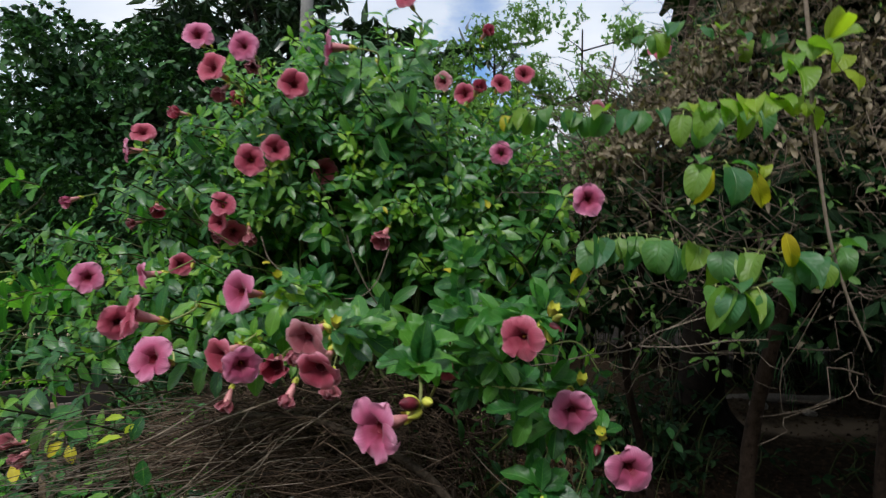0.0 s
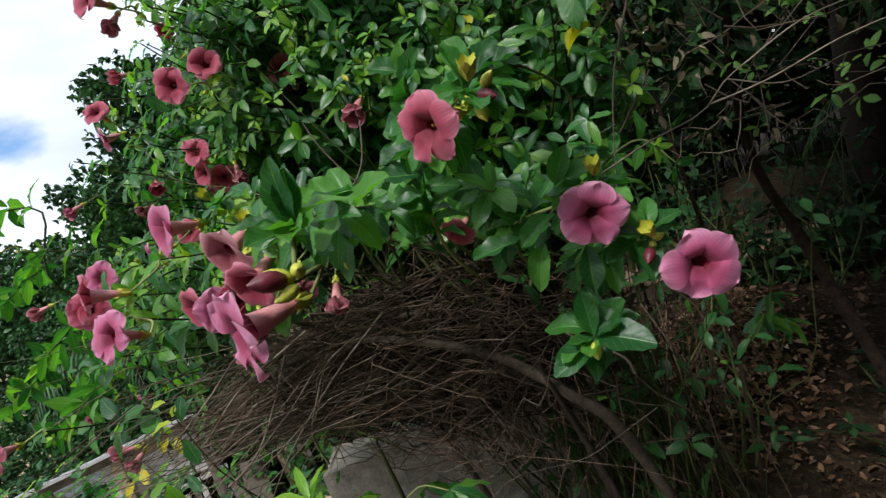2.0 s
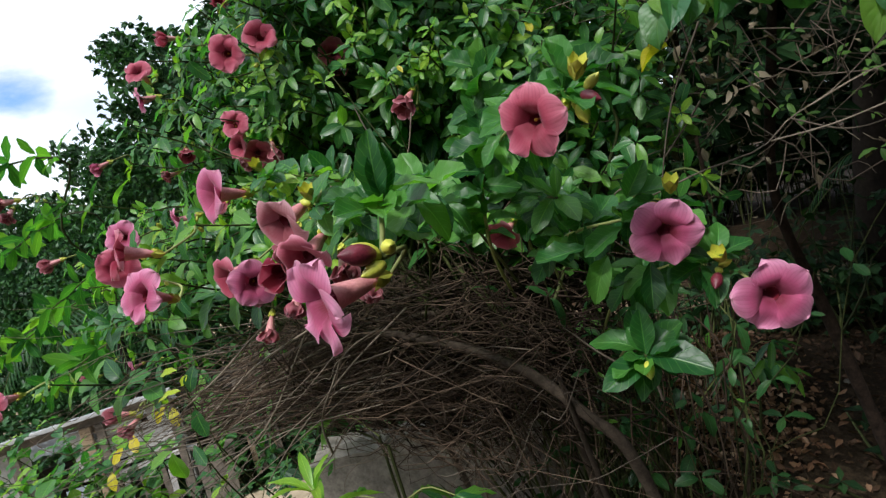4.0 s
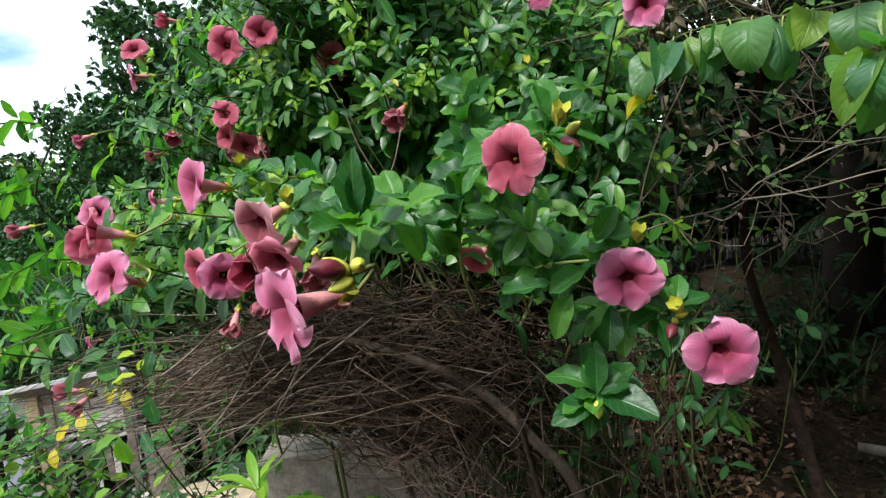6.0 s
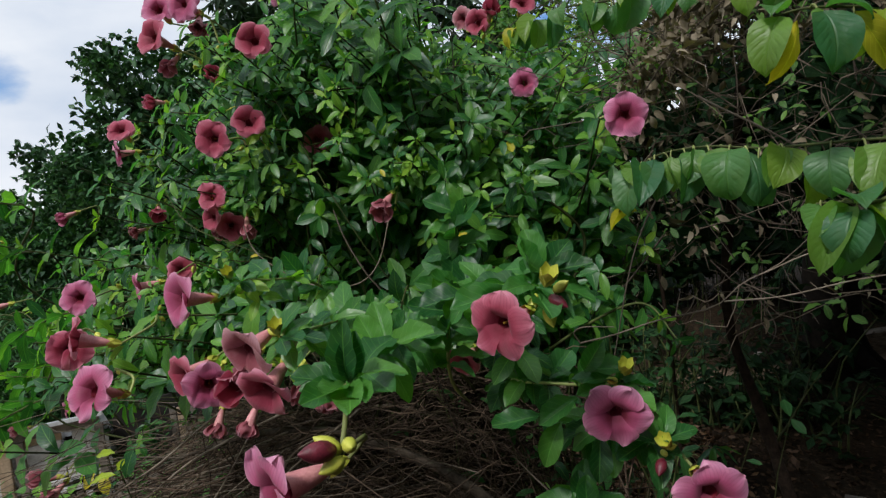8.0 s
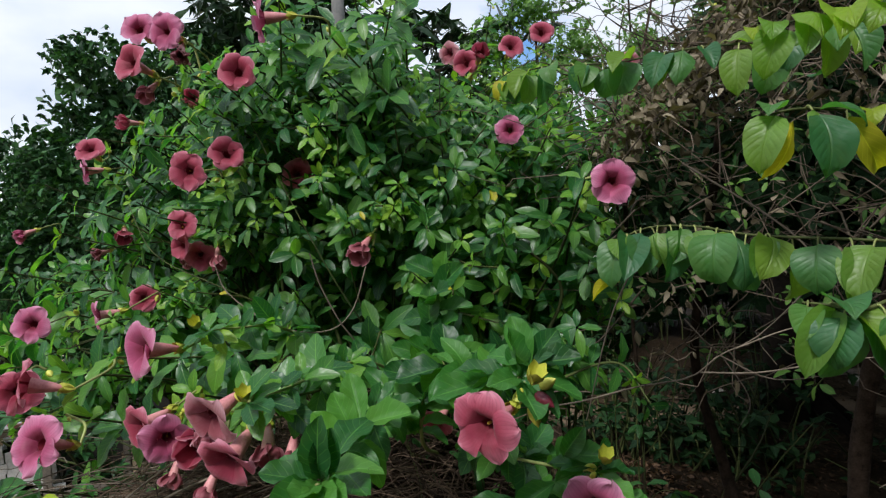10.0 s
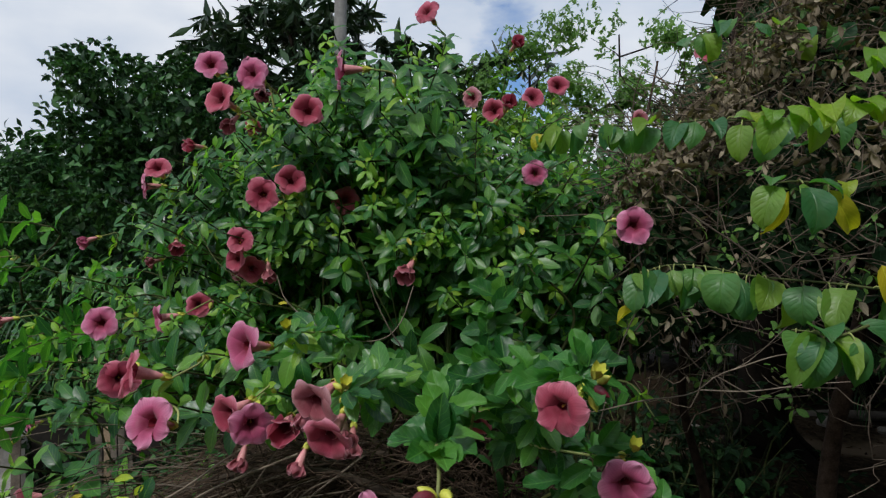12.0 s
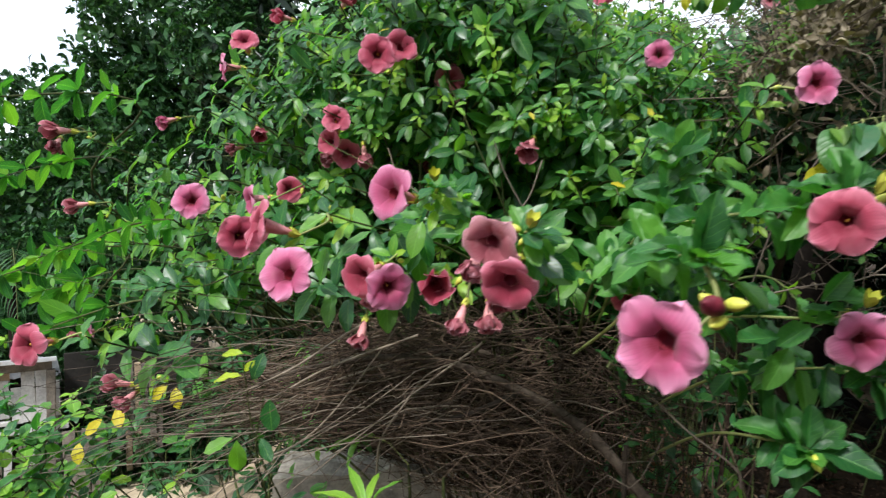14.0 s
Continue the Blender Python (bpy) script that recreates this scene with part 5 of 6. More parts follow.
brush = thing("brush_heap", (-0.2, 1.5, 0.0), "domed heap of dry brown twigs hanging below the flowers", "brushwood")
for pts, r in (([(-0.62, 1.28, 1.05), (-0.42, 1.24, 1.11), (-0.269, 1.25, 1.111), (-0.142, 1.24, 1.075), (-0.062, 1.24, 1.038), (0.005, 1.24, 0.992), (0.076, 1.24, 0.913), (0.135, 1.26, 0.82), (0.20, 1.34, 0.5), (0.26, 1.5, 0.0)], 0.0125),
               ([(-0.50, 1.22, 0.985), (-0.356, 1.22, 0.997), (-0.237, 1.22, 1.020), (-0.134, 1.235, 1.065)], 0.0065),
               ([(-0.30, 1.30, 0.92), (-0.1, 1.36, 0.95), (0.02, 1.42, 0.80), (0.05, 1.5, 0.40), (0.06, 1.55, 0.0)], 0.013),
               ([(-0.85, 1.35, 0.88), (-0.5, 1.3, 1.02), (-0.2, 1.45, 1.08), (0.0, 1.6, 0.8), (0.0, 1.7, 0.0)], 0.009),
               ([(0.05, 1.2, 1.0), (0.08, 1.35, 0.6), (0.12, 1.45, 0.0)], 0.010),
               ([(-0.35, 1.5, 1.0), (-0.25, 1.55, 0.5), (-0.2, 1.6, 0.0)], 0.012)):
    part("branch", tube_mesh("branch", spline(pts, 40), r * 0.42, r, M_BRANCH, 8, 0.07), brush, "crooked grey-brown branch")


def dome(x):
    """The heap's upper edge."""
    return 1.17 - 0.55 * max(0.0, -x - 0.25) ** 1.6 - 0.8 * max(0.0, x - 0.05) ** 1.5


def belly(x, y):
    """The heap's lower edge: it hangs clear of the broken wall behind it."""
    beyond = 0.2 + (x - 0.2) * 1.62 / (y - 0.28)
    return 0.665 + (1.9 - y) * 0.475 + 0.01 * math.sin(40 * x) if beyond < -0.48 else 0.78


twig_heap, dark_heap = Heap(), Heap()
# the matted inside, its shade put into a darker twig colour
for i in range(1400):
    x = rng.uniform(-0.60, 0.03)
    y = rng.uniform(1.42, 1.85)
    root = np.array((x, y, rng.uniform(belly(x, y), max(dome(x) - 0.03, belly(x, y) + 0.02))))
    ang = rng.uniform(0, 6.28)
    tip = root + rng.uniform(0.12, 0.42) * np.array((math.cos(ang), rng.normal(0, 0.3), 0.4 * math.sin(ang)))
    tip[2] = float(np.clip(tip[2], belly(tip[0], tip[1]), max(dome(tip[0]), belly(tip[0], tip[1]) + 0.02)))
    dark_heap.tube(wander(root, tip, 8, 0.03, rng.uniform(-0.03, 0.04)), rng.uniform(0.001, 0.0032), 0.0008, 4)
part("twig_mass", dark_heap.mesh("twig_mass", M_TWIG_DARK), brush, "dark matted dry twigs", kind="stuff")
# fine twigs over it, combed down and sideways
for i in range(900):
    x = rng.uniform(-0.5, 0.06)
    y = rng.uniform(1.20, 1.55)
    root = np.array((x, y, rng.uniform(belly(x, y), max(dome(x) + 0.01, belly(x, y) + 0.02))))
    ang = rng.normal(3.0, 0.55) if rng.random() < 0.75 else rng.uniform(0, 6.28)
    ln = rng.uniform(0.12, 0.5)
    tip = root + ln * np.array((math.cos(ang), rng.normal(-0.1, 0.3), -0.22 + 0.45 * math.sin(ang)))
    tip[2] = float(np.clip(tip[2], belly(tip[0], tip[1]) - 0.02 * rng.random(), max(dome(tip[0]), belly(tip[0], tip[1])) + 0.02))
    twig_heap.tube(wander(root, tip, 10, 0.04, rng.uniform(-0.02, 0.06)), rng.uniform(0.0006, 0.0017), 0.0004, 4)
for i in range(60):
    root = np.array((rng.uniform(-0.25, 0.35), rng.uniform(1.3, 1.8), rng.uniform(0.8, 1.1)))
    tip = root + np.array((rng.normal(0.0, 0.12), rng.normal(0, 0.08), -rng.uniform(0.2, 0.75)))
    twig_heap.tube(wander(root, tip, 9, 0.025), 0.0018, 0.0007, 4)
part("twig_mass", twig_heap.mesh("twig_mass", M_TWIG), brush, "fine dry twigs", kind="stuff")
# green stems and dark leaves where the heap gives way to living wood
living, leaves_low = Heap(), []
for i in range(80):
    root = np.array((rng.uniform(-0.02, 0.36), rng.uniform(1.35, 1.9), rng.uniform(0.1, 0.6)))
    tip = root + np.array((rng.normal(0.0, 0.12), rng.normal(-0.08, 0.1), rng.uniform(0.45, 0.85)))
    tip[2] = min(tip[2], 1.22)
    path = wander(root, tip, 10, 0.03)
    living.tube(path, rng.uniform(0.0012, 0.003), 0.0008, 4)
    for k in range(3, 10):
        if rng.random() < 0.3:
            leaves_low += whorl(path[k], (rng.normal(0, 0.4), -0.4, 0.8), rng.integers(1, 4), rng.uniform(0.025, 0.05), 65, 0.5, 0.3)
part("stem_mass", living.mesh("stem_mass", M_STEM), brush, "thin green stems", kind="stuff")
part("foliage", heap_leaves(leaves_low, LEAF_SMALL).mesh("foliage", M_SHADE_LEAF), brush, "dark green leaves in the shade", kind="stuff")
# long pale straws trailing towards the slope
straw = Heap()
for i in range(70):
    root = np.array((rng.uniform(-0.55, -0.2), rng.uniform(1.12, 1.4), rng.uniform(0.98, 1.16)))
    tip = root + np.array((-rng.uniform(0.25, 0.75), rng.normal(0.02, 0.12), -rng.uniform(0.02, 0.30)))
    straw.tube(wander(root, tip, 9, 0.012, rng.uniform(0.0, 0.05)), rng.uniform(0.0007, 0.0014), 0.0005, 4)
part("straw_mass", straw.mesh("straw_mass", M_LIANA), brush, "bleached straws hanging over the slope", kind="stuff")
for pts in ([(-0.209, 1.15, 1.149), (-0.279, 1.14, 1.118), (-0.317, 1.13, 1.067), (-0.355, 1.13, 1.005), (-0.37, 1.16, 0.93)], [(-0.34, 1.17, 1.19), (-0.38, 1.16, 1.128), (-0.452, 1.15, 1.03), (-0.516, 1.15, 0.972), (-0.6, 1.16, 0.93)],
            [(-0.62, 1.1, 1.05), (-0.596, 1.1, 1.072), (-0.496, 1.09, 1.126), (-0.42, 1.1, 1.178), (-0.37, 1.12, 1.21)], [(-0.75, 1.2, 0.98), (-0.6, 1.15, 1.03), (-0.45, 1.12, 1.12), (-0.3, 1.15, 1.18)], [(-0.85, 1.3, 0.93), (-0.65, 1.22, 0.98), (-0.5, 1.2, 1.06), (-0.3, 1.25, 1.13)],
            [(-0.55, 1.18, 0.86), (-0.42, 1.15, 0.98), (-0.30, 1.18, 1.08), (-0.2, 1.25, 1.15)], [(0.08, 1.15, 1.1), (0.13, 1.12, 1.06), (0.19, 1.1, 1.02), (0.2, 1.1, 0.99)]):
    part("branch", tube_mesh("branch", spline(pts, 20), 0.0011, 0.0024, M_LIANA, 5, 0.1), brush, "bleached bare twig")
for _ in range(22):
    root = np.array((rng.uniform(-0.7, 0.25), rng.uniform(1.12, 1.35), rng.uniform(0.85, 1.17)))
    tip = root + np.array((-rng.uniform(0.1, 0.35), rng.normal(-0.02, 0.05), -rng.uniform(-0.02, 0.2)))
    part("branch", tube_mesh("branch", wander(root, tip, 12, 0.02, rng.normal(0, 0.02)), 0.0011, 0.0005, M_LIANA, 5, 0.1), brush, "bleached bare twig")
bits = []
for _ in range(60):
    p = np.array((rng.uniform(0.05, 0.35) if rng.random() < 0.5 else rng.uniform(-0.85, -0.5), rng.uniform(1.25, 1.6), rng.uniform(0.75, 1.1)))
    bits += whorl(p, (rng.normal(0, 0.5), -0.5, 0.6), rng.integers(1, 4), rng.uniform(0.02, 0.04), 65, 0.5, 0.3)
part("sprout_mass", heap_leaves(bits, LEAF_SMALL).mesh("sprout_mass", M_LEAF), brush, "small green leaves growing through the twigs", kind="stuff")


# ---- overgrown thicket beside the bush ----
thicket = thing("thicket", (0.9, 2.0, 0.0), "overgrown tangle of dead vines, dry leaves and dark foliage", "thicket")
for pts, r in (([(0.90, 2.24, 0.0), (0.80, 2.22, 0.4), (0.715, 2.2, 0.75), (0.637, 2.18, 1.10), (0.66, 2.0, 1.6), (0.75, 1.95, 2.3)], 0.022), ([(1.15, 2.3, 0.0), (1.1, 2.2, 0.8), (1.2, 2.1, 1.6), (1.3, 2.1, 2.6)], 0.032),
               ([(0.35, 1.9, 0.0), (0.42, 1.85, 0.8), (0.40, 1.8, 1.6), (0.5, 1.9, 2.1)], 0.007), ([(1.7, 2.4, 0.0), (1.65, 2.3, 1.0), (1.8, 2.2, 2.4)], 0.03)):
    part("trunk", tube_mesh("trunk", spline(pts, 26), r, r * 0.5, M_TWIG_DARK, 9, 0.16), thicket, "dark crooked stem")


def thicket_point():
    x = rng.uniform(0.32, 2.1)
    low = 1.34 + 0.10 * min(1.0, max(0.0, (x - 0.5) / 0.2))
    z = rng.uniform(low, 2.85) if rng.random() < 0.95 else rng.uniform(low - 0.24, low)
    z = min(z, float(np.interp(x, (0.3, 0.42, 0.55, 0.75, 1.0, 2.1), (1.62, 1.76, 1.87, 2.12, 2.5, 2.9))) + rng.normal(0, 0.04))
    y = 1.38 + 0.12 * math.sin(5 * x) + 0.10 * math.sin(7 * z) + rng.exponential(0.22) + 0.35 * max(0.0, z - 1.9) - 0.12 * max(0, x - 0.9)
    return np.array((x, y, z))


tangle = Heap()
for _ in range(1500):
    a = thicket_point()
    d = unit(rng.normal(0, 1, 3) * (1, 0.6, 0.8))
    tangle.tube(wander(a, a + d * (1, 1, 0.6) * rng.uniform(0.1, 0.38), 9, 0.035, rng.normal(0, 0.04)), rng.uniform(0.0008, 0.0023), 0.0006, 4)
part("twig_mass", tangle.mesh("twig_mass", M_VINE_TWIG), thicket, "tangled dead vine stems", kind="stuff")
crisp = [leaf_shape(0.5, 3, 2, 0.5, d, f, 0.1, 0.8, 60 + i) for i, (d, f) in enumerate([(0.5, 0.9), (0.9, 0.5), (-0.4, 1.0)])]
poses = []
for _ in range(6500):
    a = thicket_point()
    if a[0] > 0.5 and a[2] < 1.72 and rng.random() < 0.65:
        continue
    poses.append(frame_of(a, unit(rng.normal(0, 1, 3) + (0, -0.2, -0.9)), rng.normal(0, 1, 3) + (0, -0.8, 0.4), rng.uniform(0.010, 0.030)))
for _ in range(9000):
    a = thicket_point()
    if a[2] > 1.7:
        poses.append(frame_of(a - (0, 0.08, 0), unit(rng.normal(0, 1, 3) + (0, -0.2, -0.9)), rng.normal(0, 1, 3) + (0, -0.8, 0.4), rng.uniform(0.012, 0.028)))
part("dry_foliage", heap_leaves(poses, crisp).mesh("dry_foliage", M_DEAD_LEAF), thicket, "curled brown leaves caught in the tangle", kind="stuff")
# leaves hidden behind the tangle, added to stop sun reaching the ground
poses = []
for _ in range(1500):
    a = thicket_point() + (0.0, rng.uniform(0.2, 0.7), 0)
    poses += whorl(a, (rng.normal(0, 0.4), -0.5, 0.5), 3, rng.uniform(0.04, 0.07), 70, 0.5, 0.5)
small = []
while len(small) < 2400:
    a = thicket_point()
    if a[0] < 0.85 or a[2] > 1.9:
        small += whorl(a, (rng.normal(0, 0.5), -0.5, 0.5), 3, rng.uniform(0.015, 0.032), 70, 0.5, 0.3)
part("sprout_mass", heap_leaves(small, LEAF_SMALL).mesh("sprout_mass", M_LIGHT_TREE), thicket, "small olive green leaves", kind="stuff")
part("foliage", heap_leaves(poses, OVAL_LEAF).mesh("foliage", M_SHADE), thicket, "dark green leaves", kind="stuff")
for pts, r in (([(0.197, 1.2, 1.256), (0.247, 1.2, 1.265), (0.317, 1.2, 1.284), (0.395, 1.2, 1.298), (0.437, 1.2, 1.33), (0.50, 1.22, 1.355), (0.62, 1.32, 1.42)], 0.0016),
               ([(0.41, 1.2, 1.305), (0.48, 1.17, 1.312), (0.56, 1.15, 1.33), (0.64, 1.16, 1.335)], 0.0014), ([(0.437, 1.2, 1.33), (0.50, 1.18, 1.30), (0.57, 1.16, 1.31)], 0.0012), ([(0.46, 1.2, 1.34), (0.55, 1.2, 1.37), (0.66, 1.2, 1.37)], 0.0013), ([(0.44, 1.2, 1.33), (0.47, 1.18, 1.27), (0.45, 1.17, 1.23)], 0.0010),
               ([(0.42, 1.3, 1.62), (0.55, 1.22, 1.5), (0.62, 1.2, 1.38)], 0.0020), ([(0.36, 1.28, 1.5), (0.30, 1.3, 1.38), (0.25, 1.3, 1.2)], 0.0018), ([(0.197, 1.2, 1.256), (0.19, 1.19, 1.275), (0.205, 1.18, 1.285), (0.25, 1.19, 1.28)], 0.0014)):
    part("vine_stem", tube_mesh("vine_stem", spline(pts, 18), r, r * 0.5, M_LIANA, 6, 0.1), thicket, "bare pale looping vine stem")


# ---- climbing vine with broad leaves ----
vine = thing("climbing_vine", (0.7, 1.3, 1.5), "climbing vine with broad yellow-green leaves hanging over the thicket", "vine")


def arched_leaf(bend, fold, width=0.68, seed=0, rows=10, cols=6):
    """A broad leaf one long that leaves its stalk along +y and bows over towards -z: rounded base, drawn-out tip."""
    r = np.random.default_rng(seed)
    ph = r.uniform(0, 6.28, 3)
    verts, uvs = [], []
    for i in range(rows + 1):
        v = i / rows
        hw = width / 2 * max(0.012, math.sin(math.pi * v ** 0.72) ** 0.75 if 0 < v < 1 else 0.0) * (1 - 0.45 * max(0.0, v - 0.8) / 0.2)
        ang = bend * v
        c, z0 = math.sin(ang) / bend, -(1 - math.cos(ang)) / bend
        for k in range(cols + 1):
            u = 2 * k / cols - 1
            lift = fold * abs(u) * hw + 0.025 * math.sin(9 * v + ph[0] + 2 * u) * abs(u) + 0.018 * math.sin(14 * v + ph[1] - 3 * u) * u * u
            verts.append((u * hw * math.cos(0.5 * fold * u), c + lift * math.sin(ang), z0 + lift * math.cos(ang)))
            uvs.append((0.5 + u / 2, v))
    c = cols + 1
    faces = [(i * c + k, i * c + k + 1, (i + 1) * c + k + 1, (i + 1) * c + k) for i in range(rows) for k in range(cols)]
    return np.array(verts), np.array(faces), np.array(uvs)


VINE_SHAPES = [arched_leaf(b, f, w, 80 + i) for i, (b, f, w) in enumerate([(1.5, 0.30, 0.66), (1.9, 0.15, 0.70), (1.2, 0.55, 0.62), (2.2, 0.35, 0.72), (1.7, -0.25, 0.64), (1.0, 0.9, 0.6)])]


def vine_strand(points, n, size, thick=0.0025, up=0.0, first=0.0, material=M_VINE_LEAF):
    path = spline(points, 30)
    part("stem", tube_mesh("stem", path, thick * 0.4, thick * 0.8, M_STEM, 6), vine)
    poses = []
    for i in range(n):
        s = first + (1 - first) * (i + 0.3) / n
        p = path[min(29, int(s * 29))]
        side = 1 if i % 2 else -1
        along = np.array((0.22 * side - 0.12 + rng.normal(0, 0.2), -0.75 + 0.45 * (i % 3 == 2) + rng.normal(0, 0.2), -0.50 + up + rng.normal(0, 0.25)))
        face = np.array((0.25 * side + rng.normal(0, 0.25), -0.6, 1.0 + rng.normal(0, 0.15)))
        g = size * rng.uniform(0.7, 1.2) * (0.65 if i == 0 else 1)
        foot = p + unit(along) * 0.012
        part("leaf_stalk", tube_mesh("leaf_stalk", spline([p, p + unit(along) * 0.006 + (0, 0, 0.004), foot], 4), 0.0012, 0.001, M_PALE_STEM, 5), vine)
        poses.append(frame_of(foot, along, face, g, rng.uniform(0.9, 1.15)))
    leaf_parts(poses, VINE_SHAPES, material, vine, "leaf", "broad pointed green leaf" if material == M_VINE_LEAF else "broad yellow-green leaf")


vine_strand([(0.290, 1.09, 1.512), (0.325, 1.07, 1.525), (0.37, 1.03, 1.524), (0.42, 0.99, 1.512), (0.50, 0.93, 1.505), (0.60, 0.93, 1.495), (0.72, 1.1, 1.52), (0.8, 1.4, 1.5)], 34, 0.061)
vine_strand([(0.43, 0.90, 1.450), (0.445, 0.88, 1.450), (0.46, 0.86, 1.448), (0.50, 0.87, 1.46)], 4, 0.055, up=0.25)
vine_strand([(0.14, 1.30, 1.775), (0.20, 1.28, 1.79), (0.31, 1.235, 1.775), (0.41, 1.18, 1.77), (0.50, 1.10, 1.75), (0.58, 1.12, 1.77), (0.7, 1.4, 1.8)], 30, 0.056)
vine_strand([(0.44, 1.03, 1.74), (0.49, 1.00, 1.745), (0.56, 0.98, 1.74), (0.64, 1.05, 1.76)], 13, 0.056, up=0.45, material=M_VINE_LIME)
vine_strand([(0.40, 0.90, 1.628), (0.43, 0.90, 1.632), (0.47, 0.91, 1.63), (0.52, 0.97, 1.635), (0.62, 1.15, 1.64), (0.7, 1.4, 1.6)], 5, 0.040, up=0.35, material=M_VINE_LIME)
vine_strand([(0.55, 0.98, 1.78), (0.6, 1.0, 1.83), (0.7, 1.1, 1.86), (0.9, 1.4, 1.9)], 10, 0.066, up=0.7, material=M_VINE_LIME)
vine_strand([(0.40, 1.25, 1.93), (0.5, 1.3, 1.98), (0.7, 1.43, 2.0), (0.9, 1.6, 2.1)], 12, 0.066, up=0.35)
# the two hanging bunches
for foot, along, face, g, wide in (((0.405, 0.885, 1.625), (-0.40, -0.4, -0.45), (-0.3, -0.7, 0.7), 0.060, 0.95), ((0.440, 0.880, 1.622), (0.10, -0.5, -0.45), (0.15, -0.8, 0.7), 0.064, 1.05), ((0.45, 0.90, 1.63), (0.6, -0.4, 0.15), (0.2, -0.3, 1), 0.045, 1.0), ((0.41, 0.90, 1.632), (-0.2, -0.5, 0.3), (0, -0.3, 1), 0.04, 1.0),
                                ((0.445, 0.872, 1.447), (-0.45, -0.35, -0.50), (-0.3, -0.8, 0.6), 0.070, 0.85), ((0.460, 0.865, 1.449), (0.35, -0.4, -0.45), (0.15, -0.9, 0.6), 0.076, 0.85), ((0.45, 0.88, 1.445), (-0.05, -0.25, -0.8), (0.1, -1, 0.3), 0.074, 0.9), ((0.50, 0.89, 1.46), (0.6, -0.3, -0.3), (0.2, -0.7, 0.8), 0.066, 0.85), ((0.45, 0.875, 1.452), (-0.1, -0.6, 0.3), (0, -0.2, 1), 0.05, 1.2)):
    leaf_parts([frame_of(np.array(foot), along, face, g, wide)], [VINE_SHAPES[2], VINE_SHAPES[5], VINE_SHAPES[0]], M_VINE_LEAF, vine, "leaf", "broad pointed green leaf")
yellow = [frame_of((0.418, 0.882, 1.618), (-0.05, -0.35, -0.9), (0.5, -1, 0.3), 0.068, 0.55), frame_of((0.47, 0.892, 1.620), (0.40, -0.25, -0.8), (-0.5, -1, 0.4), 0.076, 0.5), frame_of((0.292, 1.085, 1.510), (-0.2, -0.3, -0.6), (0.6, -1, 0.3), 0.06, 0.6), frame_of((0.288, 1.09, 1.455), (-0.9, -0.3, -0.1), (0, -0.4, 1), 0.045, 0.6),
          frame_of((0.145, 1.29, 1.775), (-0.5, -0.5, -0.2), (0, -0.5, 1), 0.045, 0.7), frame_of((0.52, 0.88, 1.53), (0.2, -0.2, -0.9), (-0.4, -1, 0.2), 0.06, 0.6)]
leaf_parts(yellow, VINE_SHAPES, M_LEAF_YELLOW, vine, "leaf", "yellow drooping leaf")
liana = new("liana", tube_mesh("liana", spline([(0.60, 1.12, 2.35), (0.611, 1.01, 1.858), (0.62, 1.008, 1.731), (0.637, 1.007, 1.621), (0.657, 1.007, 1.52), (0.692, 1.007, 1.42), (0.729, 1.008, 1.345)], 30), 0.0042, 0.0018, M_LIANA, 8, 0.1))
tagged(liana, "thin bare pale liana hanging from the thicket", "liana")


# ---- low plants ----
creeper = thing("creeper", (-0.9, 1.5, 0.0), "yellow-green creeper trailing over the edge of the slope", "creeper")
c_pose, c_young, c_stem = [], [], Heap()
for i in range(32):
    root = np.array((rng.uniform(-1.5, -1.05), rng.uniform(1.35, 1.7), rng.uniform(0.35, 0.6)))
    tip = np.array((-1.9 + 1.0 * rng.random() ** 1.5, rng.uniform(1.15, 1.75), 0.0))
    tip[2] = float(np.interp(tip[0], (-1.9, -1.2, -0.7, -0.45), (0.92, 0.84, 0.70, 0.62))) - rng.exponential(0.10)
    path = wander(root, tip, 12, 0.04, 0.06)
    c_stem.tube(path, 0.0025, 0.001, 4)
    for k in range(2, 12):
        (c_young if rng.random() < 0.25 else c_pose).extend(whorl(path[k], (rng.normal(-0.3, 0.3), -0.3, 0.9), 2, rng.uniform(0.034, 0.06), 65, 0.5, 0.3))
part("stem_mass", c_stem.mesh("stem_mass", M_STEM), creeper, kind="stuff")
part("foliage", heap_leaves(c_pose, ROUND_LEAF).mesh("foliage", M_LEAF), creeper, kind="stuff")
part("young_foliage", heap_leaves(c_young, ROUND_LEAF).mesh("young_foliage", M_LEAF_YOUNG), creeper, kind="stuff")
sprig = [frame_of((-0.580, 1.09, 1.145), (-0.9, -0.3, 0.25), (0.1, -0.7, 0.8), 0.036, 0.85), frame_of((-0.580, 1.085, 1.110), (-0.95, -0.35, 0.05), (0.0, -0.5, 1), 0.046, 0.75), frame_of((-0.575, 1.085, 1.118), (0.35, -0.2, 0.4), (0.2, -0.9, 0.4), 0.026, 0.9)]
green_sprig = [frame_of((-0.560, 1.085, 1.105), (0.35, -0.15, 0.9), (0.2, -1, 0.2), 0.046, 1.15), frame_of((-0.500, 1.02, 1.098), (0.05, -0.1, -1), (0.1, -1, 0.2), 0.050, 1.25), frame_of((-0.535, 0.985, 1.045), (0.1, -0.1, -1), (0.5, -1, 0.3), 0.055, 1.0), frame_of((-0.505, 1.0, 1.045), (0.5, -0.3, -0.6), (0.2, -0.8, 0.7), 0.038, 1.0), frame_of((-0.55, 1.0, 1.04), (-0.7, -0.3, -0.3), (0.0, -0.7, 0.8), 0.044, 1.0)]
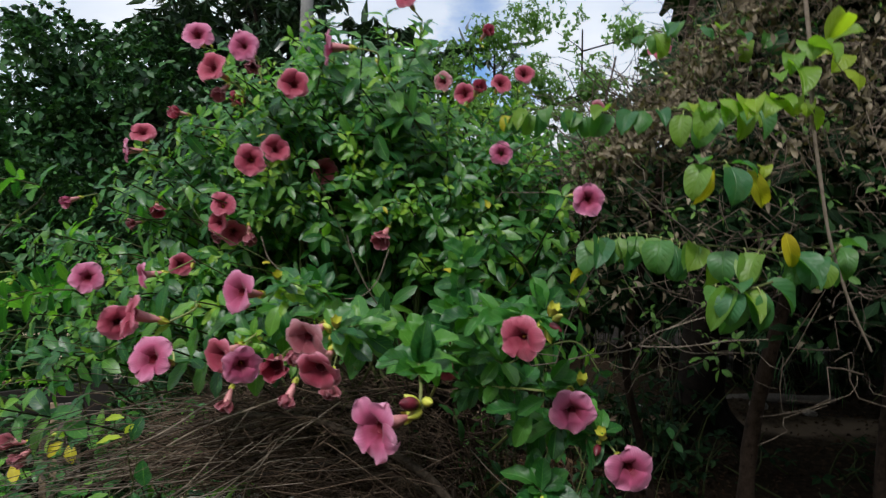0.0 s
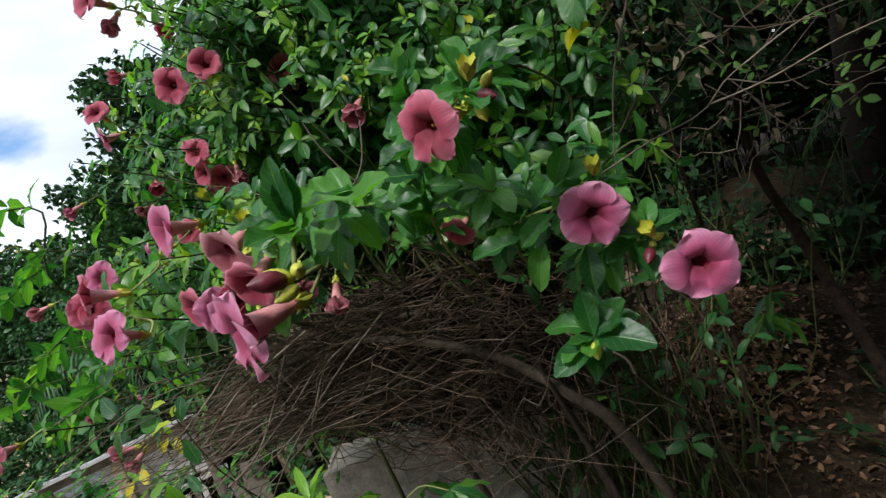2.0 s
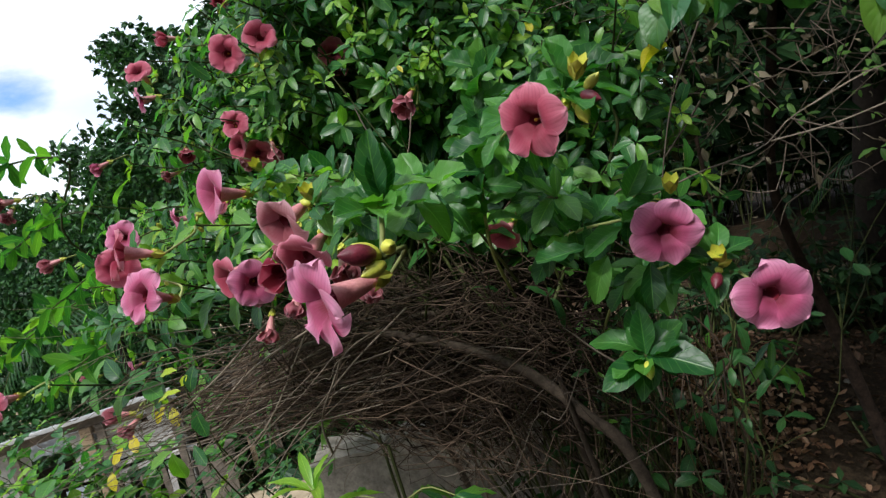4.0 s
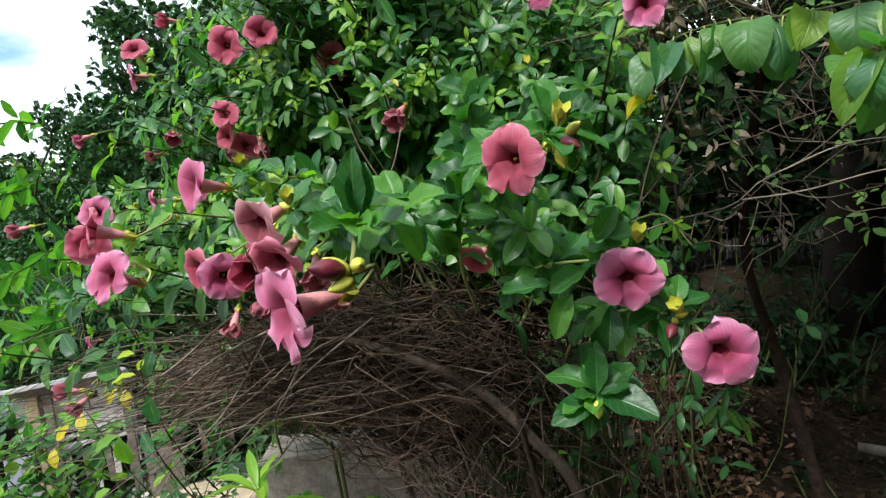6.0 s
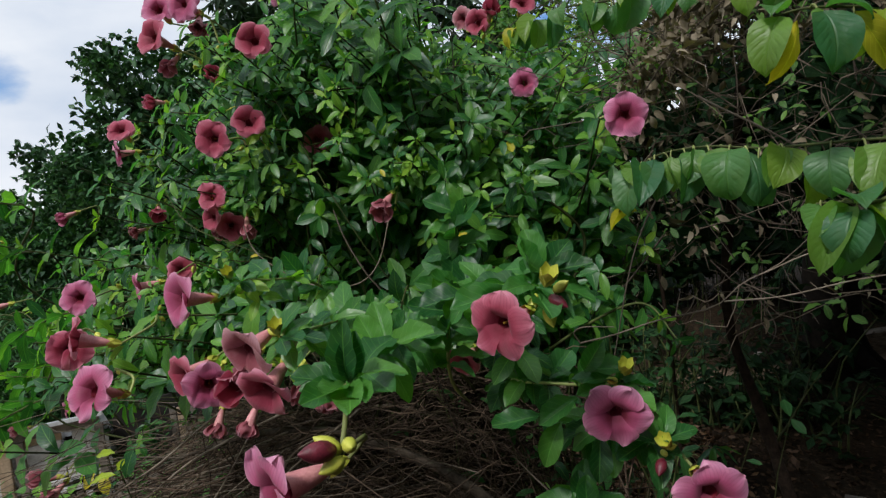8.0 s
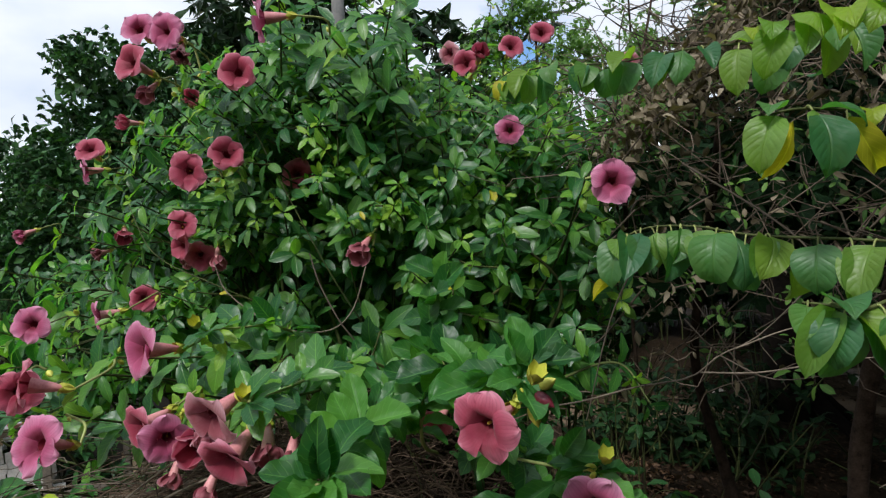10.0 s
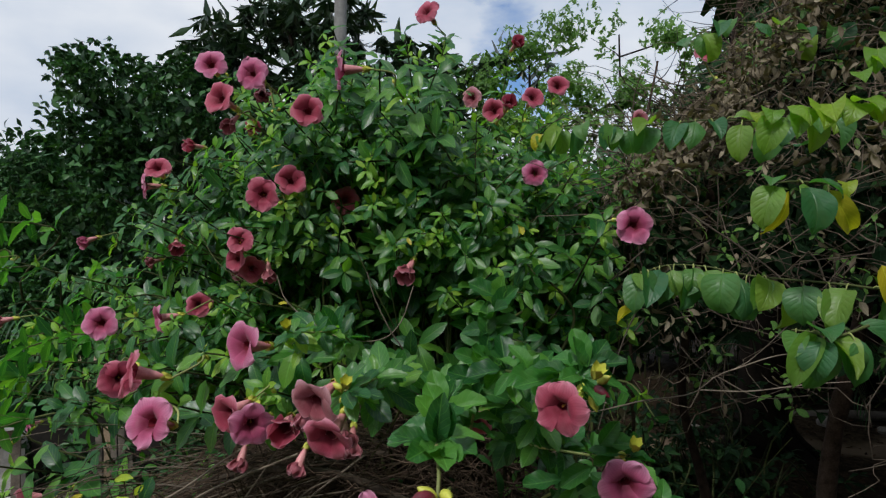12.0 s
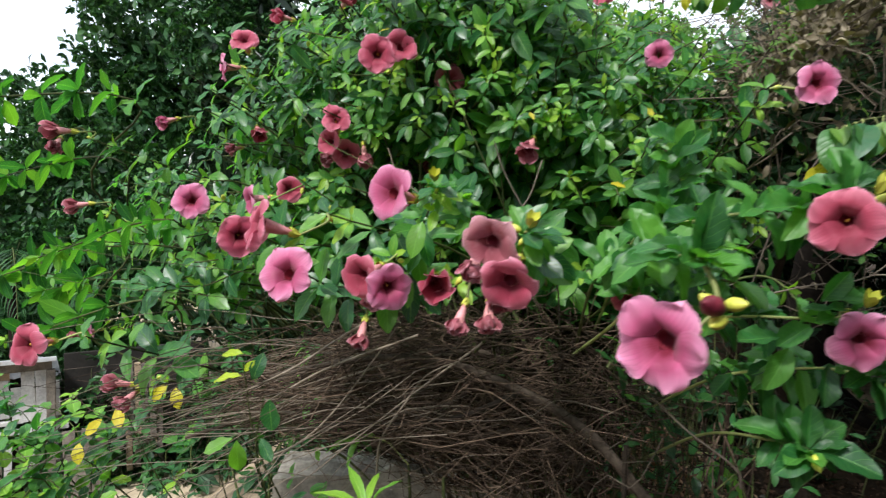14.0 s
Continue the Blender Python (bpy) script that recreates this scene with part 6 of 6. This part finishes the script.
leaf_parts(green_sprig, LEAF_SHAPES, M_LEAF, creeper, "leaf", "rounded glossy green leaf")
part("stem", tube_mesh("stem", spline([(-0.55, 1.2, 0.75), (-0.54, 1.06, 0.98), (-0.51, 1.02, 1.10)], 8), 0.0018, 0.0010, M_STEM, 5), creeper)
leaf_parts(sprig, LEAF_SHAPES, M_LEAF_LIME, creeper, "leaf", "bright yellow-green leaf")
part("stem", tube_mesh("stem", spline([(-0.55, 1.3, 0.7), (-0.58, 1.15, 0.95), (-0.58, 1.09, 1.13)], 8), 0.002, 0.0012, M_STEM, 5), creeper)
golden = [frame_of((x, 1.36, z), (a, -0.4, -0.5), (0.2, -0.8, 0.7), 0.046, 1.2) for x, z, a in ((-0.90, 0.99, -0.5), (-0.88, 0.985, 0.3), (-1.02, 0.93, 0.3), (-1.06, 0.90, -0.5), (-1.12, 0.84, 0.2))]
part("stem", tube_mesh("stem", spline([(-0.8, 1.5, 0.55), (-0.82, 1.42, 0.8), (-0.85, 1.37, 1.03)], 8), 0.002, 0.0012, M_STEM, 5), creeper)
part("stem", tube_mesh("stem", spline([(-0.9, 1.5, 0.55), (-0.97, 1.42, 0.75), (-1.02, 1.37, 0.94)], 8), 0.002, 0.0012, M_STEM, 5), creeper)
leaf_parts(golden, LEAF_SHAPES, M_LEAF_YELLOW, creeper, "leaf", "golden yellow leaf")


def palmate_plant(x, y, height, fans, size, label):
    z = float(ground_height(x, y))
    ob = thing("palmate_plant", (x, y, z), label, "plant")
    shapes = [leaf_shape(0.24, 6, 2, 0.5, d, 0.5, 0.03, 0.8, 90 + i) for i, d in enumerate((0.3, 0.5))]
    meshes = [mesh_of("leaflet", s[0], s[1], M_LEAF, s[2]) for s in shapes]
    stem = spline([(x, y, z - 0.02), (x + 0.02, y - 0.02, z + height * 0.5), (x, y - 0.03, z + height)], 10)
    part("stem", tube_mesh("stem", stem, 0.006, 0.003, M_STEM, 6), ob)
    for i in range(fans):
        a = rng.uniform(0, 6.28)
        foot = stem[rng.integers(6, 10)]
        end = foot + np.array((math.cos(a) * 0.11, math.sin(a) * 0.08 - 0.02, rng.uniform(-0.05, 0.07)))
        part("leaf_stalk", tube_mesh("leaf_stalk", spline([foot, (foot + end) / 2 + (0, 0, 0.02), end], 6), 0.0018, 0.0012, M_PALE_STEM, 5), ob)
        out = unit(end - foot)
        for k in range(6):
            b = radians(-95 + 38 * k)
            d = np.array((math.cos(a + b), math.sin(a + b), -0.25 + rng.normal(0, 0.12)))
            part("leaflet", meshes[k % 2], ob, "", Matrix(frame_of(end, d, np.array((0, -0.3, 1)) + rng.normal(0, 0.15, 3), size * rng.uniform(0.8, 1.15)).tolist()))
    return ob


palmate_plant(-0.25, 1.17, 0.94, 7, 0.075, "young cassava-like plant with fingered green leaves")
palmate_plant(-0.34, 1.32, 0.86, 6, 0.075, "young cassava-like plant with fingered green leaves")
palmate_plant(0.55, 2.6, 0.35, 5, 0.10, "low fingered plant in the shade")
shoot = thing("leafy_shoot", (-0.36, 1.06, 0.0), "upright shoot with narrow yellow-green leaves", "plant")
part("stem", tube_mesh("stem", spline([(-0.36, 1.10, float(ground_height(-0.36, 1.1)) - 0.02), (-0.37, 1.08, 0.5), (-0.36, 1.06, 0.92)], 10), 0.004, 0.002, M_STEM, 5), shoot)
slim = [leaf_shape(0.2, 6, 2, 0.5, d, 0.5, 0.02, 0.85, 95 + i) for i, d in enumerate((0.3, 0.6))]
leaf_parts(whorl(np.array((-0.36, 1.06, 0.92)), (0, 0, 1), 6, 0.085, 35) + whorl(np.array((-0.365, 1.07, 0.87)), (0, 0, 1), 5, 0.10, 60), slim, M_LEAF_YOUNG, shoot)


# ---- broken wall, pole, shed, logs ----
def stone_wall():
    ob = thing("concrete_wall", (-0.45, 1.85, 0.0), "low broken grey concrete wall with a pale crumbling top", "wall")
    bm = box((0.80, 0.16, 0.76), 0.0, 0.0, 15)
    for v in bm.verts:
        top = v.co.z > 0.3
        v.co += noise.noise_vector(v.co * 9.0) * 0.005 + noise.noise_vector(v.co * 34.0) * 0.003
        if top:
            v.co.z += 0.035 * noise.noise(Vector((v.co.x * 9, v.co.y * 7, 2))) + 0.018 * noise.noise(Vector((v.co.x * 31, v.co.y * 25, 5))) + 0.03 * (v.co.x / 0.72)
    part("wall_body", solid("wall_body", bm, M_CONCRETE), ob, m=pose(-0.44, 1.86, 0.262, 0, 0, 6))
    bm = box((0.5, 0.30, 0.5), 0.0, 0.02, 8)
    part("wall_footing", solid("wall_footing", bm, M_CONCRETE), ob, m=pose(-0.85, 1.98, 0.05, 0, 0, -18))
    for x, y, z, g in ((-0.66, 1.83, 0.628, 0.020), (-0.60, 1.85, 0.638, 0.024), (-0.53, 1.84, 0.650, 0.030), (-0.48, 1.86, 0.650, 0.018), (-0.74, 1.84, 0.612, 0.016)):
        bm = bmesh.new()
        bmesh.ops.create_icosphere(bm, subdivisions=3, radius=g)
        for v in bm.verts:
            v.co *= 1 + 0.4 * noise.noise(v.co * 22 + Vector((x, y, 0))) + 0.15 * noise.noise(v.co * 70)
            v.co.z *= 0.6
        part("mortar", solid("mortar", bm, M_MORTAR), ob, "pale lump of crumbling mortar", pose(x, y, z, 0, 0, 40 * x))


stone_wall()

pole = new("utility_pole", tube_mesh("utility_pole", [(-2.55, 8.3, -2.2), (-2.5, 8.3, 1.0), (-2.45, 8.3, 6.5)], 0.11, 0.085, M_POLE, 14))
tagged(pole, "plain grey concrete pole rising among the trees", "utility pole")


def shed():
    ox, oy, oz = -7.45, 5.68, -2.57
    wide = 3.5
    ob = thing("shed", (ox, oy, oz), "small whitewashed board shed with a tin roof on lower ground", "shed")
    turn = pose(ox, oy, oz, 0, 0, 40.4)
    bm = bmesh.new()
    n, deep = 64, 2.0
    rows = []
    for j in (0, 1):
        rows.append([bm.verts.new((-wide / 2 + wide * i / n, -deep / 2 + deep * j, 0.018 * math.sin(i * 1.57))) for i in range(n + 1)])
    for i in range(n):
        bm.faces.new((rows[0][i], rows[0][i + 1], rows[1][i + 1], rows[1][i]))
    bmesh.ops.solidify(bm, geom=bm.faces[:], thickness=0.006)
    part("roof", solid("roof", bm, M_TIN), ob, "pale corrugated tin roof", turn @ pose(0, -0.16, 1.80, -23, 0, 0))
    part("fascia", solid("fascia", box((wide, 0.03, 0.05), 0.006), M_TIN), ob, "pale metal roof edge", turn @ pose(0, -1.10, 2.17))
    part("beam", solid("beam", box((wide - 0.1, 0.06, 0.10), 0.008), M_POST), ob, "dark wooden beam under the roof", turn @ pose(0, -0.95, 2.07))
    post = solid("post", box((0.09, 0.09, 2.3), 0.01, 0.006, 2), M_POST)
    for x in (-1.68, -0.9, 0.0, 0.9, 1.68):
        part("post", post, ob, "weathered wooden post", turn @ pose(x, -0.97, 0.87, 0, rng.normal(0, 0.8), 0))
    low = solid("post", box((0.09, 0.09, 1.7), 0.01, 0.006, 2), M_POST)
    for x in (-1.68, 1.68):
        part("post", low, ob, "weathered wooden post", turn @ pose(x, 0.65, 0.5))
    tall = solid("board", box((0.17, 0.022, 0.88), 0.004), M_BOARD)
    short = solid("board", box((0.17, 0.022, 0.50), 0.004), M_BOARD)
    for i in range(10):
        x = -1.6 + 0.182 * i
        if i not in (4, 5):
            part("board", tall, ob, "whitewashed board", turn @ pose(x, -0.88, 1.56 + rng.normal(0, 0.02), 0, rng.normal(0, 0.6), 0))
    # lapped boards, a bare plank at the top, and a sill
    lap = solid("board", box((0.56, 0.02, 0.115), 0.004), M_BOARD)
    part("board", solid("board", box((0.56, 0.02, 0.13), 0.004), M_PLANK), ob, "bare brown plank", turn @ pose(1.02, -0.90, 1.985, 4, 0.5, 0))
    for k in range(4):
        part("board", lap, ob, "whitewashed board", turn @ pose(1.02 + rng.normal(0, 0.01), -0.91, 1.865 - 0.105 * k, 6, rng.normal(0, 1.2), 0))
    part("sill", solid("sill", box((0.66, 0.07, 0.045), 0.006), M_BOARD), ob, "pale window sill", turn @ pose(1.02, -0.93, 1.44, 0, 0.5, 0))
    part("rail", solid("rail", box((1.1, 0.05, 0.06), 0.008), M_BOARD), ob, "", turn @ pose(1.30, -0.93, 1.33, 0, 0.8, 0))
    # upright boards with gaps
    slim_board = solid("board", box((0.125, 0.02, 0.62), 0.004), M_BOARD)
    stub = solid("board", box((0.10, 0.02, 0.42), 0.004), M_BOARD)
    for x, z, which in ((1.36, 1.62, stub), (1.47, 1.73, slim_board), (1.60, 1.70, slim_board), (1.72, 1.66, stub), (0.62, 1.68, slim_board)):
        part("board", which, ob, "whitewashed board", turn @ pose(x, -0.90, z, 0, rng.normal(0, 1.0), 0))
    part("sheet", solid("sheet", box((0.30, 0.012, 0.75), 0.003), M_SHEET), ob, "blue-grey metal sheet", turn @ pose(0.52, -0.96, 0.98, 3, 2, 0))
    part("post", solid("post", box((0.12, 0.10, 2.1), 0.012, 0.008, 2), M_PLANK), ob, "brown wooden post", turn @ pose(0.74, -0.99, 0.98, 0, 0.8, 0))
    for k in range(7):
        part("slat", solid("slat", box((0.07, 0.02, 0.5), 0.003), M_BOARD if k % 2 else M_POST), ob, "grey slat", turn @ pose(0.9 + 0.12 * k + rng.normal(0, 0.015), -0.92, 0.98 + rng.normal(0, 0.04), 0, rng.normal(0, 2.5), 0))
    # planks leaning at the corner
    lean = solid("plank", box((0.13, 0.03, 0.85), 0.005), M_POST)
    for x, tilt in ((1.86, -2), (1.98, 9), (2.10, 14), (2.16, 8)):
        part("plank", lean, ob, "weathered plank leaning at the corner", turn @ pose(x, -1.08, 0.86, -9, tilt, 0))
    # the store beyond the corner: a near-black wall for its shade, stacked old timber
    part("store_wall", solid("store_wall", box((1.7, 0.06, 1.7), 0.006), M_DARK), ob, "near-black wall that stands in for the store's shade", turn @ pose(2.65, -0.35, 1.2))
    for k in range(9):
        part("timber", solid("timber", box((0.07, 0.9, 0.09), 0.01, 0.004, 1), M_PLANK if k % 3 == 0 else M_POST), ob, "old brown timber", turn @ pose(2.48 + 0.09 * (k % 5) + rng.normal(0, 0.01), -0.85, 1.08 + 0.42 * (k // 5) + rng.normal(0, 0.02), 84, 0, rng.normal(0, 4)))
    part("back_wall", solid("back_wall", box((wide - 0.2, 0.05, 1.35), 0.006), M_DARK), ob, "near-black inner wall that stands in for the shed's shade", turn @ pose(0, 0.60, 0.6))
    for x in (-1.73, 1.73):
        for i in range(7):
            part("board", tall, ob, "", turn @ pose(x, -0.75 + 0.2 * i, 1.32 - 0.08 * i, 0, 0, 90))


shed()


def terrace():
    """The trodden floor on which the shed's corner stands, with a broken stone edge."""
    turn = pose(-7.45, 5.68, -2.57, 0, 0, 40.4)
    ob = thing("terrace", tuple((turn @ Vector((3.2, -1.4, 0))).to_tuple()), "raised beige earth terrace with a broken stone edge beside the shed", "terrace")
    bm = box((3.6, 3.2, 1.0), 0.0, 0.0, 11)
    for v in bm.verts:
        v.co += noise.noise_vector(v.co * 2.5) * 0.03 + noise.noise_vector(v.co * 11.0) * 0.012
    part("floor_slab", solid("floor_slab", bm, M_TERRACE), ob, m=turn @ pose(3.5, -1.1, -0.02))
    for k in range(9):
        bm = box((rng.uniform(0.16, 0.3), 0.16, 0.13), 0.02, 0.02, 2)
        part("edge_stone", solid("edge_stone", bm, M_MORTAR), ob, "pale edge stone", turn @ pose(1.68 + rng.normal(0, 0.02), -2.5 + 0.27 * k, 0.47 + rng.normal(0, 0.015), 0, 0, 90 + rng.normal(0, 8)))
    return ob


terrace()


def palm(x, y, z, fronds, size, label):
    ob = thing("palm", (x, y, float(ground_height(x, y))), label, "palm")
    part("trunk", tube_mesh("trunk", spline([(x, y, float(ground_height(x, y)) - 0.05), (x + 0.03, y, (z - 2.4) / 2), (x, y, z)], 8), 0.07, 0.05, M_BARK, 8, 0.05), ob)
    v, f, uv = leaf_shape(0.06, 4, 2, 0.4, 0.3, 0.6, 0.0, 0.9, 5)
    for k in range(fronds):
        a = 2 * math.pi * k / fronds + rng.normal(0, 0.2)
        out = np.array((math.cos(a), math.sin(a), 0))
        rib = spline([(x, y, z), np.array((x, y, z + 0.35 * size)) + out * 0.4 * size, np.array((x, y, z + 0.2 * size)) + out * 0.8 * size, np.array((x, y, z - 0.25 * size)) + out * 1.1 * size], 26)
        part("rib", tube_mesh("rib", rib, 0.010, 0.003, M_STEM, 5), ob)
        heap = Heap()
        for i in range(3, 26):
            t = unit(rib[i] - rib[i - 1])
            for side in (-1, 1):
                d = np.cross(t, (0, 0, 1)) * side + t * 0.6 + np.array((0, 0, -0.45))
                m = frame_of(rib[i], d, (0, 0, 1), 0.34 * size * math.sin(0.4 + 2.4 * i / 26))
                heap.put(v @ m[:3, :3].T + m[:3, 3], f, uv)
        part("frond", heap.mesh("frond", M_ROUND), ob)


palm(-6.6, 6.6, 0.35, 9, 1.3, "small palm with arching feather fronds above the shed")
palm(2.9, 6.4, 0.4, 7, 0.9, "young palm in the shade behind the trees")


def log(name, a, b, r, label, material=M_POST):
    ob = new(name, tube_mesh(name, wander(a, b, 12, 0.02), r, r * 0.8, material, 10, 0.06))
    return tagged(ob, label, "log")


log("fallen_log", (1.35, 5.15, 0.04), (2.3, 5.55, 0.06), 0.035, "dark fallen log on the shaded ground", M_BARK)
log("fallen_log", (1.25, 3.05, 0.03), (1.85, 2.75, 0.03), 0.024, "grey fallen branch lying on dead leaves", M_POST)
log("fallen_log", (2.4, 5.7, 0.05), (3.6, 5.9, 0.06), 0.05, "pale fallen log on the shaded ground")
for x, y, s in ((1.05, 3.2, 0.02), (2.7, 5.5, 0.08), (3.1, 5.4, 0.06), (1.6, 5.4, 0.07)):
    bm = bmesh.new()
    bmesh.ops.create_icosphere(bm, subdivisions=2, radius=s)
    for v in bm.verts:
        v.co *= 1 + 0.35 * noise.noise(v.co * 18 + Vector((x, y, 0)))
        v.co.z *= 0.6
    st = new("stone", solid("stone", bm, M_CONCRETE))
    st.location = (x, y, float(ground_height(x, y)) + s * 0.3)
    tagged(st, "small pale stone on the leaf-strewn ground", "stone", "stones on the ground")
